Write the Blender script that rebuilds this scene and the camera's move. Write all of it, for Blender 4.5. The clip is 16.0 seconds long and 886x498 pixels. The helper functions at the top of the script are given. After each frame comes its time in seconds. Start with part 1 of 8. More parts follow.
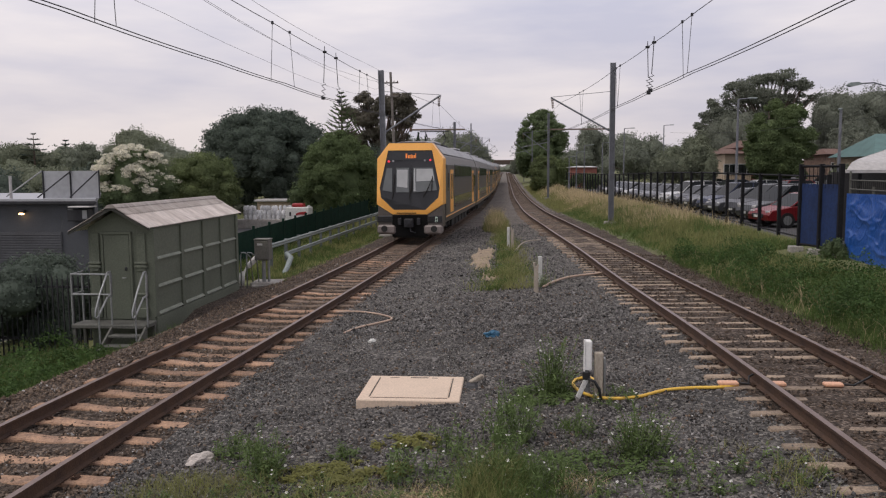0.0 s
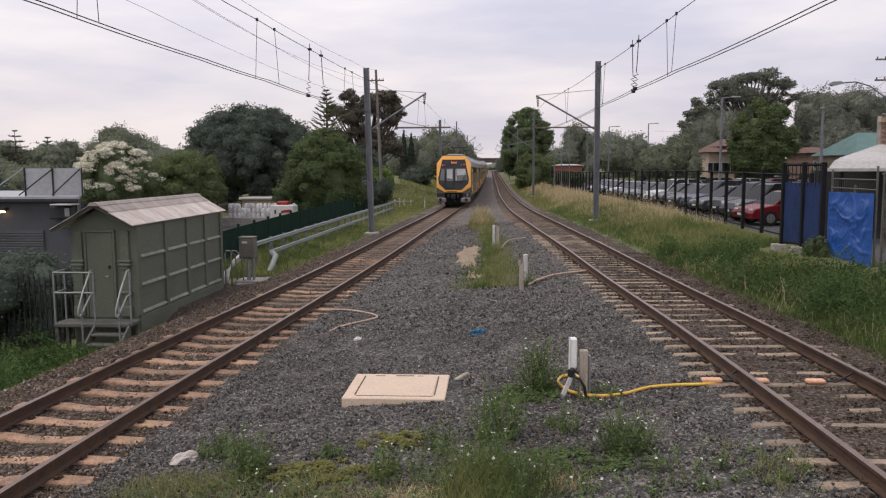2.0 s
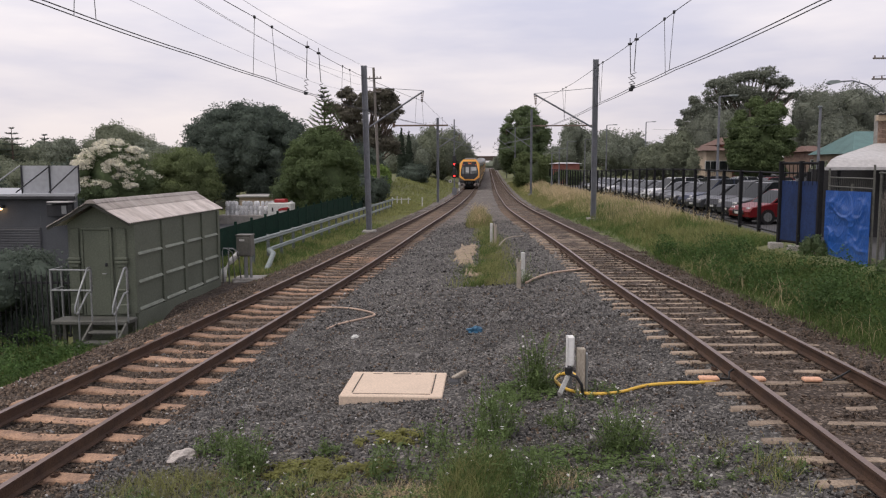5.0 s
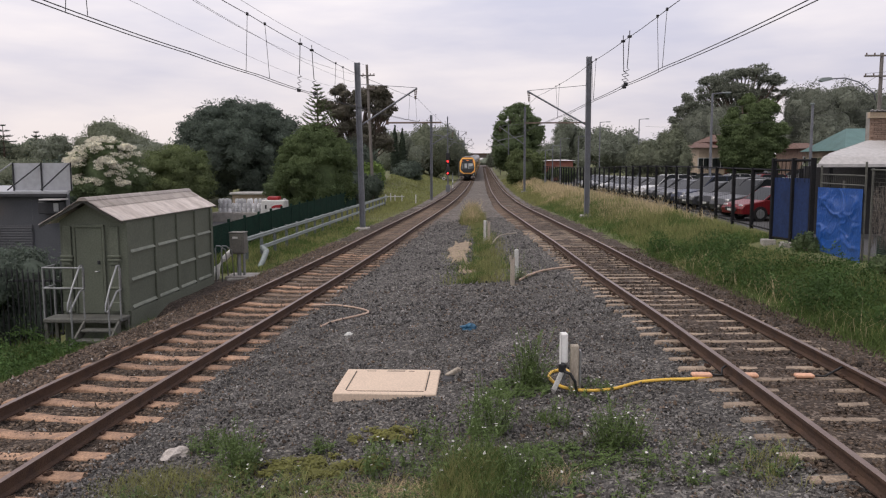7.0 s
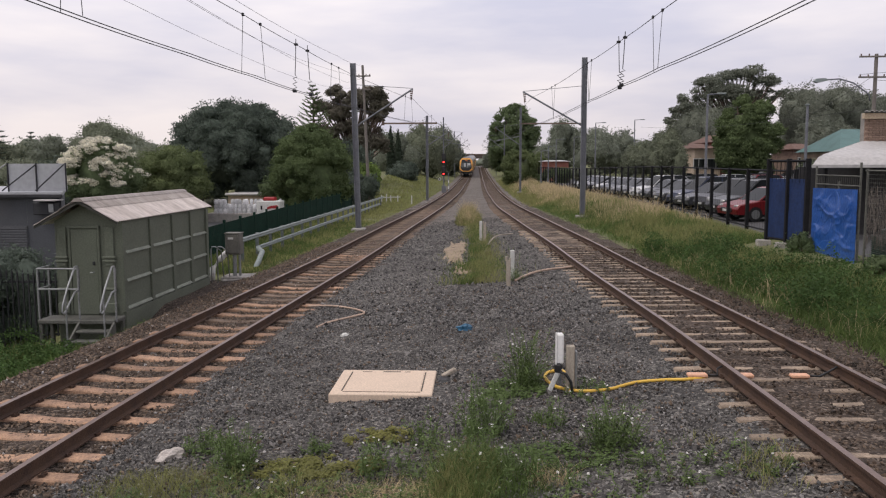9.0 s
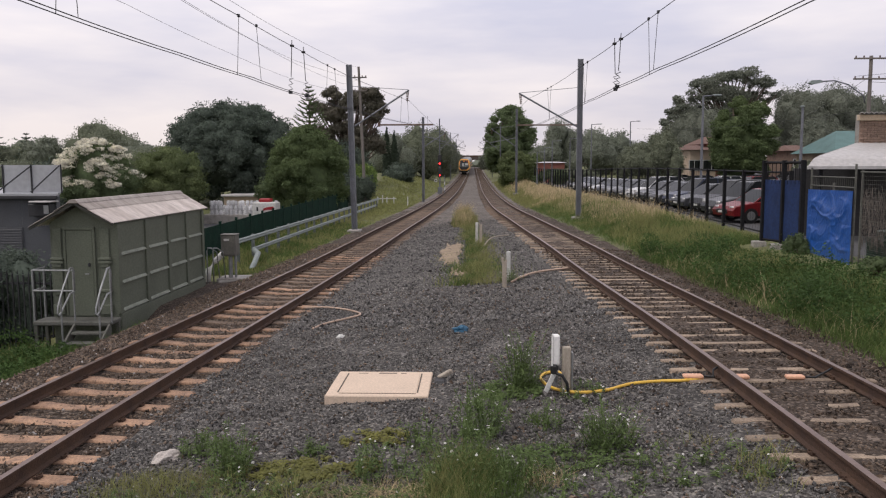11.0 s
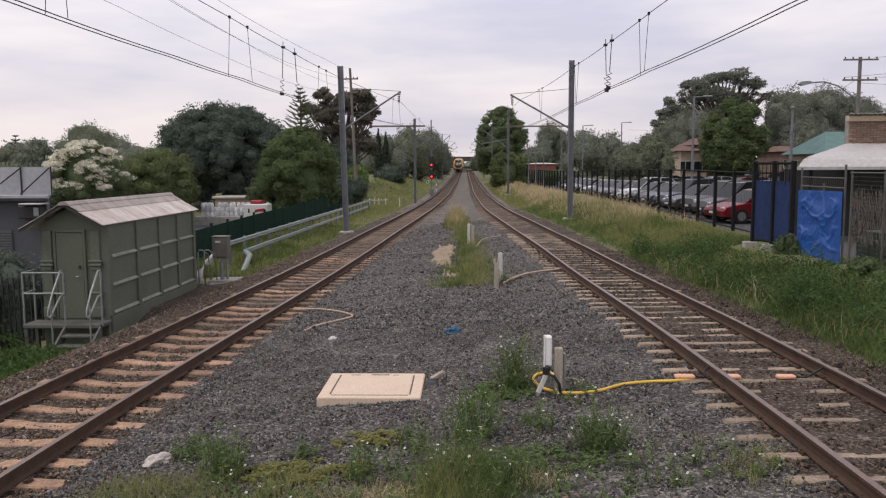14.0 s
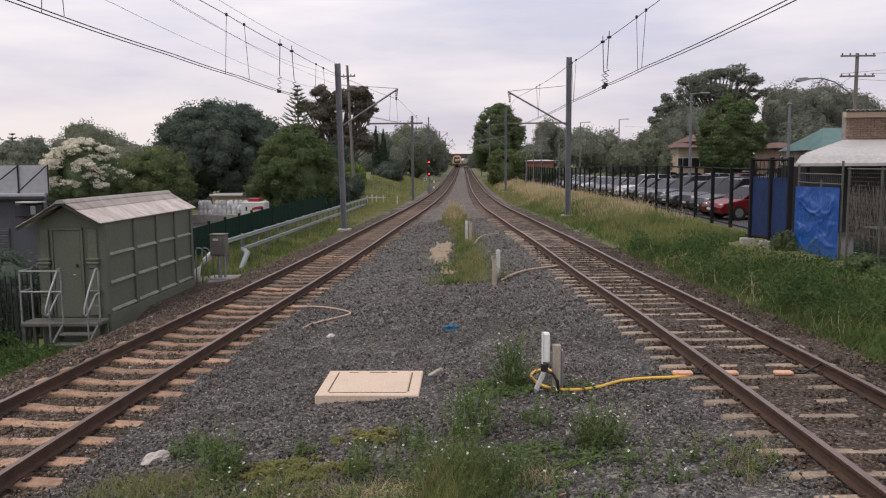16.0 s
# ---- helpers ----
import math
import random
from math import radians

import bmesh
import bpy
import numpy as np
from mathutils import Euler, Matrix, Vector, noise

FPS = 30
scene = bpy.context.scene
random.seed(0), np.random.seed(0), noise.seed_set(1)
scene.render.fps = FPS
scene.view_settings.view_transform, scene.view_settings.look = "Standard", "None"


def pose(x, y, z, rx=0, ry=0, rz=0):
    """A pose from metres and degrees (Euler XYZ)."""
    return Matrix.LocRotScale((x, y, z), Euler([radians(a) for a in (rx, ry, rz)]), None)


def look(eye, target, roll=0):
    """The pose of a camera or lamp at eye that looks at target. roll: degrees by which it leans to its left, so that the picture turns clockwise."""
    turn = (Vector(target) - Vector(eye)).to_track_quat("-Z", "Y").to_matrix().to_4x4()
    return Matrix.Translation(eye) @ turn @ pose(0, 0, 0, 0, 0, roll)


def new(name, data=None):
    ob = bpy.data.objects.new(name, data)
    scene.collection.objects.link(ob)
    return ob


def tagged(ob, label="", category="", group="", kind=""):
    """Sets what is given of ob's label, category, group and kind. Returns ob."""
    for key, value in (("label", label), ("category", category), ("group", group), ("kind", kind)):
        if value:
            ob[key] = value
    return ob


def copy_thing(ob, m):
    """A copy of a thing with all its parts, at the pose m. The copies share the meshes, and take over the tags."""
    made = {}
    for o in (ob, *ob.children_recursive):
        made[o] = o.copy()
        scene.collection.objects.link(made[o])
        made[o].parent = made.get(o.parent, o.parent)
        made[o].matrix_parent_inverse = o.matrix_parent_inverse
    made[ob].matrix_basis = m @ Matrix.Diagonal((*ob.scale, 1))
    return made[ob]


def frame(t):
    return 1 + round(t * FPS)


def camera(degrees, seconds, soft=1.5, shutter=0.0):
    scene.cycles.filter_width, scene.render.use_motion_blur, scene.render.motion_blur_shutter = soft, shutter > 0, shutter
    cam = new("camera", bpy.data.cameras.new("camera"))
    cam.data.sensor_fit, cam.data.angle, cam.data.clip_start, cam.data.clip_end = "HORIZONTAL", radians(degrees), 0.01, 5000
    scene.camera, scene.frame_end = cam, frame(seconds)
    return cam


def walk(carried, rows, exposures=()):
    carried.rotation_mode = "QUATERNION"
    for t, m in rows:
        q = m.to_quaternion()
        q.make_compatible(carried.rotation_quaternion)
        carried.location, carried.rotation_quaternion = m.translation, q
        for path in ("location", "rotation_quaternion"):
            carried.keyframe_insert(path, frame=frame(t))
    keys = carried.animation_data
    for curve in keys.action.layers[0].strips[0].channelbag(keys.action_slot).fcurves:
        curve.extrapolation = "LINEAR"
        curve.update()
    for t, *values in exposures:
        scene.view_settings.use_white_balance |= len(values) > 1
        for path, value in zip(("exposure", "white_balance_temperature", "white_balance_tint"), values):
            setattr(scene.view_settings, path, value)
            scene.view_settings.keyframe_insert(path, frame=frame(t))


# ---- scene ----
EYE = (0.0, 0.0, 3.1)


def view(yaw, pitch, roll):
    """A pose at the eye: yaw to the right of the track's line, pitch above the level, roll."""
    a, p = radians(yaw), radians(pitch)
    d = Vector((math.sin(a) * math.cos(p), math.cos(a) * math.cos(p), math.sin(p)))
    return look(EYE, Vector(EYE) + d * 10, roll)


cam = camera(57.8, 16.0, soft=1.2)
LOOKS = [(0.0, -4.355, -5.621, -0.323), (0.5, -3.734, -5.699, -0.333), (1.0, -3.518, -5.67, -0.275), (1.5, -3.405, -5.733, -0.211),
         (2.0, -3.318, -5.772, -0.244), (2.5, -3.258, -5.874, -0.287), (3.0, -3.253, -5.935, -0.336), (3.5, -3.28, -5.918, -0.292),
         (4.0, -3.299, -5.906, -0.196), (6.5, -2.782, -5.995, -0.161), (7.0, -2.679, -6.111, -0.173), (7.5, -2.603, -6.155, -0.184),
         (8.0, -2.55, -6.107, -0.229), (8.5, -2.457, -6.059, -0.223), (9.0, -2.383, -6.066, -0.171), (11.5, -1.965, -5.946, -0.128),
         (12.0, -1.826, -5.939, -0.107), (12.5, -1.808, -5.923, -0.209), (13.0, -1.766, -5.811, -0.259), (13.5, -1.676, -5.84, -0.305),
         (14.0, -1.528, -5.873, -0.263), (14.5, -1.511, -5.964, -0.247), (15.0, -1.489, -6.111, -0.335), (15.5, -1.415, -6.117, -0.378),
         (16.0, -1.372, -6.07, -0.4)]
walk(cam, [(t, view(a, b, c)) for t, a, b, c in LOOKS], exposures=[(0.0, 0.1), (0.5, 0.23), (1.0, 0.27), (2.0, 0.28), (16.0, 0.28)])

# ---- world and sun: a bright overcast sky with soft cloud ----
world = bpy.data.worlds.new("overcast_sky")
scene.world = world
world.use_nodes = True
wn, wl = world.node_tree.nodes, world.node_tree.links
wn.clear()
sky = wn.new("ShaderNodeTexSky")
sky.sky_type, sky.sun_disc = "NISHITA", False
sky.sun_elevation, sky.sun_rotation = radians(50), radians(-60)
sky.air_density, sky.dust_density = 1.0, 3.0
coord = wn.new("ShaderNodeTexCoord")
stretch = wn.new("ShaderNodeMapping")
stretch.inputs["Scale"].default_value = (1.3, 1.3, 6.5)
wl.new(coord.outputs["Generated"], stretch.inputs["Vector"])
cloud = wn.new("ShaderNodeTexNoise")
cloud.inputs["Scale"].default_value, cloud.inputs["Detail"].default_value, cloud.inputs["Roughness"].default_value = 2.2, 5.0, 0.5
wl.new(stretch.outputs["Vector"], cloud.inputs["Vector"])
ramp = wn.new("ShaderNodeValToRGB")
ramp.color_ramp.elements[0].position, ramp.color_ramp.elements[0].color = 0.34, (0.575, 0.57, 0.68, 1)
ramp.color_ramp.elements[1].position, ramp.color_ramp.elements[1].color = 0.64, (0.84, 0.785, 0.805, 1)
wl.new(cloud.outputs["Fac"], ramp.inputs["Fac"])
sky_bg = wn.new("ShaderNodeBackground")
sky_bg.inputs["Strength"].default_value = 0.05
wl.new(sky.outputs["Color"], sky_bg.inputs["Color"])
# the cloud deck is thicker, so duller and warmer, towards the horizon
upright = wn.new("ShaderNodeSeparateXYZ")
wl.new(coord.outputs["Generated"], upright.inputs["Vector"])
deck = wn.new("ShaderNodeValToRGB")
deck.color_ramp.elements[0].position, deck.color_ramp.elements[0].color = 0.02, (0.94, 0.905, 0.875, 1)
deck.color_ramp.elements[1].position, deck.color_ramp.elements[1].color = 0.2, (1.03, 1.03, 1.04, 1)
wl.new(upright.outputs["Z"], deck.inputs["Fac"])
veil = wn.new("ShaderNodeMix")
veil.data_type, veil.blend_type = "RGBA", "MULTIPLY"
veil.inputs["Factor"].default_value = 1.0
wl.new(ramp.outputs["Color"], veil.inputs["A"])
wl.new(deck.outputs["Color"], veil.inputs["B"])
cloud_bg = wn.new("ShaderNodeBackground")
cloud_bg.inputs["Strength"].default_value = 1.0
wl.new(veil.outputs["Result"], cloud_bg.inputs["Color"])
both = wn.new("ShaderNodeMixShader")
both.inputs["Fac"].default_value = 0.92
wl.new(sky_bg.outputs["Background"], both.inputs[1])
wl.new(cloud_bg.outputs["Background"], both.inputs[2])
wout = wn.new("ShaderNodeOutputWorld")
wl.new(both.outputs["Shader"], wout.inputs["Surface"])

sun = new("sun", bpy.data.lights.new("sun", "SUN"))
sun.data.energy, sun.data.angle, sun.data.color = 1.15, radians(25), (1.0, 0.93, 0.85)
sun.matrix_world = look((-30, -20, 60), (0, 0, 0))

# ---- materials ----
def mat(name, color, rough=0.8, metal=0.0, vary=0.25, scale=6.0, fine=60.0, bump=0.15, other=None, spots=0.0, per_object=0.0, emit=0.0, stretch=(1, 1, 1), per_island=0.0, spec=0.5):
    """A procedural surface: a base colour that drifts towards a second one at two scales, with a fine relief."""
    m = bpy.data.materials.new(name)
    m.use_nodes = True
    n, l = m.node_tree.nodes, m.node_tree.links
    b = n["Principled BSDF"]
    b.inputs["Roughness"].default_value, b.inputs["Metallic"].default_value = rough, metal
    b.inputs["Specular IOR Level"].default_value = spec
    if emit:
        b.inputs["Emission Color"].default_value, b.inputs["Emission Strength"].default_value = (*color, 1), emit
    tc, mp = n.new("ShaderNodeTexCoord"), n.new("ShaderNodeMapping")
    mp.inputs["Scale"].default_value = stretch
    l.new(tc.outputs["Object"], mp.inputs["Vector"])
    big, small = n.new("ShaderNodeTexNoise"), n.new("ShaderNodeTexNoise")
    for node, s, d in ((big, scale, 4.0), (small, fine, 3.0)):
        node.inputs["Scale"].default_value, node.inputs["Detail"].default_value = s, d
        l.new(mp.outputs["Vector"], node.inputs["Vector"])
    other = other or tuple(c * 0.45 for c in color)
    mix = n.new("ShaderNodeMix")
    mix.data_type = "RGBA"
    mix.inputs["A"].default_value, mix.inputs["B"].default_value = (*color, 1), (*other, 1)
    rng = n.new("ShaderNodeMapRange")
    rng.inputs["From Min"].default_value, rng.inputs["From Max"].default_value = 0.42 - spots * 0.1, 0.72
    rng.inputs["To Max"].default_value = min(1.0, vary * 2.2)
    l.new(big.outputs["Fac"], rng.inputs["Value"])
    l.new(rng.outputs["Result"], mix.inputs["Factor"])
    mix2 = n.new("ShaderNodeMix")
    mix2.data_type, mix2.blend_type = "RGBA", "MULTIPLY"
    gray = n.new("ShaderNodeMapRange")
    gray.inputs["From Min"].default_value, gray.inputs["From Max"].default_value = 0.3, 0.7
    gray.inputs["To Min"].default_value, gray.inputs["To Max"].default_value = 1.0 - vary, 1.0 + vary * 0.6
    l.new(small.outputs["Fac"], gray.inputs["Value"])
    mix2.inputs["Factor"].default_value = 1.0
    l.new(mix.outputs["Result"], mix2.inputs["A"])
    l.new(gray.outputs["Result"], mix2.inputs["B"])
    last = mix2.outputs["Result"]
    if per_object or per_island:
        if per_object:
            src = n.new("ShaderNodeObjectInfo").outputs["Random"]
        else:
            src = n.new("ShaderNodeNewGeometry").outputs["Random Per Island"]
        amount = per_object or per_island
        rr = n.new("ShaderNodeMapRange")
        rr.inputs["To Min"].default_value, rr.inputs["To Max"].default_value = 1.0 - amount, 1.0 + amount
        l.new(src, rr.inputs["Value"])
        m3 = n.new("ShaderNodeMix")
        m3.data_type, m3.blend_type = "RGBA", "MULTIPLY"
        m3.inputs["Factor"].default_value = 1.0
        l.new(last, m3.inputs["A"])
        l.new(rr.outputs["Result"], m3.inputs["B"])
        last = m3.outputs["Result"]
    l.new(last, b.inputs["Base Color"])
    if bump:
        bp = n.new("ShaderNodeBump")
        bp.inputs["Strength"].default_value, bp.inputs["Distance"].default_value = bump, 0.02
        l.new(small.outputs["Fac"], bp.inputs["Height"])
        l.new(bp.outputs["Normal"], b.inputs["Normal"])
    return m


def leaf_mat(name, color, other, rough=0.72):
    m = mat(name, color, rough, vary=0.3, scale=0.35, fine=3.0, bump=0.0, other=other, per_island=0.22, spec=0.2)
    n, l = m.node_tree.nodes, m.node_tree.links
    b, out = n["Principled BSDF"], n["Material Output"]
    glow = n.new("ShaderNodeBsdfTranslucent")
    l.new(b.inputs["Base Color"].links[0].from_socket, glow.inputs["Color"])
    mix = n.new("ShaderNodeMixShader")
    mix.inputs["Fac"].default_value = 0.34
    l.new(b.outputs["BSDF"], mix.inputs[1])
    l.new(glow.outputs["BSDF"], mix.inputs[2])
    l.new(mix.outputs["Shader"], out.inputs["Surface"])
    return m


def glass_mat(name, color=(0.02, 0.025, 0.03), rough=0.05):
    return mat(name, color, rough, vary=0.1, bump=0.0, spec=0.6)


RUST = mat("rusty_rail_steel", (0.082, 0.045, 0.027), 0.88, 0.05, 0.35, 4, 50, 0.3, other=(0.042, 0.024, 0.019))
SHINE = mat("worn_rail_head", (0.24, 0.17, 0.14), 0.35, 0.75, 0.2, 3, 40, 0.05, other=(0.15, 0.09, 0.07))
SLEEPER_TAN = mat("tan_concrete_sleeper", (0.41, 0.255, 0.165), 0.92, 0, 0.35, 5, 45, 0.5, other=(0.16, 0.11, 0.085), per_object=0.25)
SLEEPER_GREY = mat("grey_concrete_sleeper", (0.37, 0.285, 0.21), 0.92, 0, 0.35, 5, 45, 0.5, other=(0.2, 0.155, 0.12), per_object=0.3)
SLEEPER_WORN = mat("dirty_worn_sleeper", (0.21, 0.15, 0.11), 0.95, 0, 0.35, 4, 30, 0.4, per_object=0.25)
SLEEPER_FAR = mat("dark_brown_sleeper", (0.17, 0.125, 0.095), 0.95, 0, 0.35, 2, 20, 0.3, per_island=0.3)
STONE = mat("blue_grey_ballast_stone", (0.126, 0.118, 0.11), 0.6, 0, 0.25, 0.9, 40, 0.4, other=(0.07, 0.066, 0.063), per_island=0.9)
STONE_BROWN = mat("rust_stained_ballast_stone", (0.09, 0.063, 0.044), 0.8, 0, 0.3, 1.2, 40, 0.4, other=(0.05, 0.036, 0.028), per_island=0.8)
STONE_SANDY = mat("sandy_brown_ballast_stone", (0.15, 0.108, 0.076), 0.8, 0, 0.3, 1.2, 40, 0.4, other=(0.085, 0.062, 0.048), per_island=0.7)
STONE_PALE = mat("pale_ballast_stone", (0.42, 0.40, 0.38), 0.85, 0, 0.3, 8, 50, 0.3, per_island=0.3)
STEEL = mat("galvanised_grey_steel", (0.19, 0.20, 0.22), 0.55, 0.35, 0.25, 2, 30, 0.1, other=(0.12, 0.12, 0.13))
DARK_STEEL = mat("dark_steel", (0.035, 0.036, 0.04), 0.6, 0.3, 0.3, 3, 30, 0.1)
WIRE = mat("dark_copper_wire", (0.04, 0.04, 0.045), 0.6, 0.4, 0.1, 3, 30, 0.0)
PORCELAIN = mat("brown_insulator", (0.12, 0.07, 0.05), 0.3, 0, 0.2, 5, 30, 0.0)
CONCRETE = mat("weathered_concrete", (0.36, 0.34, 0.31), 0.9, 0, 0.3, 2.5, 30, 0.35, other=(0.2, 0.19, 0.17))


# ---- mesh building ----
class Shape:
    """Collects faces for one mesh."""

    def __init__(self):
        self.v, self.f, self.m = [], [], []

    def add(self, verts, faces, slot=0):
        k = len(self.v)
        self.v += [tuple(p) for p in verts]
        self.f += [tuple(i + k for i in face) for face in faces]
        self.m += [slot] * len(faces)
        return self

    def box(self, lo, hi, bevel=0.0, slot=0, m=None):
        """A box from corner to corner, its edges chamfered."""
        c = [(a + b) / 2 for a, b in zip(lo, hi)]
        h = [abs(b - a) / 2 for a, b in zip(lo, hi)]
        e = min(bevel, min(h) * 0.9)
        verts, faces = [], []
        if e <= 0:
            verts = [(c[0] + sx * h[0], c[1] + sy * h[1], c[2] + sz * h[2]) for sx in (-1, 1) for sy in (-1, 1) for sz in (-1, 1)]
            faces = [(0, 1, 3, 2), (4, 6, 7, 5), (0, 4, 5, 1), (2, 3, 7, 6), (0, 2, 6, 4), (1, 5, 7, 3)]
        else:
            ids = {}
            for sx in (-1, 1):
                for sy in (-1, 1):
                    for sz in (-1, 1):
                        for ax in range(3):
                            s = (sx, sy, sz)
                            ids[s, ax] = len(verts)
                            verts.append(tuple(c[k] + s[k] * (h[k] if k == ax else h[k] - e) for k in range(3)))
            for ax in range(3):
                b, d = (ax + 1) % 3, (ax + 2) % 3
                for s in (-1, 1):
                    def key(p, q):
                        t = [0, 0, 0]
                        t[ax], t[b], t[d] = s, p, q
                        return tuple(t)
                    loop = [ids[key(p, q), ax] for p, q in ((-1, -1), (1, -1), (1, 1), (-1, 1))]
                    faces.append(tuple(loop if s > 0 else loop[::-1]))
                for p in (-1, 1):
                    for q in (-1, 1):
                        def key2(r):
                            t = [0, 0, 0]
                            t[ax], t[b], t[d] = r, p, q
                            return tuple(t)
                        loop = [ids[key2(-1), b], ids[key2(1), b], ids[key2(1), d], ids[key2(-1), d]]
                        faces.append(tuple(loop if p * q < 0 else loop[::-1]))
            for sx in (-1, 1):
                for sy in (-1, 1):
                    for sz in (-1, 1):
                        s = (sx, sy, sz)
                        loop = [ids[s, 0], ids[s, 1], ids[s, 2]]
                        faces.append(tuple(loop if sx * sy * sz > 0 else loop[::-1]))
        if m is not None:
            verts = [m @ Vector(p) for p in verts]
        return self.add(verts, faces, slot)

    def tube(self, points, r, n=8, slot=0, caps=True, r2=None):
        """A round bar along a polyline."""
        pts = [Vector(p) for p in points]
        k, rings = len(pts), []
        for i, p in enumerate(pts):
            d = (pts[min(i + 1, k - 1)] - pts[max(i - 1, 0)]).normalized()
            ref = Vector((0, 0, 1)) if abs(d.z) < 0.9 else Vector((1, 0, 0))
            a = d.cross(ref).normalized()
            b = d.cross(a)
            rr = r if r2 is None else r + (r2 - r) * i / max(1, k - 1)
            rings.append([p + (a * math.cos(2 * math.pi * j / n) + b * math.sin(2 * math.pi * j / n)) * rr for j in range(n)])
        verts = [q for ring in rings for q in ring]
        faces = [(i * n + j, (i + 1) * n + j, (i + 1) * n + (j + 1) % n, i * n + (j + 1) % n) for i in range(k - 1) for j in range(n)]
        if caps:
            faces += [tuple(range(n)), tuple(range((k - 1) * n, k * n))[::-1]]
        return self.add(verts, faces, slot)

    def prism(self, outline, lo, hi, axis=1, slot=0):
        """An outline in the plane across an axis, pulled from lo to hi along it. The outline gives the two other coordinates in order."""
        def at(p, c):
            q = list(p)
            q.insert(axis, c)
            return tuple(q)
        n = len(outline)
        verts = [at(p, lo) for p in outline] + [at(p, hi) for p in outline]
        faces = [tuple(range(n)), tuple(range(n, 2 * n))[::-1]] + [(i, i + n, (i + 1) % n + n, (i + 1) % n) for i in range(n)]
        return self.add(verts, faces, slot)

    def mesh(self, name, mats, smooth=False):
        me = bpy.data.meshes.new(name)
        me.from_pydata(self.v, [], self.f)
        for m in (mats if isinstance(mats, (list, tuple)) else [mats]):
            me.materials.append(m)
        if len(set(self.m)) > 1:
            me.polygons.foreach_set("material_index", self.m)
        bm = bmesh.new()
        bm.from_mesh(me)
        bmesh.ops.recalc_face_normals(bm, faces=bm.faces)
        bm.to_mesh(me)
        bm.free()
        if smooth:
            me.polygons.foreach_set("use_smooth", [True] * len(me.polygons))
        return me


def part(name, shape, material, parent=None, label="", smooth=False, at=None):
    """One mesh object under a thing or a part."""
    me = shape if isinstance(shape, bpy.types.Mesh) else shape.mesh(name, material, smooth)
    ob = new(name, me)
    if parent is not None:
        ob.parent = parent
    if at is not None:
        ob.matrix_basis = at
    if label:
        ob["label"] = label
    return ob


def thing(name, label, category, at=None, group="", kind=""):
    ob = tagged(new(name), label, category, group, kind)
    if at is not None:
        ob.matrix_basis = at
    return ob


def solid(name, shape, material, label, category, group="", kind="", smooth=False, at=None):
    ob = part(name, shape, material, smooth=smooth, at=at)
    return tagged(ob, label, category, group, kind)


def raw_mesh(name, verts, faces, material, flat=False):
    """A big mesh straight from arrays of triangles or quads."""
    me = bpy.data.meshes.new(name)
    k = faces.shape[1]
    me.vertices.add(len(verts))
    me.vertices.foreach_set("co", np.asarray(verts, np.float32).ravel())
    me.loops.add(faces.size)
    me.loops.foreach_set("vertex_index", np.asarray(faces, np.int32).ravel())
    me.polygons.add(len(faces))
    me.polygons.foreach_set("loop_start", np.arange(0, faces.size, k, dtype=np.int32))
    me.polygons.foreach_set("loop_total", np.full(len(faces), k, np.int32))
    me.update(calc_edges=True)
    if flat:
        me.shade_flat()
    me.materials.append(material)
    return me


# ---- the line of the tracks ----
def curve(y, ys, vs):
    """A smooth line through knots."""
    y = np.asarray(y, float)
    ys, vs = np.array(ys, float), np.array(vs, float)
    s = np.gradient(vs, ys)
    i = np.clip(np.searchsorted(ys, y) - 1, 0, len(ys) - 2)
    h = ys[i + 1] - ys[i]
    t = np.clip((y - ys[i]) / h, 0, 1)
    return vs[i] * (2 * t ** 3 - 3 * t ** 2 + 1) + h * s[i] * (t ** 3 - 2 * t ** 2 + t) + vs[i + 1] * (3 * t ** 2 - 2 * t ** 3) + h * s[i + 1] * (t ** 3 - t ** 2)


def left_x(y):
    return curve(y, [-20, 0, 8, 10, 12, 14, 17, 20.5, 23, 30, 40, 50, 60, 75, 95, 120, 154, 180, 256, 307, 420], [-5.6, -5.53, -5.39, -5.31, -5.2, -5.08, -4.9, -4.7, -4.57, -4.3, -3.97, -3.6, -3.3, -3.0, -2.76, -2.62, -2.5, -2.42, -2.15, -1.85, -1.6])


def right_x(y):
    return curve(y, [-20, 0, 8, 10, 12, 14, 16, 20, 23, 27, 31, 36, 42, 52, 62, 76, 95, 120, 154, 200, 300, 420], [4.25, 4.2, 4.12, 4.07, 4.01, 3.94, 3.84, 3.64, 3.53, 3.4, 3.22, 2.95, 2.68, 2.33, 2.22, 2.18, 2.08, 2.05, 2.12, 2.15, 2.1, 2.0])


# both tracks dip gently and then climb to the bridge
DIP_Y, DIP_Z = [95, 120, 154, 180, 220, 256, 290, 330, 400, 460], [-0.28, -0.25, -0.15, 0.0, 0.4, 0.9, 1.5, 1.9, 2.0, 2.0]


def left_z(y):
    return curve(y, [-20, 0, 12, 23, 30, 40, 50, 60, 75] + DIP_Y, [0.04, 0.04, 0.04, 0.03, 0.0, -0.03, -0.07, -0.12, -0.2] + DIP_Z)


def right_z(y):
    return curve(y, [-20, 0, 8, 14, 20, 30, 42, 52, 62, 76] + DIP_Y, [0.47, 0.47, 0.46, 0.43, 0.4, 0.35, 0.31, 0.2, 0.03, -0.16] + DIP_Z)


def smooth01(v):
    v = np.clip(v, 0, 1)
    return v * v * (3 - 2 * v)


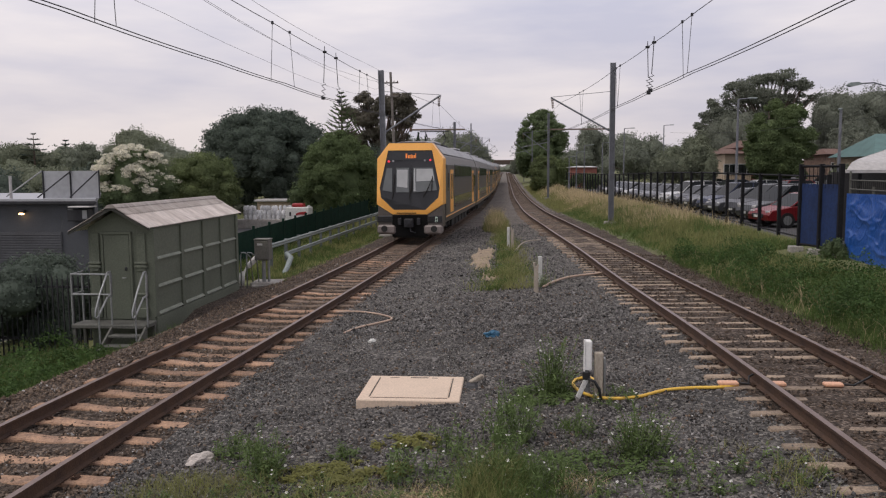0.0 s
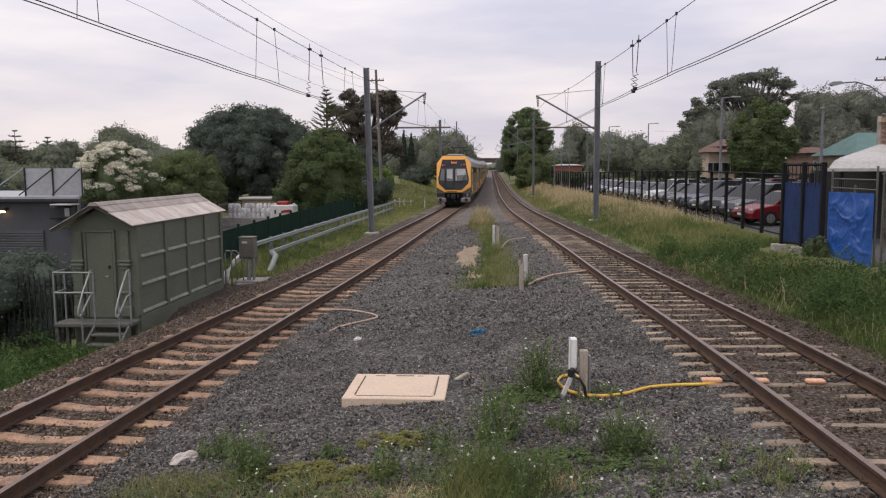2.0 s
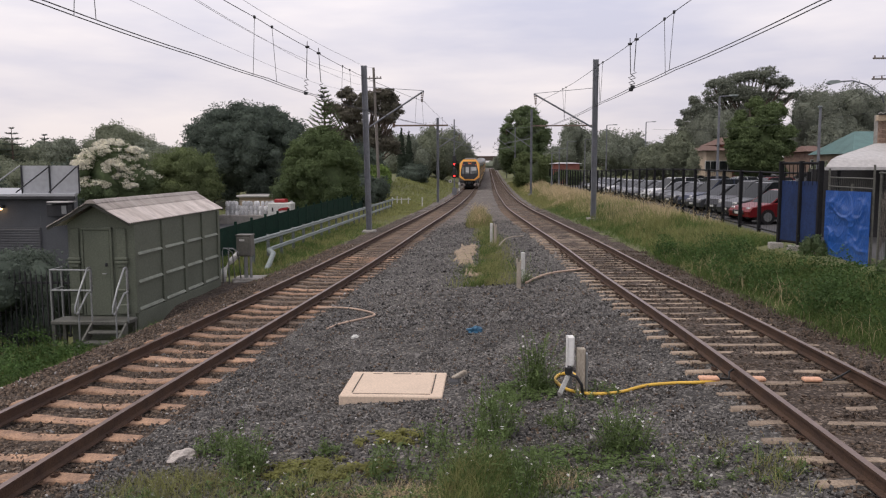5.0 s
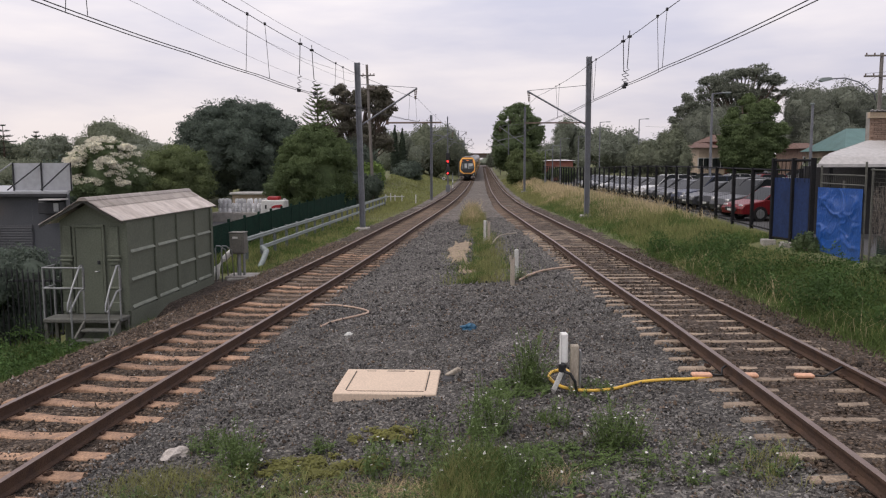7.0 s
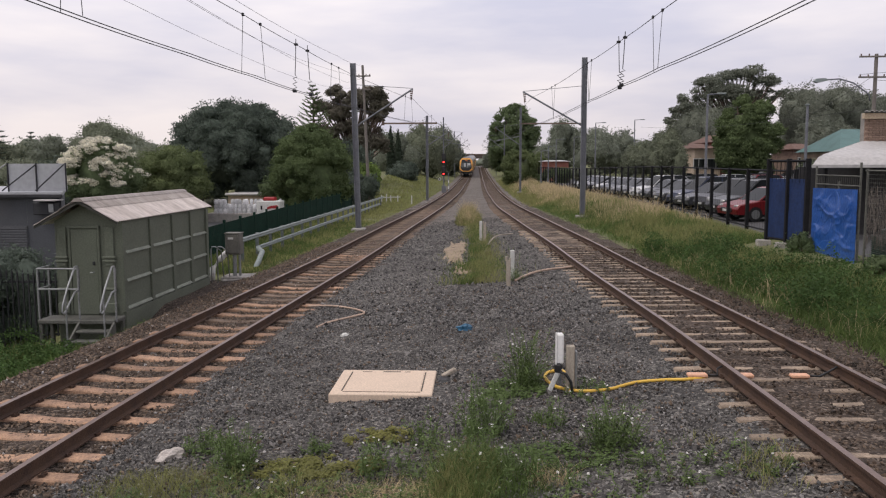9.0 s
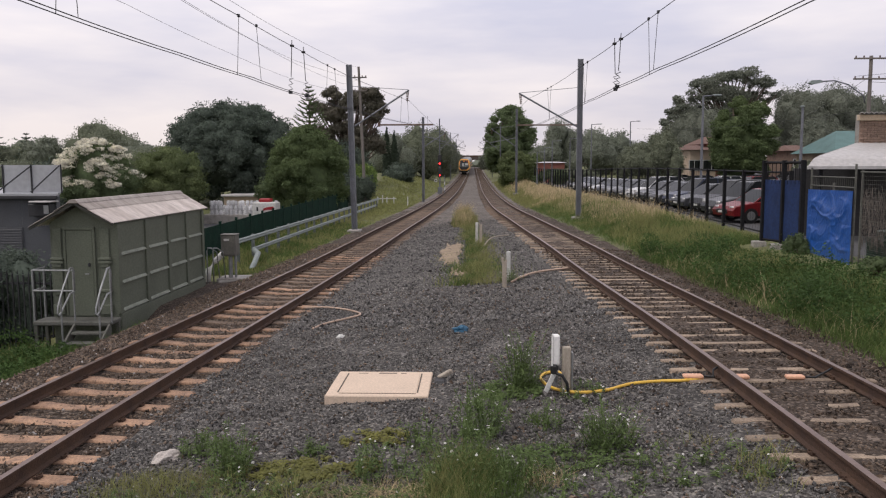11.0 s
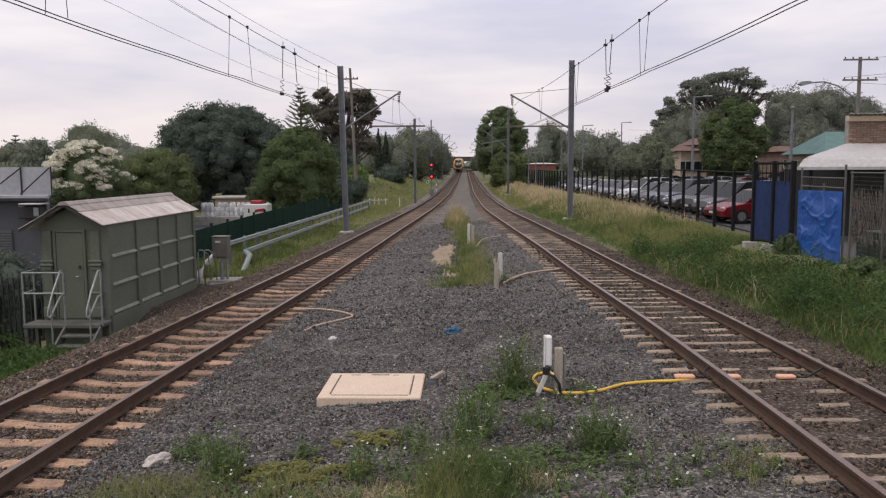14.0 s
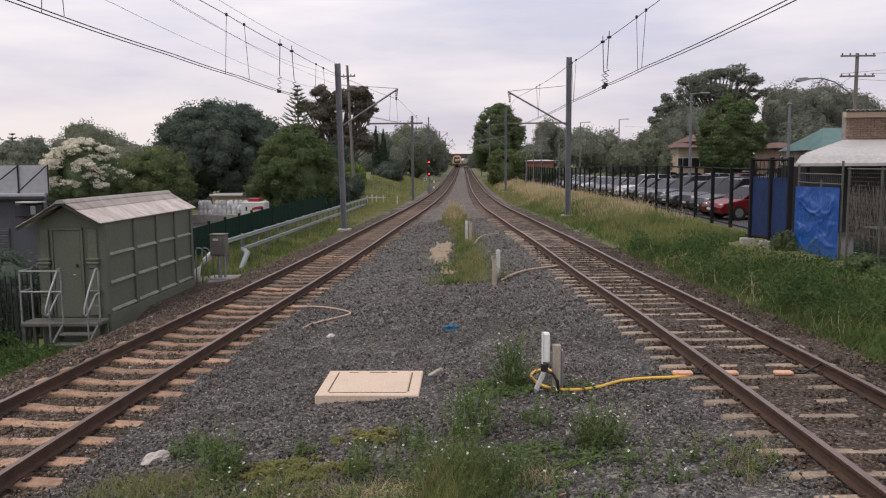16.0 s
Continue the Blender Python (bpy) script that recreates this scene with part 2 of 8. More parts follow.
def ground_z(x, y):
    """Height of the one ground sheet: ballast beds, the grass banks and the land beyond."""
    x, y = np.asarray(x, float), np.asarray(y, float)
    lx, rx, lz, rz = left_x(y), right_x(y), left_z(y), right_z(y)
    w = smooth01((x - lx) / np.maximum(rx - lx, 0.1))
    z = lz * (1 - w) + rz * w - 0.215
    z = z - 0.008 * (np.abs(x - lx) < 1.0) + 0.03 * smooth01((1.5 - np.abs(x - rx)) / 0.4) * smooth01((80 - y) / 20)
    far = smooth01((y - 60) / 60)
    # left: the shoulder falls off the ballast, a grass strip, then lower land by the road; a bank further out
    d = lx - x
    fall = smooth01((d - 1.5) / 1.6) * 0.18 + smooth01((d - 5.5) / 5) * 0.9 * (1 - far) + smooth01((d - 4.2) / 1.8) * 0.45 * smooth01((27 - y) / 4)
    fall = fall + smooth01((d - 2.0) / 1.2) * 0.55 * smooth01((19.6 - y) / 2.2)
    bank = far * smooth01((d - 2.5) / 10) * 2.1
    z = np.where(d > 0, z - fall + bank, z)
    # right: the grass strip climbs a little to the fence and the car park
    e = x - rx
    up = smooth01((e - 1.6) / 5.0) * np.interp(y, [0, 30, 60, 103, 160, 260], [0.3, 0.4, 0.64, 0.78, 0.7, 0.2])
    hill = smooth01((x - 24) / 60) * 4.0 * smooth01((y - 40) / 60)
    z = np.where(e > 0, z + up + hill, z)
    return z


# ---- ground ----
def stony(name, a, b, c, size=16.0, depth=0.9):
    """Crushed stone: cells of differing grey, with deep joints."""
    m = bpy.data.materials.new(name)
    m.use_nodes = True
    n, l = m.node_tree.nodes, m.node_tree.links
    p = n["Principled BSDF"]
    p.inputs["Roughness"].default_value = 0.9
    p.inputs["Specular IOR Level"].default_value = 0.25
    tc = n.new("ShaderNodeTexCoord")
    vo = n.new("ShaderNodeTexVoronoi")
    vo.inputs["Scale"].default_value = size
    l.new(tc.outputs["Object"], vo.inputs["Vector"])
    sep = n.new("ShaderNodeSeparateColor")
    l.new(vo.outputs["Color"], sep.inputs["Color"])
    ra = n.new("ShaderNodeValToRGB")
    el = ra.color_ramp.elements
    el[0].position, el[0].color = 0.0, (*a, 1)
    el[1].position, el[1].color = 0.75, (*b, 1)
    e2 = el.new(0.97)
    e2.color = (*c, 1)
    l.new(sep.outputs["Red"], ra.inputs["Fac"])
    no = n.new("ShaderNodeTexNoise")
    no.inputs["Scale"].default_value, no.inputs["Detail"].default_value = 0.6, 6.0
    l.new(tc.outputs["Object"], no.inputs["Vector"])
    mr = n.new("ShaderNodeMapRange")
    mr.inputs["From Min"].default_value, mr.inputs["From Max"].default_value = 0.3, 0.7
    mr.inputs["To Min"].default_value, mr.inputs["To Max"].default_value = 0.7, 1.25
    l.new(no.outputs["Fac"], mr.inputs["Value"])
    mx = n.new("ShaderNodeMix")
    mx.data_type, mx.blend_type = "RGBA", "MULTIPLY"
    mx.inputs["Factor"].default_value = 1.0
    l.new(ra.outputs["Color"], mx.inputs["A"])
    l.new(mr.outputs["Result"], mx.inputs["B"])
    l.new(mx.outputs["Result"], p.inputs["Base Color"])
    bp = n.new("ShaderNodeBump")
    bp.inputs["Strength"].default_value, bp.inputs["Distance"].default_value = depth, 0.04
    bp.invert = True
    l.new(vo.outputs["Distance"], bp.inputs["Height"])
    l.new(bp.outputs["Normal"], p.inputs["Normal"])
    return m


# grey bed is a little darker, for the shade in gaps between loose stones
BALLAST = stony("grey_ballast", (0.045, 0.042, 0.04), (0.12, 0.112, 0.104), (0.27, 0.25, 0.22), 26.0)
BALLAST_BROWN = stony("rusty_ballast", (0.032, 0.024, 0.019), (0.09, 0.068, 0.053), (0.2, 0.16, 0.13), 26.0)
BALLAST_FAR = stony("paler_far_ballast", (0.09, 0.079, 0.07), (0.18, 0.158, 0.14), (0.27, 0.24, 0.21), 22.0)
TURF = mat("rough_turf", (0.125, 0.14, 0.05), 0.95, 0, 0.35, 0.5, 9, 0.6, other=(0.13, 0.115, 0.055))
TURF_DRY = mat("dry_sandy_turf", (0.2, 0.16, 0.1), 0.95, 0, 0.35, 0.9, 12, 0.5, other=(0.12, 0.12, 0.05))
ASPHALT = mat("worn_asphalt", (0.075, 0.075, 0.078), 0.9, 0, 0.25, 0.6, 40, 0.3, other=(0.1, 0.095, 0.09))


def spread(lo, hi, fine_lo, fine_hi, step, grow=1.12):
    """Grid lines: even in the middle stretch, ever wider outside."""
    mid = list(np.arange(fine_lo, fine_hi + 1e-6, step))
    out, s, v = [], step, fine_hi
    while v < hi:
        s *= grow
        v += s
        out.append(min(v, hi))
    back, s, v = [], step, fine_lo
    while v > lo:
        s *= grow
        v -= s
        back.append(max(v, lo))
    return np.array(back[::-1] + mid + out)


def make_ground():
    xs = spread(-1500, 1500, -11, 11, 0.3)
    ys = spread(-60, 3000, 3, 60, 0.35, 1.05)
    gx, gy = np.meshgrid(xs, ys)
    gz = ground_z(gx, gy)
    rnd = np.random.RandomState(3)
    gz = gz + rnd.normal(0, 0.012, gz.shape) * (np.abs(gx) < 12)
    nx, ny = len(xs), len(ys)
    verts = np.stack([gx.ravel(), gy.ravel(), gz.ravel()], 1)
    i, j = np.meshgrid(np.arange(nx - 1), np.arange(ny - 1))
    k = (j * nx + i).ravel()
    faces = np.stack([k, k + 1, k + nx + 1, k + nx], 1)
    me = raw_mesh("ground", verts, faces, BALLAST)
    for m in (BALLAST_BROWN, TURF, TURF_DRY, ASPHALT, BALLAST_FAR):
        me.materials.append(m)
    c = verts[faces].mean(1)
    x, y = c[:, 0], c[:, 1]
    lx, rx = left_x(y), right_x(y)
    jit = rnd.normal(0, 0.12, len(x))
    slot = np.full(len(x), 2)
    slot[(x > lx - 2.3 + jit) & (x < rx + 2.0 + jit)] = 0
    slot[(np.abs(x - lx) < 1.2 + jit) | ((x < lx) & (x > lx - 2.3 + jit)) | (np.abs(x - rx) < 0.9 + jit) | ((x > rx) & (x < rx + 2.0 + jit))] = 1
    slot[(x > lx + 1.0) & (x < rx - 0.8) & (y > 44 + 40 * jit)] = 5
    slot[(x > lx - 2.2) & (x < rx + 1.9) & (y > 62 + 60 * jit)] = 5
    slot[(x > -7.9) & (x < lx) & (y > 15.5) & (y < 23.6)] = 1
    slot[(x > 10.6) & (x < 60) & (y > 18) & (y < 140)] = 4
    slot[(x < -14) & (x > -60) & (y > 20) & (y < 70)] = 4
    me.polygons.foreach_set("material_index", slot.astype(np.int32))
    me.polygons.foreach_set("use_smooth", [True] * len(faces))
    tagged(new("ground", me), "grey ballast between the tracks with rough grass banks beside", "ground", kind="structure")


make_ground()


# ---- the two tracks ----
HEAD = [(-0.035, 0.0), (0.035, 0.0), (0.035, -0.03), (0.012, -0.045), (0.012, -0.13), (0.065, -0.145), (0.065, -0.16), (-0.065, -0.16), (-0.065, -0.145),
        (-0.012, -0.13), (-0.012, -0.045), (-0.035, -0.03)]


def rail(fx, fz, side, parent):
    ys = np.concatenate([np.arange(-20, 80, 0.5), np.arange(80, 420, 2.0)])
    cx, cz = fx(ys), fz(ys)
    tx = np.gradient(cx, ys)
    nrm = np.stack([np.ones_like(tx), -tx], 1) / np.hypot(1, tx)[:, None]
    n = len(HEAD)
    verts = []
    for k, y in enumerate(ys):
        for a, b in HEAD:
            o = side * 0.7525 + a
            verts.append((cx[k] + nrm[k, 0] * o, y + nrm[k, 1] * o, cz[k] + b))
    faces, slots = [], []
    for k in range(len(ys) - 1):
        for j in range(n):
            faces.append((k * n + j, k * n + (j + 1) % n, (k + 1) * n + (j + 1) % n, (k + 1) * n + j))
            slots.append(1 if j == 0 else 0)
    s = Shape()
    s.v, s.f, s.m = verts, faces, slots
    return part("rail", s, [RUST, SHINE], parent)


def sleeper_shape(rnd, dip, half):
    """A concrete sleeper, dipped in the middle, chipped at the ends."""
    s = Shape()
    xs = [-1.25, -1.22, -0.85, -0.5, -0.2, 0.2, 0.5, 0.85, 1.22, 1.25]
    top = [-0.06, -0.012, 0.0, -0.005, -dip, -dip, -0.005, 0.0, -0.012, -0.06]
    verts, faces = [], []
    for x, t in zip(xs, top):
        j = rnd.uniform(-0.008, 0.008)
        verts += [(x, -half - 0.015 + j, -0.22), (x, -half + j, t - 0.018), (x, 0.015 - half + j, t), (x, half - 0.015 + j, t), (x, half + j, t - 0.018), (x, half + 0.015 + j, -0.22)]
    for k in range(len(xs) - 1):
        for j in range(5):
            faces.append((k * 6 + j, k * 6 + j + 1, (k + 1) * 6 + j + 1, (k + 1) * 6 + j))
    faces += [tuple(range(6)), tuple(range((len(xs) - 1) * 6, len(xs) * 6))[::-1]]
    return s.add(verts, faces)


def clip_shape():
    """Spring clips and shoulders that hold both rails down."""
    s = Shape()
    for side in (-0.7525, 0.7525):
        for k in (-1, 1):
            x = side + k * 0.09
            s.box((x - 0.03, -0.05, -0.02), (x + 0.03, 0.05, 0.02), 0.008)
            s.tube([(x - k * 0.04, -0.03, 0.012), (x + k * 0.02, -0.055, 0.035), (x + k * 0.04, 0.0, 0.03), (x + k * 0.02, 0.055, 0.035), (x - k * 0.04, 0.03, 0.012)], 0.009, 5)
    return s


def track(name, fx, fz, material, label, pitch, start, dip, half, wear):
    rnd = random.Random(name)
    root = tagged(new(name), label, "railway track", kind="structure")
    rail(fx, fz, -1, root)
    rail(fx, fz, 1, root)
    shapes = [sleeper_shape(rnd, dip, half).mesh("sleeper", material) for _ in range(5)]
    worn = [sleeper_shape(rnd, dip, half).mesh("sleeper", SLEEPER_WORN) for _ in range(3)]
    clips = clip_shape().mesh("clip", RUST)
    y, rest = start, []
    count = 0
    while y < 330:
        cx, cz = float(fx(y)), float(fz(y))
        ang = -math.atan2(float(fx(y + 0.5)) - float(fx(y - 0.5)), 1.0) + radians(rnd.uniform(-0.8, 0.8))
        m = Matrix.Translation((cx + rnd.uniform(-0.06, 0.06), y, cz - 0.165 + rnd.uniform(-0.012, 0.004))) @ Matrix.Rotation(ang, 4, "Z")
        if y < 62:
            ob = part("sleeper", rnd.choice(shapes if rnd.random() > (y - wear) / 22 else worn), None, root, at=m)
            if y < 32:
                part("rail_clip", clips, None, ob)
        else:
            rest.append(m)
        count += 1
        y = start + count * pitch + rnd.uniform(-0.03, 0.03)
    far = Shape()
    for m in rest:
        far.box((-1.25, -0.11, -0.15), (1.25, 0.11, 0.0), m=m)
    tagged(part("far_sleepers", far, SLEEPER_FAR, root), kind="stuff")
    return root




# ---- the train ----
YELLOW = mat("train_yellow_paint", (0.95, 0.47, 0.105), 0.4, 0, 0.06, 1.5, 20, 0.03, other=(0.8, 0.37, 0.07))
TRAIN_GREY = mat("train_grey_steel", (0.108, 0.094, 0.084), 0.42, 0.25, 0.2, 0.8, 25, 0.05, other=(0.075, 0.066, 0.06))
BUMPER = mat("pale_grey_bumper", (0.24, 0.205, 0.19), 0.5, 0.1, 0.2, 2, 25, 0.05, other=(0.14, 0.12, 0.11))
TRAIN_ROOF = mat("train_pale_roof", (0.36, 0.36, 0.37), 0.55, 0.2, 0.25, 0.7, 20, 0.08, other=(0.2, 0.2, 0.2))
TRAIN_BLACK = mat("train_black_mask", (0.022, 0.023, 0.026), 0.35, 0, 0.2, 2, 30, 0.03)
TRAIN_GLASS = glass_mat("train_dark_window", (0.03, 0.035, 0.035), 0.08)
CAB_GLASS = mat("cab_window_glass", (0.14, 0.15, 0.15), 0.08, 0, 0.1, 0.6, 2.5, 0.0, other=(0.1, 0.11, 0.11))
BLIND = mat("pale_cab_blind", (0.44, 0.45, 0.45), 0.3, 0, 0.1, 0.8, 3, 0.0, other=(0.36, 0.37, 0.37))
UNDER = mat("train_underframe", (0.03, 0.028, 0.026), 0.85, 0.1, 0.3, 2, 25, 0.2)
# near-black colour stands for the deep shade inside the coupler opening
RECESS = mat("recess_shade_black", (0.01, 0.01, 0.01), 0.95, 0, 0.2, 3, 20, 0.1, spec=0.1)
LED = mat("destination_amber", (1.0, 0.28, 0.05), 0.5, vary=0.02, bump=0, emit=0.1)
TAIL = mat("tail_light_red", (1.0, 0.05, 0.08), 0.3, vary=0.02, bump=0, emit=0.5)
LIGHT_GLASS = mat("lamp_glass", (0.3, 0.31, 0.32), 0.15, 0.2, 0.1, 5, 20, 0.0)
# the set number is given a faint glow of its own
PALE_TEXT = mat("glowing_set_number", (0.6, 0.75, 0.65), 0.5, vary=0.05, bump=0, emit=0.25)

CAR = 20.3


def car_section(inset=0.0):
    """Half-open outline of the double-deck body across the train."""
    w = 1.515 - inset
    return [(-w + 0.06, 0.75), (-w, 1.05), (-w, 3.35), (-w + 0.12, 3.75), (-1.0, 4.2), (-0.55, 4.36), (0.55, 4.36), (1.0, 4.2), (w - 0.12, 3.75), (w, 3.35), (w, 1.05), (w - 0.06, 0.75)]


def wheelset(parent, y):
    bogie = Shape()
    for sx in (-1, 1):
        bogie.box((sx * 1.0 - 0.07, y - 1.7, 0.42), (sx * 1.0 + 0.07, y + 1.7, 0.68), 0.03)
        for dy in (-1.25, 1.25):
            bogie.box((sx * 1.08 - 0.1, y + dy - 0.16, 0.3), (sx * 1.08 + 0.1, y + dy + 0.16, 0.62), 0.03)
    bogie.box((-1.0, y - 0.25, 0.45), (1.0, y + 0.25, 0.7), 0.03)
    b = part("bogie", bogie, UNDER, parent)
    for dy in (-1.25, 1.25):
        w = Shape()
        for sx in (-0.7525, 0.7525):
            w.tube([(sx - 0.065, y + dy, 0.46), (sx + 0.065, y + dy, 0.46)], 0.46, 20)
        w.tube([(-0.75, y + dy, 0.46), (0.75, y + dy, 0.46)], 0.08, 8)
        part("wheelset", w, RUST, b)


def train_car(cab):
    """One double-deck car; its near end is at y 0 and rail level is z 0. cab: the near end is a driver's cab."""
    root = thing("train_carriage", "grey double-deck electric train carriage with yellow doors on the rails", "train carriage", group="carriages of the train")
    y0 = 1.15 if cab else 0.15
    body = Shape()
    body.prism(car_section(), y0, CAR - 0.15)
    part("body", body, TRAIN_GREY, root)
    roof = Shape()
    roof.prism([(-1.02, 4.21), (-0.56, 4.375), (0.56, 4.375), (1.02, 4.21), (1.35, 3.83), (1.37, 3.85), (1.03, 4.25), (0.56, 4.41), (-0.56, 4.41), (-1.03, 4.25), (-1.37, 3.85), (-1.35, 3.83)], y0 + 0.2, CAR - 0.2)
    part("roof", roof, TRAIN_ROOF, root)
    for yy in (3.4, 14.2):
        ac = part("air_conditioner", Shape().box((-0.75, yy, 4.38), (0.75, yy + 2.6, 4.5), 0.05), TRAIN_ROOF, root)
        for k in range(6):
            part("vent", Shape().box((-0.6, yy + 0.2 + k * 0.38, 4.49), (0.6, yy + 0.4 + k * 0.38, 4.52), 0.01), TRAIN_ROOF, ac)
    under = Shape()
    under.box((-1.2, 5.2, 0.32), (1.2, CAR - 5.2, 0.8), 0.05)
    for k in range(5):
        under.box((-1.32, 5.6 + k * 1.9, 0.3), (1.32, 7.0 + k * 1.9, 0.76), 0.04)
    under.box((-1.1, 0.5, 0.62), (1.1, CAR - 0.5, 0.78))
    part("underframe", under, UNDER, root)
    for yy in (3.2, CAR - 3.2):
        wheelset(root, yy)
    for sx in (-1, 1):
        x = sx * 1.515
        def panel(name, ya, yb, za, zb, material, out=0.012, bevel=0.03):
            s = Shape().box((min(x - sx * 0.03, x + sx * out), ya, za), (max(x - sx * 0.03, x + sx * out), yb, zb), min(bevel, 0.02))
            return part(name, s, material, root)
        # door pockets: one pair of leaves in each vestibule
        for yy in (3.0 if cab else 2.3, CAR - 3.7):
            for leaf in (0, 1):
                ya = yy + leaf * 0.71
                d = panel("door", ya, ya + 0.68, 1.12, 3.15, YELLOW, 0.014)
                g = Shape().box((min(x, x + sx * 0.022), ya + 0.16, 1.75), (max(x, x + sx * 0.022), ya + 0.52, 2.95), 0.008)
                part("door_window", g, TRAIN_GLASS, d)
        if cab:
            panel("cab_side_door", 1.75, 2.35, 1.1, 3.2, TRAIN_GREY, 0.01)
            panel("cab_side_window", 1.85, 2.25, 2.15, 3.0, TRAIN_GLASS, 0.018)
            panel("number_box", 1.35, 1.6, 3.15, 3.35, TRAIN_BLACK, 0.014)
        # the two decks of windows
        ya, yb = (5.0 if cab else 4.3), CAR - 4.3
        band_u = panel("upper_window_band", ya, yb, 2.72, 3.42, TRAIN_BLACK, 0.006)
        band_l = panel("lower_window_band", ya, yb, 1.25, 1.9, TRAIN_BLACK, 0.006)
        n = 6
        step = (yb - ya) / n
        for k in range(n):
            for band, za, zb in ((band_u, 2.8, 3.36), (band_l, 1.31, 1.84)):
                g = Shape().box((min(x, x + sx * 0.012), ya + k * step + 0.06, za), (max(x, x + sx * 0.012), ya + (k + 1) * step - 0.06, zb), 0.005)
                part("window", g, TRAIN_GLASS, band)
        panel("yellow_stripe", y0 + 0.1, CAR - 0.4, 0.98, 1.05, YELLOW, 0.008)
        panel("vestibule_window", CAR - 2.1, CAR - 1.0, 2.1, 2.85, TRAIN_GLASS, 0.01)
    gang = Shape().box((-0.7, CAR - 0.2, 0.9), (0.7, CAR + 0.12, 3.3), 0.05)
    part("gangway", gang, UNDER, root)
    if not cab:
        part("gangway", Shape().box((-0.7, 0.02, 0.9), (0.7, 0.2, 3.3), 0.05), UNDER, root)
        return root

    # driver's cab: a shell that leans back towards the roof
    def lean(z):
        return 0.0 if z < 1.9 else 0.34 * ((z - 1.9) / 2.4) ** 1.3

    def ring(pts, dy):
        return [(px * 0.975 + 0.02, lean(pz) + dy, pz) for px, pz in pts]
    mask = [(-0.72, 1.38), (-1.3, 1.92), (-1.36, 2.35), (-1.0, 3.98), (1.0, 3.98), (1.36, 2.35), (1.3, 1.92), (0.72, 1.38)]
    # yellow surround: a ring between the outline and the dark mask, closed back to the body
    yel_out = [(-0.78, 1.18), (-1.5, 1.62), (-1.5, 3.62), (-0.98, 4.3), (0.98, 4.3), (1.5, 3.62), (1.5, 1.62), (0.78, 1.18)]
    s = Shape()
    a, b = ring(yel_out, 0.03), ring(mask, 0.0)
    n = len(a)
    back = [(px * 1.0, 1.2, pz) for px, pz in yel_out]
    s.add(a + b + back, [(i, (i + 1) % n, n + (i + 1) % n, n + i) for i in range(n)] + [(i, 2 * n + i, 2 * n + (i + 1) % n, (i + 1) % n) for i in range(n)])
    surround = part("cab_surround", s, YELLOW, root, "bright yellow cab front surround")
    s = Shape()
    c = ring(mask, 0.0)
    d = ring([(px * 0.97, 1.38 + (pz - 1.38) * 0.985 + 0.02) for px, pz in mask], 0.03)
    s.add(c + d, [(i, (i + 1) % n, n + (i + 1) % n, n + i) for i in range(n)] + [tuple(range(n, 2 * n))])
    dark = part("cab_mask", s, TRAIN_BLACK, root, "black cab front mask")

    def pane(name, quad, material, parent, out=0.012, thick=0.03):
        q = ring(quad, 0.03 - out)
        r = ring(quad, 0.03 + thick)
        k = len(q)
        return part(name, Shape().add(q + r, [tuple(range(k))] + [(i, (i + 1) % k, k + (i + 1) % k, k + i) for i in range(k)]), material, parent)
    pane("windscreen", [(-1.24, 2.24), (-0.8, 2.16), (-0.8, 3.2), (-1.06, 3.2)], CAB_GLASS, dark)
    pane("cab_end_door", [(-0.72, 1.62), (0.06, 1.62), (0.06, 3.4), (-0.72, 3.4)], TRAIN_BLACK, dark, 0.008)
    end = pane("end_door_window", [(-0.62, 2.15), (-0.03, 2.15), (-0.03, 3.22), (-0.62, 3.22)], CAB_GLASS, dark, 0.016)
    pane("blind", [(-0.58, 2.4), (-0.1, 2.34), (-0.1, 3.14), (-0.58, 3.14)], BLIND, end, 0.02)
    screen = pane("windscreen", [(0.17, 2.14), (1.24, 2.24), (1.04, 3.22), (0.17, 3.22)], CAB_GLASS, dark)
    pane("blind", [(0.18, 2.2), (0.27, 2.2), (0.24, 3.18), (0.18, 3.18)], BLIND, screen, 0.016)
    pane("blind", [(0.3, 2.62), (1.12, 2.66), (1.02, 3.17), (0.3, 3.17)], BLIND, screen, 0.016)
    board = pane("destination_board", [(-0.85, 3.55), (0.85, 3.55), (0.8, 3.9), (-0.8, 3.9)], TRAIN_BLACK, dark, 0.014)
    for k, (xa, wd, hh) in enumerate(((-0.2, 0.07, 0.2), (-0.1, 0.05, 0.13), (-0.03, 0.05, 0.13), (0.04, 0.035, 0.16), (0.1, 0.05, 0.13), (0.17, 0.05, 0.13), (0.24, 0.03, 0.2))):
        pane("led_bar", [(xa, 3.64), (xa + wd, 3.64), (xa + wd, 3.64 + hh), (xa, 3.64 + hh)], LED, board, 0.02)
    for lx, lz, mtl in ((-0.92, 3.5, TAIL), (0.92, 3.55, TAIL), (-0.72, 3.52, LIGHT_GLASS), (0.68, 3.54, LIGHT_GLASS)):
        s = Shape().tube([(lx, lean(lz) + 0.06, lz), (lx, lean(lz) - 0.01, lz)], 0.048, 12)
        part("tail_light" if mtl is TAIL else "marker_light", s, mtl, dark)
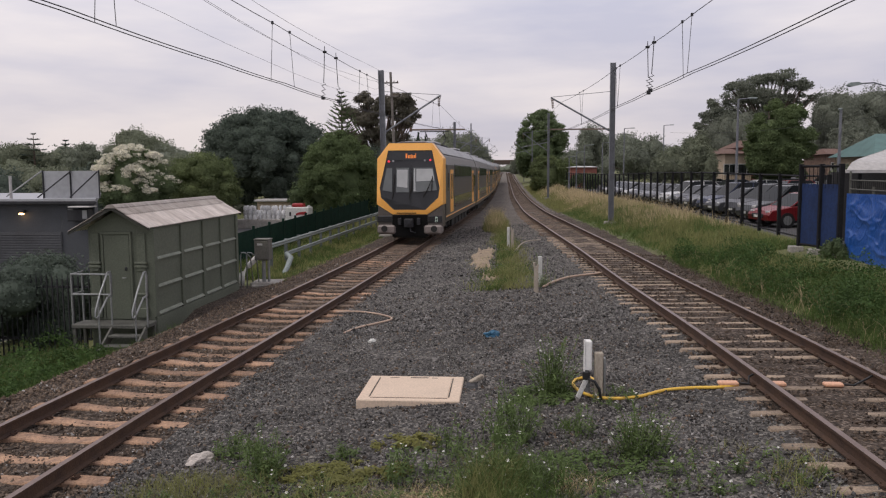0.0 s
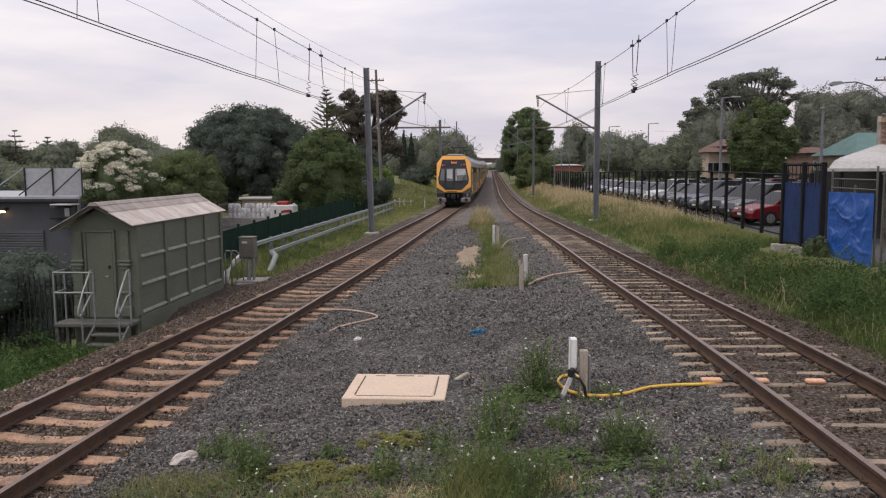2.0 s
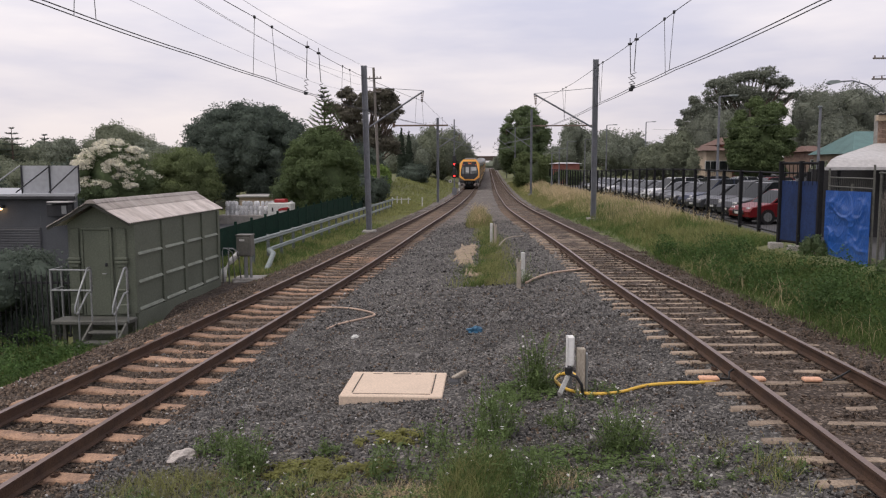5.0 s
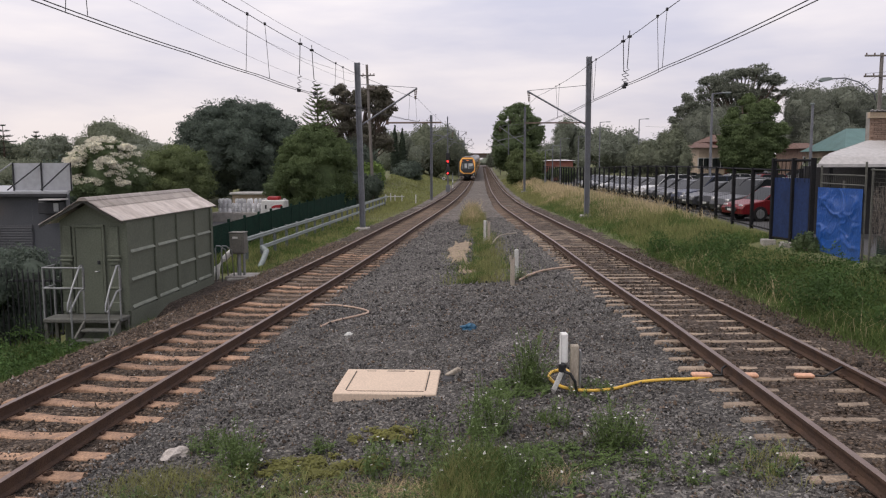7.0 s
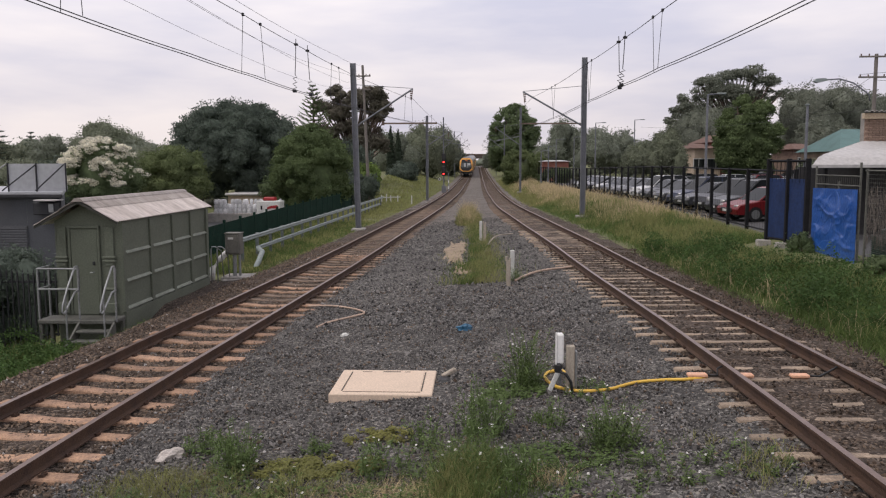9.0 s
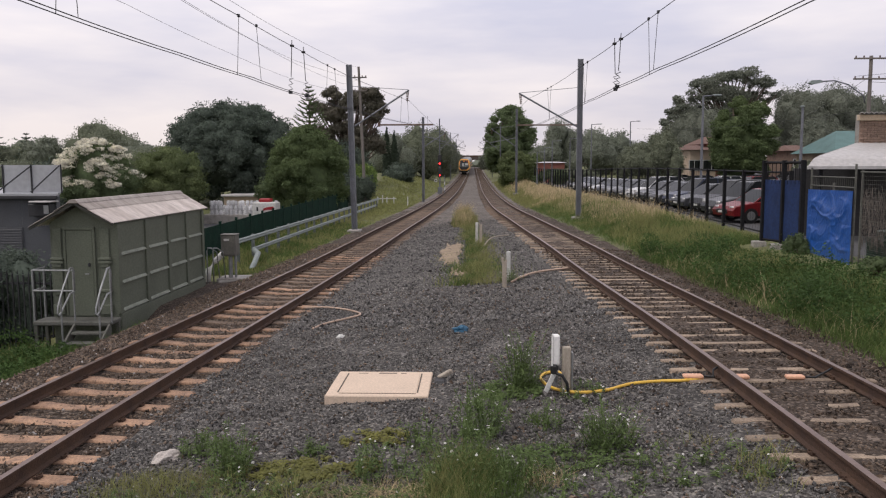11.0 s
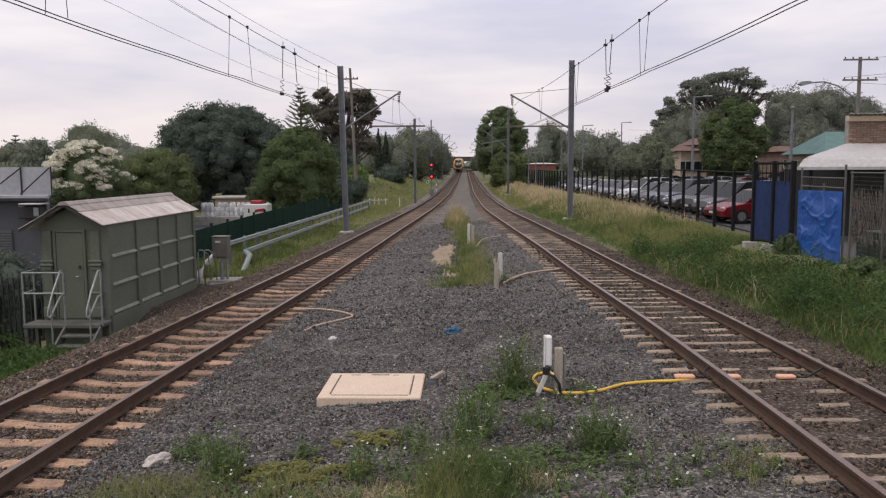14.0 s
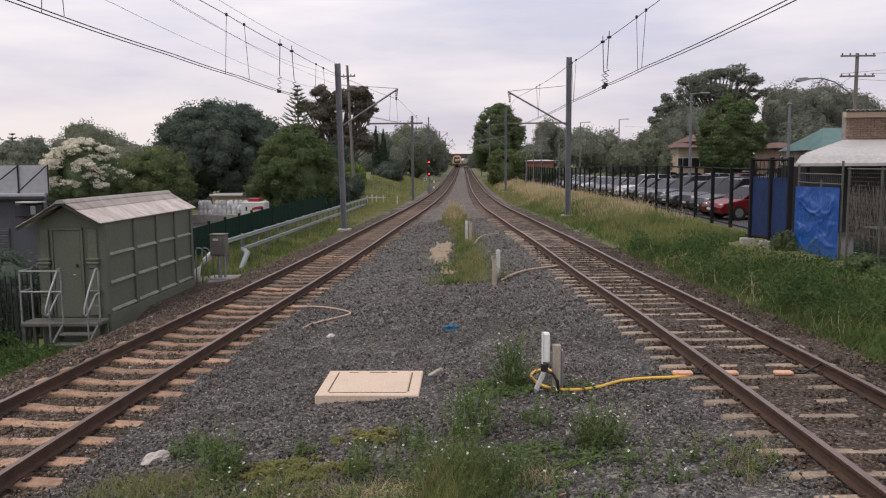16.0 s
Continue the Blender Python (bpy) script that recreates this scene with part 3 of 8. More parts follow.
    for pts in ([(-0.75, 1.85), (-0.68, 2.2), (-0.66, 2.85)], [(0.0, 1.85), (0.08, 2.3), (0.12, 2.7)], [(0.62, 1.95), (0.85, 2.35), (1.02, 2.75)]):
        s = Shape().tube([(px, lean(pz) - 0.02, pz) for px, pz in pts], 0.022, 6)
        s.tube([(pts[-1][0] - 0.03, lean(2.3) - 0.03, pts[-1][1] - 0.55), (pts[-1][0] + 0.01, lean(2.9) - 0.03, pts[-1][1] + 0.1)], 0.02, 6)
        part("wiper", s, UNDER, dark)
    # yellow handrail plate, lower grey front and bumpers
    s = Shape()
    s.prism([(-1.39, 0.62), (-1.39, 1.6), (-0.72, 1.16), (0.8, 1.16), (1.47, 1.6), (1.47, 0.62)], 0.06, 1.2)
    part("lower_front", s, TRAIN_GREY, root)
    part("grab_rail", Shape().tube([(-0.55, 0.06, 1.22), (-0.55, -0.03, 1.24), (0.3, -0.03, 1.24), (0.3, 0.06, 1.22)], 0.022, 6), UNDER, root)
    for sx in (-1, 1):
        blk = part("light_cluster", Shape().box((sx * 1.08 - 0.36, 0.02, 0.82), (sx * 1.08 + 0.36, 0.12, 1.12), 0.03), TRAIN_BLACK, root)
        for k in range(3):
            part("louvre", Shape().box((sx * 1.08 - 0.3, 0.005, 0.87 + k * 0.08), (sx * 1.08 + 0.3 - (0.3 if sx > 0 else 0), 0.03, 0.9 + k * 0.08)), UNDER, blk)
        bump = part("bumper", Shape().box((sx * 1.03 - 0.4, -0.06, 0.3), (sx * 1.03 + 0.44, 0.5, 0.72), 0.09), BUMPER, root)
        part("buffer_pad", Shape().tube([(sx * 1.1, -0.1, 0.55), (sx * 1.1, 0.1, 0.55)], 0.14, 12), UNDER, bump)
    part("coupler_recess", Shape().box((-0.76, 0.01, 0.2), (0.82, 0.3, 1.15), 0.02), RECESS, root)
    cp = Shape().box((-0.2, -0.28, 0.62), (0.2, 0.1, 1.0), 0.04)
    cp.tube([(0, -0.35, 0.86), (0, -0.2, 0.86)], 0.12, 12)
    for sx in (-1, 1):
        cp.box((sx * 0.42 - 0.08, -0.1, 0.72), (sx * 0.42 + 0.08, 0.1, 1.02), 0.02)
    cp.tube([(0.05, -0.1, 0.62), (0.1, -0.22, 0.45), (0.28, -0.1, 0.38)], 0.035, 6)
    part("coupler", cp, DARK_STEEL, root)
    part("pilot", Shape().box((-0.75, 0.05, 0.14), (0.75, 0.2, 0.42), 0.05), UNDER, root)
    for word, zz in (("M", 0.98), ("15", 0.85)):
        cu = bpy.data.curves.new("set_number", "FONT")
        cu.body, cu.size, cu.align_x, cu.extrude = word, 0.14, "CENTER", 0.002
        tmp = bpy.data.objects.new("set_number", cu)
        scene.collection.objects.link(tmp)
        me = bpy.data.meshes.new_from_object(tmp.evaluated_get(bpy.context.evaluated_depsgraph_get()))
        bpy.data.objects.remove(tmp)
        me.materials.clear()
        me.materials.append(PALE_TEXT)
        part("set_number", me, None, root, at=pose(1.2, 0.012, zz, 90, 0, 0))
    # pantograph gear on the roof behind the cab
    pan = Shape()
    pan.tube([(-0.5, 9.0, 4.55), (-0.5, 10.4, 4.9), (-0.5, 9.2, 5.25)], 0.03, 6)
    pan.tube([(0.5, 9.0, 4.55), (0.5, 10.4, 4.9), (0.5, 9.2, 5.25)], 0.03, 6)
    pan.tube([(-0.8, 9.2, 5.25), (0.8, 9.2, 5.25)], 0.03, 6)
    pan.box((-0.6, 8.6, 4.36), (0.6, 10.6, 4.5), 0.03)
    part("pantograph", pan, DARK_STEEL, root)
    return root


def along(s):
    """Pose of a carriage whose near end is at distance s up the left track."""
    a, b = s + 3.0, s + CAR - 3.0
    pa = Vector((float(left_x(a)), a, float(left_z(a))))
    pb = Vector((float(left_x(b)), b, float(left_z(b))))
    d = (pb - pa).normalized()
    yaw, tilt = -math.atan2(d.x, d.y), math.asin(d.z)
    p = pa - d * 3.0
    return pose(p.x, p.y, p.z, math.degrees(tilt), 0, math.degrees(yaw))


cab_car = train_car(True)
plain_car = train_car(False)
CARS = [cab_car, plain_car, copy_thing(plain_car, along(80)), copy_thing(plain_car, along(100)), copy_thing(cab_car, along(120)), copy_thing(plain_car, along(140)),
        copy_thing(plain_car, along(160)), copy_thing(plain_car, along(180))]
for k, c in enumerate(CARS):
    c.matrix_basis = along(35.0 + k * (CAR + 0.1))
cab_car["label"] = "double-deck electric train carriage with yellow cab front"


def motions():
    """The train draws away up the left track at a steady pace."""
    for k, c in enumerate(CARS):
        walk(c, [(t, along(35.0 + 17.0 * t + k * (CAR + 0.1))) for t in [i * 0.5 for i in range(33)]])




# ---- signal hut beside the left track ----
HUT_GREEN = mat("faded_green_paint", (0.118, 0.132, 0.098), 0.75, 0, 0.22, 1.2, 30, 0.12, other=(0.075, 0.085, 0.06))
# barge boards are coloured dark for the shade at the gable edge
HUT_BOARD = mat("shaded_barge_board", (0.055, 0.055, 0.046), 0.85, 0, 0.3, 3, 30, 0.1)
HUT_SILL = mat("pale_hut_ledge", (0.25, 0.27, 0.22), 0.8, 0, 0.25, 3, 30, 0.1)
FIBRO = mat("stained_corrugated_roof", (0.64, 0.58, 0.54), 0.8, 0, 0.22, 1.1, 9, 0.05, other=(0.24, 0.19, 0.16), stretch=(0.5, 1.6, 0.5))
FIBRO_OLD = mat("greyer_weathered_roof", (0.42, 0.38, 0.35), 0.85, 0, 0.25, 1.1, 9, 0.05, other=(0.18, 0.15, 0.13), stretch=(0.5, 1.6, 0.5))
GALV = mat("galvanised_tube", (0.33, 0.34, 0.34), 0.45, 0.6, 0.2, 4, 40, 0.05)


def hut():
    root = thing("signal_hut", "faded green panelled equipment hut with pale corrugated gable roof", "hut")
    x0, x1, y0, y1, zb, ze, zr = -9.14, -7.68, 17.2, 22.85, -0.5, 1.84, 2.28
    xm = -8.45
    walls = Shape()
    walls.prism([(x0, zb), (x0, ze - 0.02), (xm, zr - 0.06), (x1, ze - 0.02), (x1, zb)], y0, y1)
    part("wall", walls, HUT_GREEN, root)
    plinth = Shape().box((x0 - 0.04, y0 + 0.05, zb - 0.5), (x1 + 0.04, y1 + 0.04, -0.2), 0.02)
    part("plinth", plinth, HUT_GREEN, root)
    # long side: pilasters and rows of sloping ledges
    cols = [y0 + 0.08, y0 + 1.6, y0 + 3.0, y0 + 4.3, y1 - 0.08]
    for y in cols:
        part("pilaster", Shape().box((x1 - 0.01, y - 0.08, -0.2), (x1 + 0.05, y + 0.08, ze - 0.06), 0.012), HUT_GREEN, root)
    for a, b in zip(cols[:-1], cols[1:]):
        for z in (-0.12, 0.5, 1.13):
            s = Shape()
            s.prism([(x1 + 0.0, z - 0.04), (x1 + 0.055, z - 0.04), (x1 + 0.045, z - 0.015), (x1, z + 0.02)], a + 0.1, b - 0.1)
            part("ledge", s, HUT_SILL, root)
    # gable end: door between moulded pilasters
    door = part("door", Shape().box((-8.78, y0 - 0.035, -0.24), (-8.19, y0 + 0.02, 1.66), 0.01), HUT_GREEN, root)
    part("door_handle", Shape().tube([(-8.28, y0 - 0.04, 0.7), (-8.28, y0 - 0.09, 0.7), (-8.35, y0 - 0.09, 0.7)], 0.012, 6), GALV, door)
    part("padlock", Shape().box((-8.3, y0 - 0.07, 0.86), (-8.25, y0 - 0.03, 0.94), 0.01), DARK_STEEL, door)
    fr = Shape()
    fr.box((-8.84, y0 - 0.05, -0.24), (-8.785, y0, 1.72), 0.01).box((-8.185, y0 - 0.05, -0.24), (-8.13, y0, 1.72), 0.01).box((-8.84, y0 - 0.06, 1.665), (-8.13, y0, 1.73), 0.01)
    part("door_frame", fr, HUT_GREEN, root)
    for xc in (-8.98, -7.92):
        s = Shape().box((xc - 0.1, y0 - 0.045, -0.2), (xc + 0.1, y0, 1.7), 0.012)
        s.box((xc - 0.13, y0 - 0.09, -0.2), (xc + 0.13, y0, 0.02), 0.015)
        for z in (0.3, 0.92, 1.0):
            s.box((xc - 0.14, y0 - 0.1, z), (xc + 0.14, y0, z + 0.06), 0.015).box((xc - 0.09, y0 - 0.08, z - 0.08), (xc + 0.09, y0, z), 0.012)
        part("moulded_pilaster", s, HUT_GREEN, root)
    # roof: two corrugated slopes with an overhang, a ridge and barge boards
    ya, yb = y0 - 0.3, y1 + 0.28
    for side in (-1, 1):
        run = 0.84 if side > 0 else 1.0
        xe, zl = xm + side * run, zr + 0.03 - 0.56 * run
        for name, f0, f1, up, material in (("upper_roof_sheet", 0.0, 0.42, 0.016, FIBRO_OLD), ("roof_sheet", 0.38, 1.0, 0.0, FIBRO)):
            verts, faces = [], []
            n = 240
            for k in range(n + 1):
                y = ya + (yb - ya) * k / n
                w = 0.013 * math.sin(k * math.pi / 2) + up
                for f in (f0, f1):
                    px, pz = xm + (xe - xm) * f, zr + 0.03 + (zl - zr - 0.03) * f
                    verts += [(px, y, pz + w), (px, y, pz + w - 0.012)]
            for k in range(n):
                q = k * 4
                faces += [(q, q + 2, q + 6, q + 4), (q + 1, q + 5, q + 7, q + 3), (q + 2, q + 3, q + 7, q + 6)]
            part(name, Shape().add(verts, faces), material, root)
        for y in (ya + 0.02, yb - 0.06):
            bb = Shape()
            bb.add([(xm, y, zr + 0.01), (xe, y, zl - 0.01), (xe, y, zl - 0.07), (xm, y, zr - 0.06), (xm, y + 0.04, zr + 0.01), (xe, y + 0.04, zl - 0.01), (xe, y + 0.04, zl - 0.07), (xm, y + 0.04, zr - 0.06)],
                   [(0, 1, 2, 3), (4, 7, 6, 5), (0, 4, 5, 1), (1, 5, 6, 2), (2, 6, 7, 3), (3, 7, 4, 0)])
            part("barge_board", bb, HUT_BOARD, root)
    cap = Shape()
    cap.prism([(xm - 0.13, zr - 0.01), (xm - 0.06, zr + 0.055), (xm + 0.06, zr + 0.055), (xm + 0.13, zr - 0.01), (xm + 0.12, zr - 0.02), (xm - 0.12, zr - 0.02)], ya - 0.01, yb + 0.01)
    part("ridge_cap", cap, FIBRO_OLD, root)
    # landing with three steps and looped tube handrails before the door
    yf = 16.6
    land = part("landing", Shape().box((-9.3, yf, -0.35), (-7.62, y0 - 0.03, -0.26), 0.015), GALV_DARK, root)
    for k in range(3):
        part("step", Shape().box((-8.36, yf - 0.24 - 0.24 * k, -0.5 - 0.17 * k), (-7.66, yf - 0.01 - 0.24 * k, -0.45 - 0.17 * k), 0.01), GALV_DARK, land)
    for xs in (-8.39, -7.63):
        s = Shape()
        s.add([(xs - 0.02, yf, -0.3), (xs - 0.02, yf - 0.8, -0.82), (xs - 0.02, yf - 0.8, -1.1), (xs - 0.02, yf, -0.55), (xs + 0.02, yf, -0.3), (xs + 0.02, yf - 0.8, -0.82), (xs + 0.02, yf - 0.8, -1.1), (xs + 0.02, yf, -0.55)],
              [(0, 1, 2, 3), (4, 7, 6, 5), (0, 4, 5, 1), (1, 5, 6, 2), (2, 6, 7, 3), (3, 7, 4, 0)])
        part("stringer", s, GALV_DARK, land)
    for px, py in ((-9.25, yf + 0.06), (-7.67, yf + 0.06), (-9.25, y0 - 0.1), (-7.67, y0 - 0.1)):
        part("landing_post", Shape().box((px - 0.04, py - 0.04, -1.2), (px + 0.04, py + 0.04, -0.35), 0.01), GALV_DARK, land)
    for xs in (-8.4, -7.6):
        pts = [(yf + 0.1, 0.38), (yf + 0.1, 0.82), (yf + 0.05, 0.9), (yf - 0.05, 0.9), (yf - 0.4, 0.5), (yf - 0.62, 0.16), (yf - 0.66, 0.04), (yf - 0.6, -0.02), (yf - 0.5, 0.04), (yf - 0.1, 0.36), (yf + 0.1, 0.38)]
        part("handrail", Shape().tube([(xs, py, pz) for py, pz in pts], 0.02, 8), GALV, root, smooth=True)
        part("handrail_post", Shape().tube([(xs, yf + 0.06, -0.3), (xs, yf + 0.06, 0.88)], 0.02, 8), GALV, root)
        part("handrail_post", Shape().tube([(xs, yf - 0.5, -0.75), (xs, yf - 0.5, 0.35)], 0.02, 8), GALV, root)
    for z in (0.84, 0.4):
        part("guard_bar", Shape().tube([(-9.28, yf + 0.05, z), (-8.4, yf + 0.05, z)], 0.02, 8), GALV, root)
        part("guard_bar", Shape().tube([(-9.28, yf + 0.05, z), (-9.28, y0 - 0.05, z)], 0.02, 8), GALV, root)
    for py in (yf + 0.05, y0 - 0.1):
        part("handrail_post", Shape().tube([(-9.28, py, -0.3), (-9.28, py, 0.84)], 0.02, 8), GALV, root)
    root.matrix_basis = Matrix.Translation((-0.11, 0.0, 0.05))


GALV_DARK = mat("dull_painted_steel", (0.115, 0.115, 0.1), 0.7, 0.1, 0.3, 3, 30, 0.1)
hut()


# ---- location cabinet, pipe rail and guard rail along the left track ----
CABINET = mat("grey_green_cabinet", (0.14, 0.135, 0.115), 0.6, 0, 0.25, 3, 30, 0.08)
WHITE_PAINT = mat("chalky_white_paint", (0.6, 0.6, 0.57), 0.7, 0, 0.25, 5, 40, 0.08, other=(0.38, 0.37, 0.34))
BRIGHT_WHITE = mat("bright_white_plastic", (0.82, 0.81, 0.78), 0.5, 0, 0.08, 5, 40, 0.03)
# barrier posts get a darker grey that holds their shade
POST_GREY = mat("shaded_galvanised_post", (0.14, 0.16, 0.155), 0.7, 0.2, 0.3, 2, 20, 0.08)
RAIL_GREY = mat("weathered_guard_rail", (0.27, 0.31, 0.3), 0.6, 0.3, 0.3, 1.2, 20, 0.08, other=(0.22, 0.24, 0.23))


def cabinet():
    root = thing("trackside_cabinet", "grey metal equipment cabinet on a post over a concrete pad", "cabinet")
    x, y = -7.26, 23.7
    part("box", Shape().box((x - 0.22, y - 0.2, 0.42), (x + 0.22, y + 0.2, 1.04), 0.02), CABINET, root)
    part("lid", Shape().box((x - 0.24, y - 0.22, 1.04), (x + 0.24, y + 0.22, 1.07), 0.012), CABINET, root)
    part("door", Shape().box((x - 0.19, y - 0.22, 0.46), (x + 0.19, y - 0.195, 1.0), 0.01), CABINET, root)
    part("label_plate", Shape().box((x - 0.12, y - 0.226, 0.88), (x + 0.04, y - 0.218, 0.94)), WHITE_PAINT, root)
    part("post", Shape().tube([(x, y, -0.45), (x, y, 0.42)], 0.06, 10), GALV, root)
    part("post", Shape().tube([(x + 0.14, y + 0.05, -0.45), (x + 0.14, y + 0.05, 0.42)], 0.04, 8), GALV, root)
    part("pad", Shape().box((x - 0.3, y - 0.35, -0.5), (x + 0.65, y + 0.5, -0.31), 0.03), CONCRETE, root)


cabinet()


def side_rails():
    """A tube rail with a white cranked pipe beside the cabinet."""
    root = thing("pipe_handrail", "grey tube handrail with a white cable pipe by the hut", "handrail")
    for dx in (-0.02, 0.16):
        s = Shape().tube([(-7.75 + dx, 23.1, -0.45), (-7.75 + dx, 23.1, 0.62), (-7.72 + dx, 23.1, 0.7), (-7.62 + dx, 23.1, 0.7), (-7.55 + dx, 23.4, 0.55), (-7.55 + dx, 23.6, -0.3)], 0.02, 8)
        part("tube", s, GALV, root, smooth=True)
    s = Shape().tube([(-7.95, 23.6, -0.4), (-7.9, 23.6, 0.0), (-7.72, 23.7, 0.25), (-7.55, 23.9, 0.45)], 0.095, 8)
    part("pipe", s, BRIGHT_WHITE, root, smooth=True)


side_rails()


def guard_x(y):
    return curve(y, [24, 40, 60, 80], [-8.05, -8.0, -7.95, -7.95])


def guard_rail():
    root = thing("guard_rail", "weathered grey two-rail steel barrier on posts along the grass", "guard rail")
    ys = list(np.arange(27.4, 68.0, 1.9))
    for z, h in ((0.43, 0.15), (-0.02, 0.14)):
        s = Shape()
        pts = [(float(guard_x(y)), y) for y in np.arange(26.4 if z > 0.3 else 28.9, 69 if z > 0.3 else 66, 1.0)]
        verts, faces = [], []
        prof = [(-0.03, 0), (0.03, 0), (0.05, 0.25), (0.02, 0.5), (0.05, 0.75), (0.03, 1.0), (-0.03, 1.0)]
        n = len(prof)
        for px, py in pts:
            verts += [(px + a, py, z + b * h - 0.006 * (py - 28)) for a, b in prof]
        for k in range(len(pts) - 1):
            faces += [(k * n + j, k * n + (j + 1) % n, (k + 1) * n + (j + 1) % n, (k + 1) * n + j) for j in range(n)]
        faces += [tuple(range(n)), tuple(range((len(pts) - 1) * n, len(pts) * n))[::-1]]
        part("beam", s.add(verts, faces), RAIL_GREY, root)
    for y in ys:
        x = float(guard_x(y)) - 0.08
        part("post", Shape().box((x - 0.05, y - 0.06, float(ground_z(x, y)) - 0.1), (x + 0.05, y + 0.06, 0.6 - 0.006 * (y - 28)), 0.01), POST_GREY, root)
    # cranked end
    part("end_piece", Shape().tube([(-7.97, 28.9, 0.05), (-7.7, 28.1, 0.07), (-7.42, 27.4, 0.08), (-7.42, 26.9, -0.2), (-7.5, 26.2, -0.65)], 0.095, 8), RAIL_GREY, root, "bent pale end of the lower rail", smooth=True)


guard_rail()

GREEN_FENCE = mat("dark_green_mesh", (0.007, 0.032, 0.021), 0.8, 0, 0.3, 2, 25, 0.1, spec=0.2)


def green_fence():
    root = thing("green_fence", "dark green steel fence with close pickets behind the barrier", "fence")
    ys = np.arange(24.5, 103, 2.4)
    line = lambda y: float(curve(y, [24, 40, 60, 80, 104], [-9.9, -10.3, -10.9, -11.6, -12.5]))
    for a, b in zip(ys[:-1], ys[1:]):
        xa, xb = line(a), line(b)
        za, zb = float(ground_z(xa, a)), float(ground_z(xb, b))
        ta = float(np.interp(a, [24, 40, 104], [0.95, 1.0, 0.75])) - 0.2
        tb = float(np.interp(b, [24, 40, 104], [0.95, 1.0, 0.75])) - 0.2
        part("post", Shape().box((xa - 0.05, a - 0.05, za - 0.2), (xa + 0.05, a + 0.05, ta + 0.12), 0.01), GREEN_FENCE, root)
        verts, faces = [], []
        for k in range(33):
            f = k / 32
            fold = 0.018 if k % 2 else 0.0
            for off in (0.0, 0.012):
                for lo in (0, 1):
                    verts.append((xa + (xb - xa) * f + fold + off, a + (b - a) * f, (za + (zb - za) * f - 0.1) if lo == 0 else (ta + (tb - ta) * f)))
        for k in range(32):
            q = k * 4
            faces += [(q, q + 4, q + 5, q + 1), (q + 2, q + 3, q + 7, q + 6), (q + 1, q + 5, q + 7, q + 3)]
        s = Shape().add(verts, faces)
        part("fence_panel", s, GREEN_FENCE, root)


green_fence()


def black_fence():
    """Pickets behind the hut's landing."""
    root = thing("picket_fence", "black steel picket fence in the scrub beside the hut", "fence")
    y = 18.2
    for k in range(34):
        x = -13.6 + k * 0.13
        part("picket", Shape().box((x - 0.015, y - 0.015, -1.3), (x + 0.015, y + 0.015, 0.6 + 0.03 * math.sin(k)), 0.0).add([(x - 0.015, y, 0.6), (x + 0.015, y, 0.6), (x, y, 0.72)], [(0, 1, 2)]), DARK_STEEL, root)
    for z in (-0.9, 0.35):
        part("fence_rail", Shape().box((-13.7, y + 0.016, z), (-9.3, y + 0.05, z + 0.05)), DARK_STEEL, root)


black_fence()


# ---- overhead wiring masts ----
BEAM = mat("weathered_brown_beam", (0.2, 0.15, 0.12), 0.8, 0, 0.3, 2, 20, 0.1)


def mast(x, y, zb, top, arm, label, base=True, lean=0.0, w=0.135, beam=None, reg=True):
    """An H-section mast on a footing, with a raking arm reaching over its track."""
    root = thing("overhead_mast", label, "mast", group="overhead wiring masts")
    s = Shape()
    s.box((x - w, y - w, zb - 0.3), (x - w + 0.03, y + w, top), 0.004).box((x + w - 0.03, y - w, zb - 0.3), (x + w, y + w, top), 0.004).box((x - w, y - 0.012, zb - 0.3), (x + w, y + 0.012, top))
    part("column", s, STEEL, root)
    if base:
        part("footing", Shape().box((x - 0.35, y - 0.35, zb - 0.5), (x + 0.35, y + 0.35, zb + 0.12), 0.04), CONCRETE, root)
    tip, foot, z1, z2 = arm
    sx = 1 if tip > x else -1
    part("strut", Shape().tube([(x + sx * w, y, z1), (tip, y, z2)], 0.045, 8), STEEL, root)
    part("top_tie", Shape().tube([(x + sx * w, y, z2 + 0.28), (tip, y, z2 + 0.02)], 0.014, 5), STEEL, root)
    s = Shape()
    for k in range(5):
        s.tube([(tip - sx * 0.1, y, z2 - 0.12 - k * 0.09), (tip - sx * 0.1, y, z2 - 0.17 - k * 0.09)], 0.06, 8)
    s.tube([(tip, y, z2), (tip - sx * 0.1, y, z2 - 0.6)], 0.015, 5)
    part("insulator", s, PORCELAIN, root)
    if beam:
        part("cross_beam", Shape().box((min(beam[0], x), y - 0.07, beam[1]), (max(beam[0], x) if beam[0] > x else x + 1.0, y + 0.07, beam[1] + 0.16), 0.01), BEAM, root)
        part("beam_insulator", Shape().tube([(beam[0], y, beam[1] - 0.1), (beam[0], y, beam[1] + 0.3)], 0.14, 8), PORCELAIN, root)
    if reg:
        part("registration_arm", Shape().tube([(x + sx * w, y, foot + 0.55), (x + sx * 0.9, y, foot + 0.4), (tip - sx * 0.4, y, foot + 0.1), (tip + sx * 0.1, y, foot)], 0.04, 6), STEEL, root)
    if lean:
        root.matrix_basis = Matrix.Translation((x, y, zb)) @ Matrix.Rotation(radians(lean), 4, "Y") @ Matrix.Translation((-x, -y, -zb))
    return root


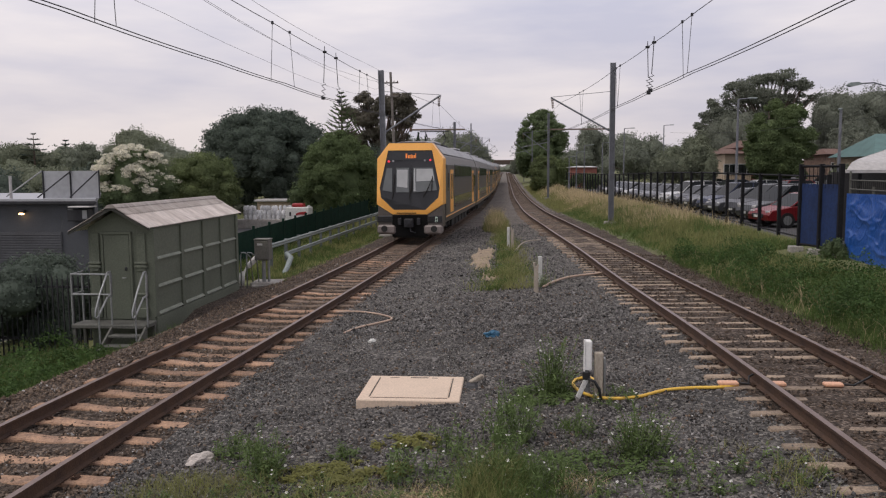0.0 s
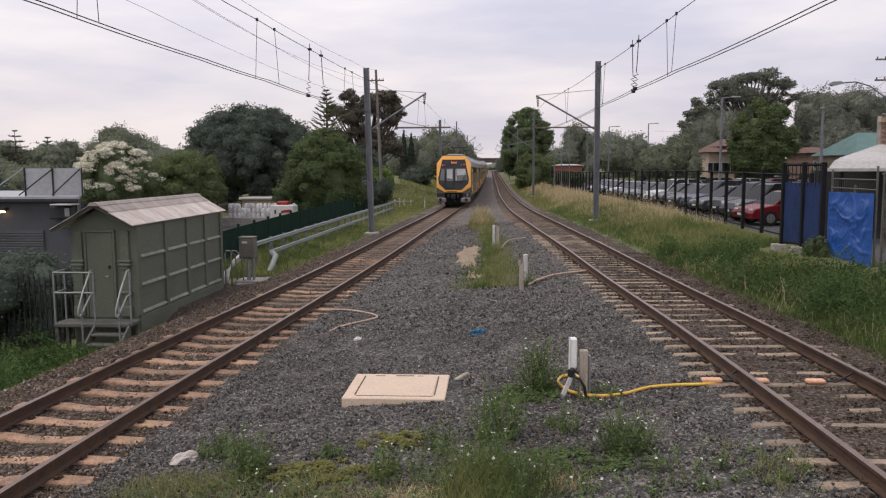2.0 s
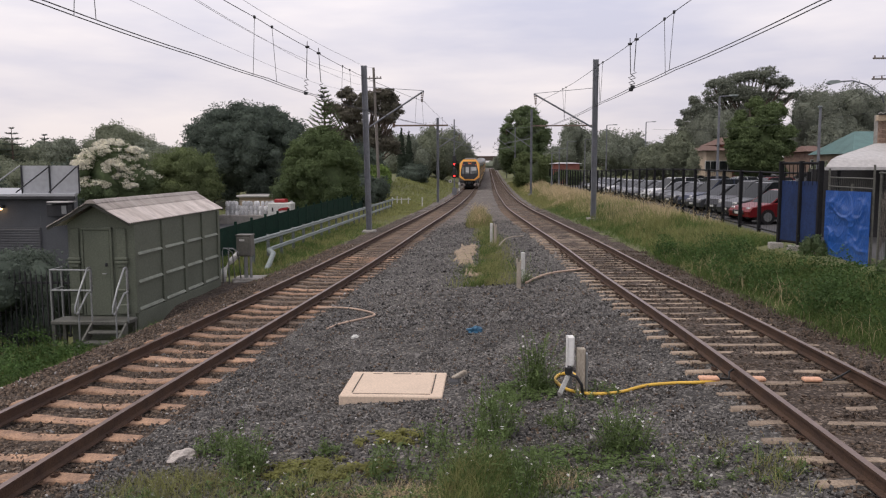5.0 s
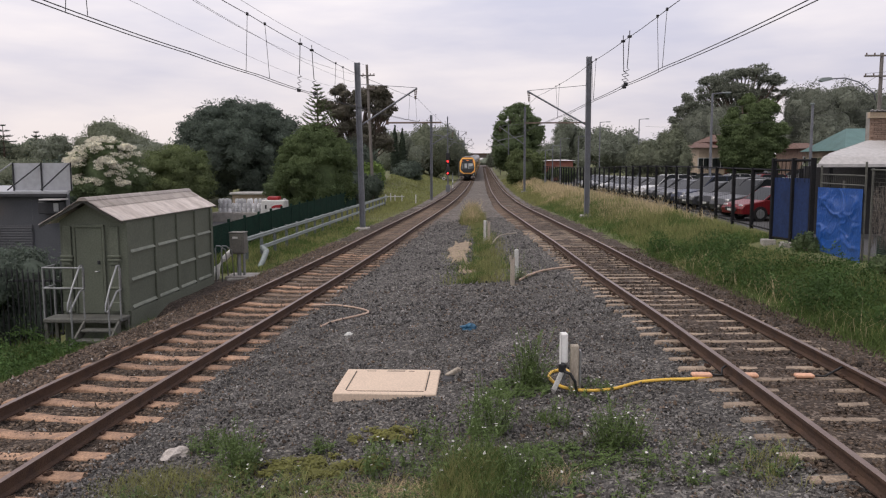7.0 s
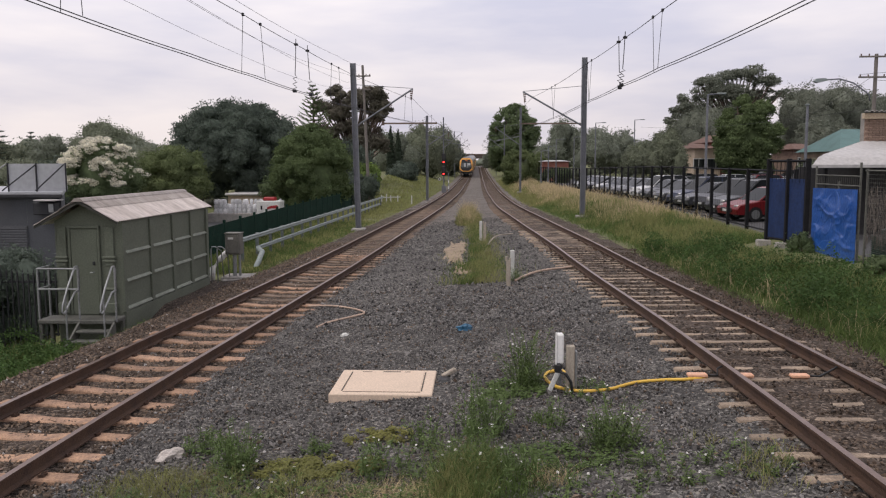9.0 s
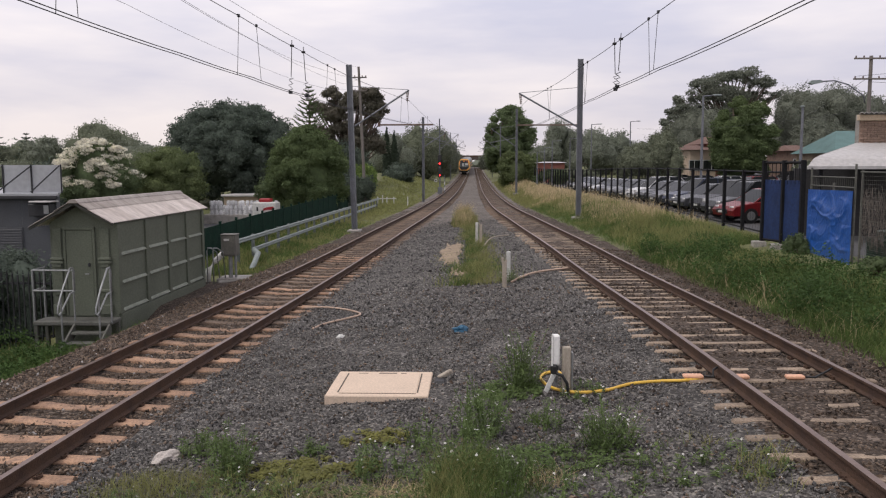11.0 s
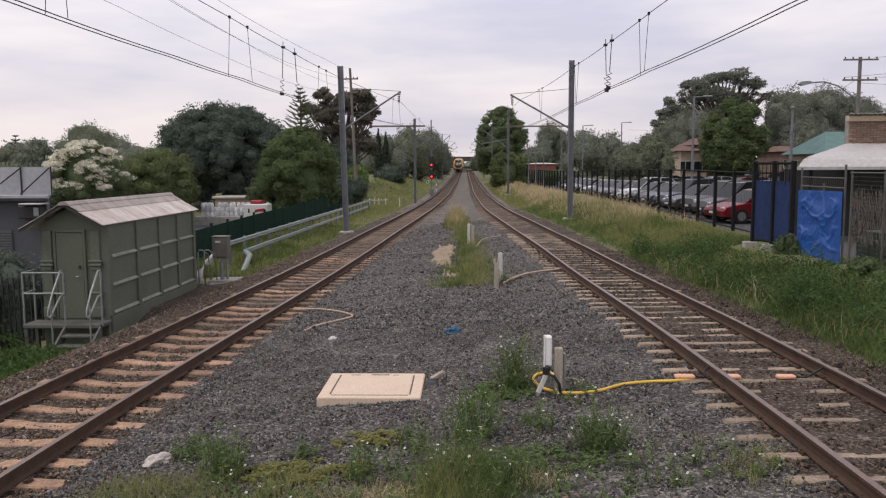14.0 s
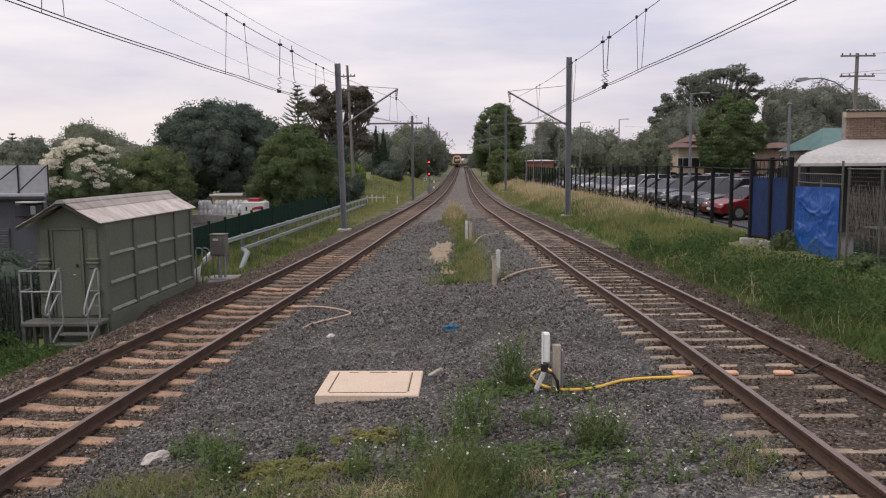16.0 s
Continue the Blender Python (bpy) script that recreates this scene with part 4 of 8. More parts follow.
def wires(name, label, lines, droppers, thick=0.012):
    root = thing(name, label, "overhead wire")
    for k, pts in enumerate(lines):
        s = Shape()
        for a, b in zip(pts[:-1], pts[1:]):
            a, b = Vector(a), Vector(b)
            n = 6
            sag = 0.0 if (b - a).length < 3 else 0.004 * (b - a).length
            s.tube([a.lerp(b, i / n) - Vector((0, 0, sag * 4 * (i / n) * (1 - i / n))) for i in range(n + 1)], thick, 6, caps=False)
        part("wire", s, WIRE, root)
    for a, b, coil in droppers:
        a, b = Vector(a), Vector(b)
        s = Shape()
        if coil:
            pts = [a + Vector((0, 0, 0.15)), a.lerp(b, 0.4)]
            for i in range(9):
                f = 0.66 + 0.3 * i / 8
                pts.append(a.lerp(b, f) + Vector((0.07 * math.sin(i * 2.1), 0, 0)))
            s.tube(pts + [b], 0.011, 5)
            s.box(a - Vector((0.05, 0.05, 0.03)), a + Vector((0.05, 0.05, 0.03)), 0.01).box(b - Vector((0.05, 0.05, 0.04)), b + Vector((0.05, 0.05, 0.04)), 0.01)
        else:
            s.tube([a, b], 0.006, 4)
            s.box(a - Vector((0.02, 0.04, 0.03)), a + Vector((0.02, 0.04, 0.03)))
        part("feeder_loop" if coil else "dropper", s, WIRE, root)
    return root


mast(-6.05, 41.0, -0.3, 8.15, (-3.05, 5.15, 5.05, 6.8), "grey steel mast with a raking arm on the grass strip", lean=-1.2, reg=False)
mast(5.65, 43.0, 0.22, 8.6, (2.45, 5.35, 5.1, 6.85), "grey steel mast on a square concrete footing in the grass", reg=False)
mast(-4.75, 78.0, -0.5, 7.7, (-2.6, 5.3, 4.9, 6.2), "slim grey steel mast on the grass bank", base=False, w=0.12, beam=(-9.0, 6.9))
mast(5.0, 92.0, -0.2, 9.4, (2.1, 5.6, 5.2, 7.2), "slim grey steel mast beside tall dry grass", w=0.12, beam=(12.2, 7.5))
mast(5.0, 145.0, -0.4, 10.0, (1.8, 6.0, 5.6, 8.0), "distant grey steel mast", base=False, w=0.09)
mast(-5.2, 128.0, -0.2, 10.4, (-2.2, 6.0, 5.6, 8.0), "distant grey steel mast on the bank", base=False, w=0.09)
mast(-5.0, 185.0, -0.3, 10.5, (-2.0, 7.0, 6.2, 8.6), "distant grey steel mast", base=False, w=0.09)
mast(4.9, 200.0, -0.4, 10.5, (1.8, 7.0, 6.4, 8.8), "distant grey steel mast", base=False, w=0.09)
mast(4.9, 262.0, 0.0, 11.0, (1.8, 7.4, 6.9, 9.2), "distant grey steel mast", base=False, w=0.09)
mast(-5.0, 250.0, 0.0, 11.0, (-2.0, 7.4, 6.9, 9.2), "distant grey steel mast", base=False, w=0.09)


# contact and messenger wires hang one above the other, straight from mast to mast
R_CON = [(4.22, -3, 5.1), (4.12, 10.4, 5.1), (3.9, 17.5, 5.1), (3.77, 21.3, 5.1), (3.64, 26.4, 5.1), (3.38, 37, 5.1), (3.15, 43, 5.15), (2.1, 92, 5.75), (1.7, 145, 6.1), (1.7, 200, 6.8), (1.7, 262, 7.4)]
R_MES = [(4.22, -3, 6.6), (4.1, 10.4, 6.35), (3.92, 17.2, 6.3), (3.77, 21.7, 6.29), (3.64, 26.4, 6.35), (3.41, 35.7, 6.48), (3.0, 43, 6.6), (2.0, 92, 7.0), (1.75, 145, 7.6), (1.7, 200, 8.3), (1.7, 262, 8.8)]
L_CON = [(-5.6, -3, 5.1), (-5.42, 9.8, 5.1), (-5.26, 14.7, 5.1), (-5.07, 18.4, 5.1), (-4.9, 22.7, 5.1), (-4.3, 30, 5.12), (-3.2, 41, 5.2), (-2.55, 78, 5.4), (-2.1, 128, 6.0), (-1.9, 185, 6.9), (-1.9, 250, 7.4)]
L_MES = [(-5.6, -3, 6.7), (-5.35, 12, 6.42), (-5.1, 18, 6.36), (-4.9, 22.8, 6.35), (-4.56, 26.9, 6.27), (-4.1, 32, 6.27), (-3.2, 41, 6.35), (-2.6, 78, 6.2), (-2.2, 128, 7.2), (-1.9, 185, 8.2), (-1.9, 250, 8.8)]


def lift(pts, dx):
    return [(x + dx, y, z) for x, y, z in pts]


def at_y(pts, y):
    ys = [p[1] for p in pts]
    return tuple(float(np.interp(y, ys, [p[k] for p in pts])) for k in range(3))


def drop(mes, con, y, dy=0.0, coil=False, dx=0.0):
    a, b = at_y(mes, y), at_y(con, y + dy)
    return (a, (b[0] + dx, b[1], b[2]), coil)


wires("overhead_line", "double contact wire and messenger wire with looped feeders", [lift(R_CON, 0.06), lift(R_CON, -0.06), R_MES],
      [drop(R_MES, R_CON, 17.5, dx=-0.06), drop(R_MES, R_CON, 18.3, dx=0.06), drop(R_MES, R_CON, 21.1, 0.0, True, -0.06), drop(R_MES, R_CON, 21.9, 0.0, True, 0.06), drop(R_MES, R_CON, 26.1, dx=-0.06), drop(R_MES, R_CON, 26.9, dx=0.06),
       drop(R_MES, R_CON, 35.6, dx=-0.06), drop(R_MES, R_CON, 36.6, dx=0.06), drop(R_MES, R_CON, 56), drop(R_MES, R_CON, 70), drop(R_MES, R_CON, 82)], 0.0078)
wires("overhead_line", "double contact wire and messenger wire with thin droppers", [lift(L_CON, -0.07), lift(L_CON, 0.07), L_MES],
      [drop(L_MES, L_CON, 17.8, dx=-0.07), drop(L_MES, L_CON, 19.05, dx=0.07), drop(L_MES, L_CON, 22.2, 0, True, -0.07), drop(L_MES, L_CON, 23.35, 0, True, 0.07), drop(L_MES, L_CON, 26, dx=-0.07), drop(L_MES, L_CON, 26.9, dx=0.07),
       drop(L_MES, L_CON, 39, dx=-0.07), drop(L_MES, L_CON, 40.5, dx=0.07), drop(L_MES, L_CON, 10.6, dx=-0.07), drop(L_MES, L_CON, 10.9, dx=0.07), drop(L_MES, L_CON, 54), drop(L_MES, L_CON, 68)], 0.0078)
WOOD_POLE = mat("weathered_timber_pole", (0.2, 0.18, 0.16), 0.9, 0, 0.3, 2, 20, 0.3, stretch=(3, 3, 0.4))


def power_pole(x, y, top, arms, label, lean=0.0, width=1.3):
    root = thing("power_pole", label, "power pole", group="timber power poles")
    zb = float(ground_z(x, y))
    part("pole", Shape().tube([(x + lean, y, zb - 0.3), (x, y, top)], 0.17, 10, r2=0.12), WOOD_POLE, root)
    for z in arms:
        a = part("crossarm", Shape().box((x - width, y - 0.16, z - 0.06), (x + width, y - 0.06, z + 0.06), 0.01), WOOD_POLE, root)
        for dx in (-0.9, -0.45, 0.45, 0.9):
            part("insulator", Shape().tube([(x + dx * width, y - 0.11, z + 0.05), (x + dx * width, y - 0.11, z + 0.2)], 0.05, 6), PORCELAIN, a)
    return root


power_pole(-11.2, 80, 12.75, (11.7, 10.4), "timber power pole with two crossarms beyond the fence", 0.5, 0.8)
power_pole(28.7, 60, 10.85, (10.65, 9.2), "timber power pole with wide crossarms by the station building", 0.0, 1.25)
wires("power_lines", "thin power lines running from a timber pole", [[(-11.9, 80, 10.6), (-11.2, 62, 8.95), (-12.3, 56, 8.98), (-12.75, 42, 8.98), (-12.7, 30, 9.0), (-12.5, 4, 9.15)], [(-11.9, 80, 11.85), (-8.5, 54, 9.0), (-10.0, 46, 9.0), (-10.47, 36, 9.0), (-10.4, 26, 9.05), (-10.3, 4, 9.2)],
      [(-10.5, 80, 11.85), (-9.4, 59, 9.0), (-10.3, 47, 9.0), (-10.39, 38, 9.0), (-10.3, 26, 9.05), (-10.15, 4, 9.2)], [(-11.2, 80, 12.75), (-7.63, 44.7, 9.0), (-8.26, 37.8, 9.0), (-8.7, 29, 9.0), (-9.0, 4, 9.2)]], [], 0.007)
wires("power_lines", "thin sagging power lines over the car park", [[(28.7, 60, 9.4), (33, 84, 7.4), (38, 110, 8.4)], [(28.7, 60, 7.0), (24, 78, 6.6), (22.5, 112, 8.0)], [(27.6, 60, 9.4), (40, 40, 9.3)], [(29.7, 60, 10.8), (42, 45, 10.6)], [(29.7, 60, 9.4), (42, 50, 8.6)], [(28.7, 60, 9.0), (44, 52, 7.2)]], [], 0.012)


def lamp_post(x, y, top, arm, label, head=0.45):
    root = thing("lamp_post", label, "lamp post", group="car park lamp posts")
    zb = float(ground_z(x, y))
    part("pole", Shape().tube([(x, y, zb - 0.2), (x, y, top)], 0.09, 10, r2=0.06), STEEL, root)
    part("arm", Shape().tube([(x, y, top), (x + arm, y, top + 0.04)], 0.04, 6), STEEL, root)
    part("lamp_head", Shape().box((x + arm - 0.05 * (1 if arm > 0 else -1), y - 0.12, top), (x + arm + head * (1 if arm > 0 else -1), y + 0.12, top + 0.1), 0.03), RAIL_GREY, root)
    part("pole_base", Shape().tube([(x, y, zb - 0.2), (x, y, zb + 0.9)], 0.15, 10), STEEL, root)
    return root


lamp_post(13.6, 48.5, 7.1, 0.6, "grey steel lamp post standing among parked cars")
lamp_post(20.3, 105, 8.6, 0.8, "grey steel lamp post at the back of the car park")
lamp_post(14.6, 100, 8.0, 0.8, "slim grey lamp post beyond the fence")
lamp_post(13.2, 110, 6.6, 0.7, "slim grey lamp post beyond the fence")
lamp_post(10.8, 110, 6.3, 0.8, "slim distant lamp post")
lamp_post(9.4, 106, 5.3, 0.6, "slim distant lamp post")
lamp_post(8.3, 104, 4.7, 0.6, "slim distant lamp post")
lamp_post(16.4, 41, 5.9, 0.0, "plain grey steel post among parked cars", 0.1)


def street_light():
    root = thing("street_light", "curved street light bracketed from a timber pole", "street light")
    part("arm", Shape().tube([(28.4, 60, 7.5), (28.3, 60, 8.0), (27.2, 60, 8.8), (26.2, 60, 9.1), (25.2, 60, 9.05)], 0.05, 8), STEEL, root, smooth=True)
    part("lamp_head", Shape().prism([(24.3, 8.93), (24.5, 9.12), (25.1, 9.15), (25.3, 9.05), (25.2, 8.95), (24.6, 8.82)], 59.8, 60.2), RAIL_GREY, root)


street_light()


# ---- right side: black fence, tarpaulins and the station building ----
FENCE_BLACK = mat("black_powder_coat", (0.012, 0.012, 0.014), 0.75, 0, 0.3, 3, 30, 0.05, spec=0.2)
TARP_BLUE = mat("crumpled_blue_tarpaulin", (0.02, 0.095, 0.37), 0.33, 0, 0.2, 2.5, 14, 0.5, other=(0.012, 0.055, 0.23))
TARP_DEEP = mat("deep_blue_sheet", (0.007, 0.026, 0.1), 0.8, 0, 0.25, 1.5, 12, 0.3)


def fence_x(y):
    return float(np.interp(y, [24, 33, 60, 103, 125], [10.35, 10.42, 10.2, 9.6, 9.2]))


def park_fence():
    root = thing("car_park_fence", "tall black steel fence of square posts and thin pickets", "fence")
    y = 26.6
    prev = None
    picket = Shape().box((-0.002, -0.002, 0.0), (0.002, 0.002, 2.19)).mesh("picket", FENCE_BLACK)
    while y < 122:
        x = fence_x(y)
        zb = float(ground_z(x, y))
        top = zb + 2.35
        post = part("post", Shape().box((x - 0.06, y - 0.06, zb - 0.3), (x + 0.06, y + 0.06, top), 0.01), FENCE_BLACK, root)
        if prev:
            px, py, pt, pb = prev
            part("top_rail", Shape().tube([(px, py, pt - 0.06), (x, y, top - 0.06)], 0.035, 4), FENCE_BLACK, root)
            part("bottom_rail", Shape().tube([(px, py, pb + 0.15), (x, y, zb + 0.15)], 0.03, 4), FENCE_BLACK, root)
            for k in range(1, 8):
                f = k / 8
                ax, ay, ab = px + (x - px) * f, py + (y - py) * f, pb + (zb - pb) * f
                part("picket", picket, None, root, at=pose(ax, ay, ab + 0.1))
        prev = (x, y, top, zb)
        y += 2.35


park_fence()


def sheet(name, corners, material, parent, rnd, bulge=0.06, n=14, label=""):
    """A hanging sheet with folds, of real thickness."""
    a, b, c, d = (Vector(p) for p in corners)
    nrm = (b - a).cross(d - a).normalized()
    verts, faces = [], []
    for side in (0.0, 0.006):
        for i in range(n + 1):
            for j in range(n + 1):
                u, v = i / n, j / n
                p = (a.lerp(b, u)).lerp(d.lerp(c, u), v)
                pin = min(1.0, 6 * min(u, 1 - u)) * min(1.0, 5 * min(v, 1 - v) + 0.15)
                crease = 1.5 * (0.5 - min(0.5, 3 * abs(noise.noise(Vector((u * 2.6 + v * 2.2 + rnd, v * 3.2 - u * 1.6, rnd)))))) + 0.8 * (0.4 - min(0.4, 3 * abs(noise.noise(Vector((u * 6 - v * 4, v * 5 + u * 3 + rnd, 2))))))
                w = bulge * pin * (0.8 * noise.noise(Vector((u * 4 + rnd, v * 5, rnd))) + 0.8 * crease) + side
                verts.append(p + nrm * w)
    m = (n + 1) ** 2
    for i in range(n):
        for j in range(n):
            k = i * (n + 1) + j
            faces += [(k, k + 1, k + n + 2, k + n + 1), (m + k, m + k + n + 1, m + k + n + 2, m + k + 1)]
    return part(name, Shape().add(verts, faces), material, parent, label, smooth=True)


def blue_fence():
    root = thing("screened_fence", "tall black gate frame hung with deep blue sheeting", "fence")
    pts = [(9.2, 25.75), (9.45, 24.8), (9.68, 23.95)]
    for x, y in pts:
        part("post", Shape().box((x - 0.065, y - 0.065, 0.4), (x + 0.065, y + 0.065, 3.22), 0.01), FENCE_BLACK, root)
        part("footing", Shape().box((x - 0.3, y - 0.16, -0.1), (x + 0.1, y + 0.16, 0.68), 0.03), CONCRETE, root)
    for (xa, ya), (xb, yb) in zip(pts[:-1], pts[1:]):
        for z in (3.15, 0.75):
            part("rail", Shape().tube([(xa, ya, z), (xb, yb, z)], 0.04, 4), FENCE_BLACK, root)
        sheet("blue_sheet", [(xa, ya, 0.72), (xb, yb, 0.72), (xb, yb, 2.62), (xa, ya, 2.62)], TARP_DEEP, root, xa, 0.02)
        for k in range(1, 5):
            f = k / 5
            part("bar", Shape().tube([(xa + (xb - xa) * f, ya + (yb - ya) * f, 2.5), (xa + (xb - xa) * f, ya + (yb - ya) * f, 3.15)], 0.012, 4), FENCE_BLACK, root)
    tarp = thing("tarpaulin_fence", "wire fence panel covered by a crumpled bright blue tarpaulin", "fence")
    for x, y, t in ((9.74, 23.5, 3.0), (9.72, 22.0, 2.6), (9.7, 20.75, 3.1)):
        part("post", Shape().tube([(x, y, 0.2), (x, y, t)], 0.03, 8), GALV_DARK, tarp)
    for z in (2.75, 2.5):
        part("rail", Shape().tube([(9.74, 23.5, z), (9.7, 20.75, z)], 0.022, 6), GALV_DARK, tarp)
    s = Shape()
    for k in range(24):
        f = k / 24
        y = 23.5 - 2.75 * f
        s.tube([(9.73, y, 2.3), (9.73, y, 2.75)], 0.005, 3)
    part("wire_mesh", s, GALV_DARK, tarp)
    sheet("tarpaulin", [(9.66, 23.5, 0.6), (9.62, 20.7, 0.52), (9.62, 20.7, 2.42), (9.66, 23.5, 2.38)], TARP_BLUE, tarp, 5.3, 0.05, 80)
    wall = thing("mesh_fence", "wire mesh fence overgrown by dead creeper", "fence")
    for y in (20.5, 18.9, 17.2, 15.5):
        part("post", Shape().tube([(9.75, y, 0.2), (9.75, y, 2.95)], 0.03, 8), GALV_DARK, wall)
    part("rail", Shape().tube([(9.75, 20.6, 2.9), (9.75, 14.5, 2.9)], 0.022, 6), GALV_DARK, wall)
    rnd = random.Random(8)
    s = Shape()
    for k in range(1300):
        y, z = rnd.uniform(14.6, 20.5), rnd.uniform(0.9, 2.2)
        s.tube([(9.76 + rnd.uniform(-0.04, 0.06), y, z), (9.76 + rnd.uniform(-0.04, 0.06), y + rnd.uniform(-0.15, 0.15), z + rnd.uniform(0.15, 0.5))], 0.005, 3, caps=False)
    tagged(part("dead_creeper", s, TWIG, wall), kind="stuff")
    s = Shape()
    for k in range(60):
        s.tube([(9.75, 20.5 - 0.1 * k, 0.35), (9.75, 20.5 - 0.1 * k, 2.9)], 0.003, 3, caps=False)
    for k in range(25):
        s.tube([(9.75, 20.5, 0.4 + k * 0.1), (9.75, 14.6, 0.4 + k * 0.1)], 0.003, 3, caps=False)
    part("wire_mesh", s, GALV_DARK, wall)
    rib = [(9.86 + (0.03 if k % 2 else 0.0), 0.46 + k * 0.025) for k in range(34)]
    s = Shape().prism(rib + [(x + 0.008, z) for x, z in rib[::-1]], 18.6, 20.4)
    part("green_sheet", s, SHEET_GREEN, wall, "dark green corrugated sheet")
    part("kerb", Shape().box((9.5, 14.5, 0.0), (9.9, 23.6, 0.5), 0.04), CONCRETE, wall)


TWIG = mat("grey_dead_twigs", (0.19, 0.165, 0.145), 0.9, 0, 0.3, 4, 30, 0.0)
SHEET_GREEN = mat("dark_green_sheet", (0.02, 0.05, 0.032), 0.6, 0, 0.25, 3, 30, 0.05)
blue_fence()

BRICK = mat("brown_brick", (0.3, 0.21, 0.16), 0.9, 0, 0.3, 3, 25, 0.3, per_object=0.2)
BRICK_RED = mat("red_brick", (0.3, 0.1, 0.07), 0.9, 0, 0.3, 1.5, 25, 0.3, other=(0.2, 0.07, 0.05))
BRICK_PINK = mat("salmon_painted_brick", (0.42, 0.17, 0.13), 0.9, 0, 0.2, 1.5, 25, 0.2)
CREAM = mat("cream_render", (0.55, 0.44, 0.32), 0.85, 0, 0.2, 1, 20, 0.1)
TILE = mat("terracotta_roof", (0.17, 0.1, 0.078), 0.85, 0, 0.3, 2, 14, 0.4, stretch=(1, 4, 1))
TEAL = mat("teal_metal_roof", (0.095, 0.185, 0.175), 0.6, 0.1, 0.2, 1, 12, 0.1)
WHITE_SHEET = mat("white_awning_sheet", (0.47, 0.455, 0.445), 0.6, 0, 0.16, 0.6, 8, 0.05, other=(0.32, 0.3, 0.285))


# near-black wall colour holds the shade under the station awning
SHADE = mat("awning_shade_dark", (0.035, 0.034, 0.036), 0.8, 0, 0.3, 1.5, 20, 0.2)
TANK = mat("dark_green_tank", (0.012, 0.04, 0.024), 0.5, 0, 0.2, 2, 20, 0.05)


def water_tank():
    root = thing("water_tank", "dark green ribbed water tank behind the mesh fence", "water tank")
    for k in range(12):
        z = 0.2 + k * 0.1
        part("rib", Shape().tube([(10.9, 20.6, z), (10.9, 20.6, z + 0.02), (10.9, 20.6, z + 0.09), (10.9, 20.6, z + 0.1)], 0.62 + 0.012 * (k % 2), 24), TANK, root)


water_tank()


def station_building():
    """A bull-nosed white awning against a brick wall with a corrugated roof."""
    root = thing("station_building", "brick building with a white bull-nosed awning behind the mesh fence", "building")
    ya, yb = 26.2, 29.8
    xa = 10.7
    verts, faces = [], []
    n, m = 10, 90
    for j in range(m + 1):
        x = xa + 12.0 * j / m
        for i in range(n + 1):
            a = i / n
            y = ya + (yb - ya) * a
            z = 3.0 + 0.24 * min(1.0, a / 0.15) ** 0.5 + 0.62 * a
            xx = max(x, xa + 3.2 * a)
            verts += [(xx, y, z + (0.012 if j % 2 else 0)), (xx, y, z - 0.02 + (0.012 if j % 2 else 0))]
    w = 2 * (n + 1)
    for j in range(m):
        for i in range(n):
            k = j * w + 2 * i
            faces += [(k, k + 2, k + w + 2, k + w), (k + 1, k + w + 1, k + w + 3, k + 3)]
        faces.append((j * w, j * w + w, j * w + w + 1, j * w + 1))
    part("awning", Shape().add(verts, faces), WHITE_SHEET, root)
    part("awning_edge", Shape().box((xa, ya - 0.02, 2.93), (xa + 12, ya + 0.03, 3.04), 0.01), WHITE_SHEET, root)
    part("wall", Shape().box((14.0, 29.9, 0.2), (24, 30.2, 4.88), 0.0), CONCRETE, root)
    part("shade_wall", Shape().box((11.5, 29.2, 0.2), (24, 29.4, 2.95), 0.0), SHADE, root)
    for x in (11.2, 14.2, 17.2):
        part("awning_post", Shape().box((x - 0.05, ya + 0.1, 0.2), (x + 0.05, ya + 0.2, 3.0), 0.01), FENCE_BLACK, root)
    me = Shape().box((-0.115, -0.03, -0.034), (0.115, 0.03, 0.034), 0.006).mesh("brick", BRICK)
    wall = part("brick_course", Shape().box((14.0, 29.86, 3.8), (17.6, 29.9, 4.65)), BRICK, root)
    for r in range(10):
        for k in range(14):
            part("brick", me, None, wall, at=pose(14.14 + k * 0.245 + (0.12 if r % 2 else 0), 29.85, 3.86 + r * 0.08))
    part("fascia", Shape().box((13.9, 29.7, 4.66), (24, 29.9, 4.86), 0.01), CREAM, root)
    part("downpipe", Shape().tube([(16.7, 29.75, 4.6), (16.7, 29.75, 3.95), (16.62, 29.6, 3.85)], 0.05, 8), WHITE_SHEET, root)
    verts, faces = [], []
    for k in range(121):
        x, z = 13.75 + k * 0.085, 4.9 + (0.05 if k % 2 else 0.0)
        verts += [(x, 29.4, z), (x + 2.2, 34, z + 0.12), (x, 29.4, z - 0.02), (x + 2.2, 34, z + 0.1)]
    for k in range(120):
        q = k * 4
        faces += [(q, q + 1, q + 5, q + 4), (q + 2, q + 6, q + 7, q + 3), (q, q + 4, q + 6, q + 2)]
    s = Shape().add(verts, faces)
    part("roof", s, WHITE_SHEET, root)


station_building()


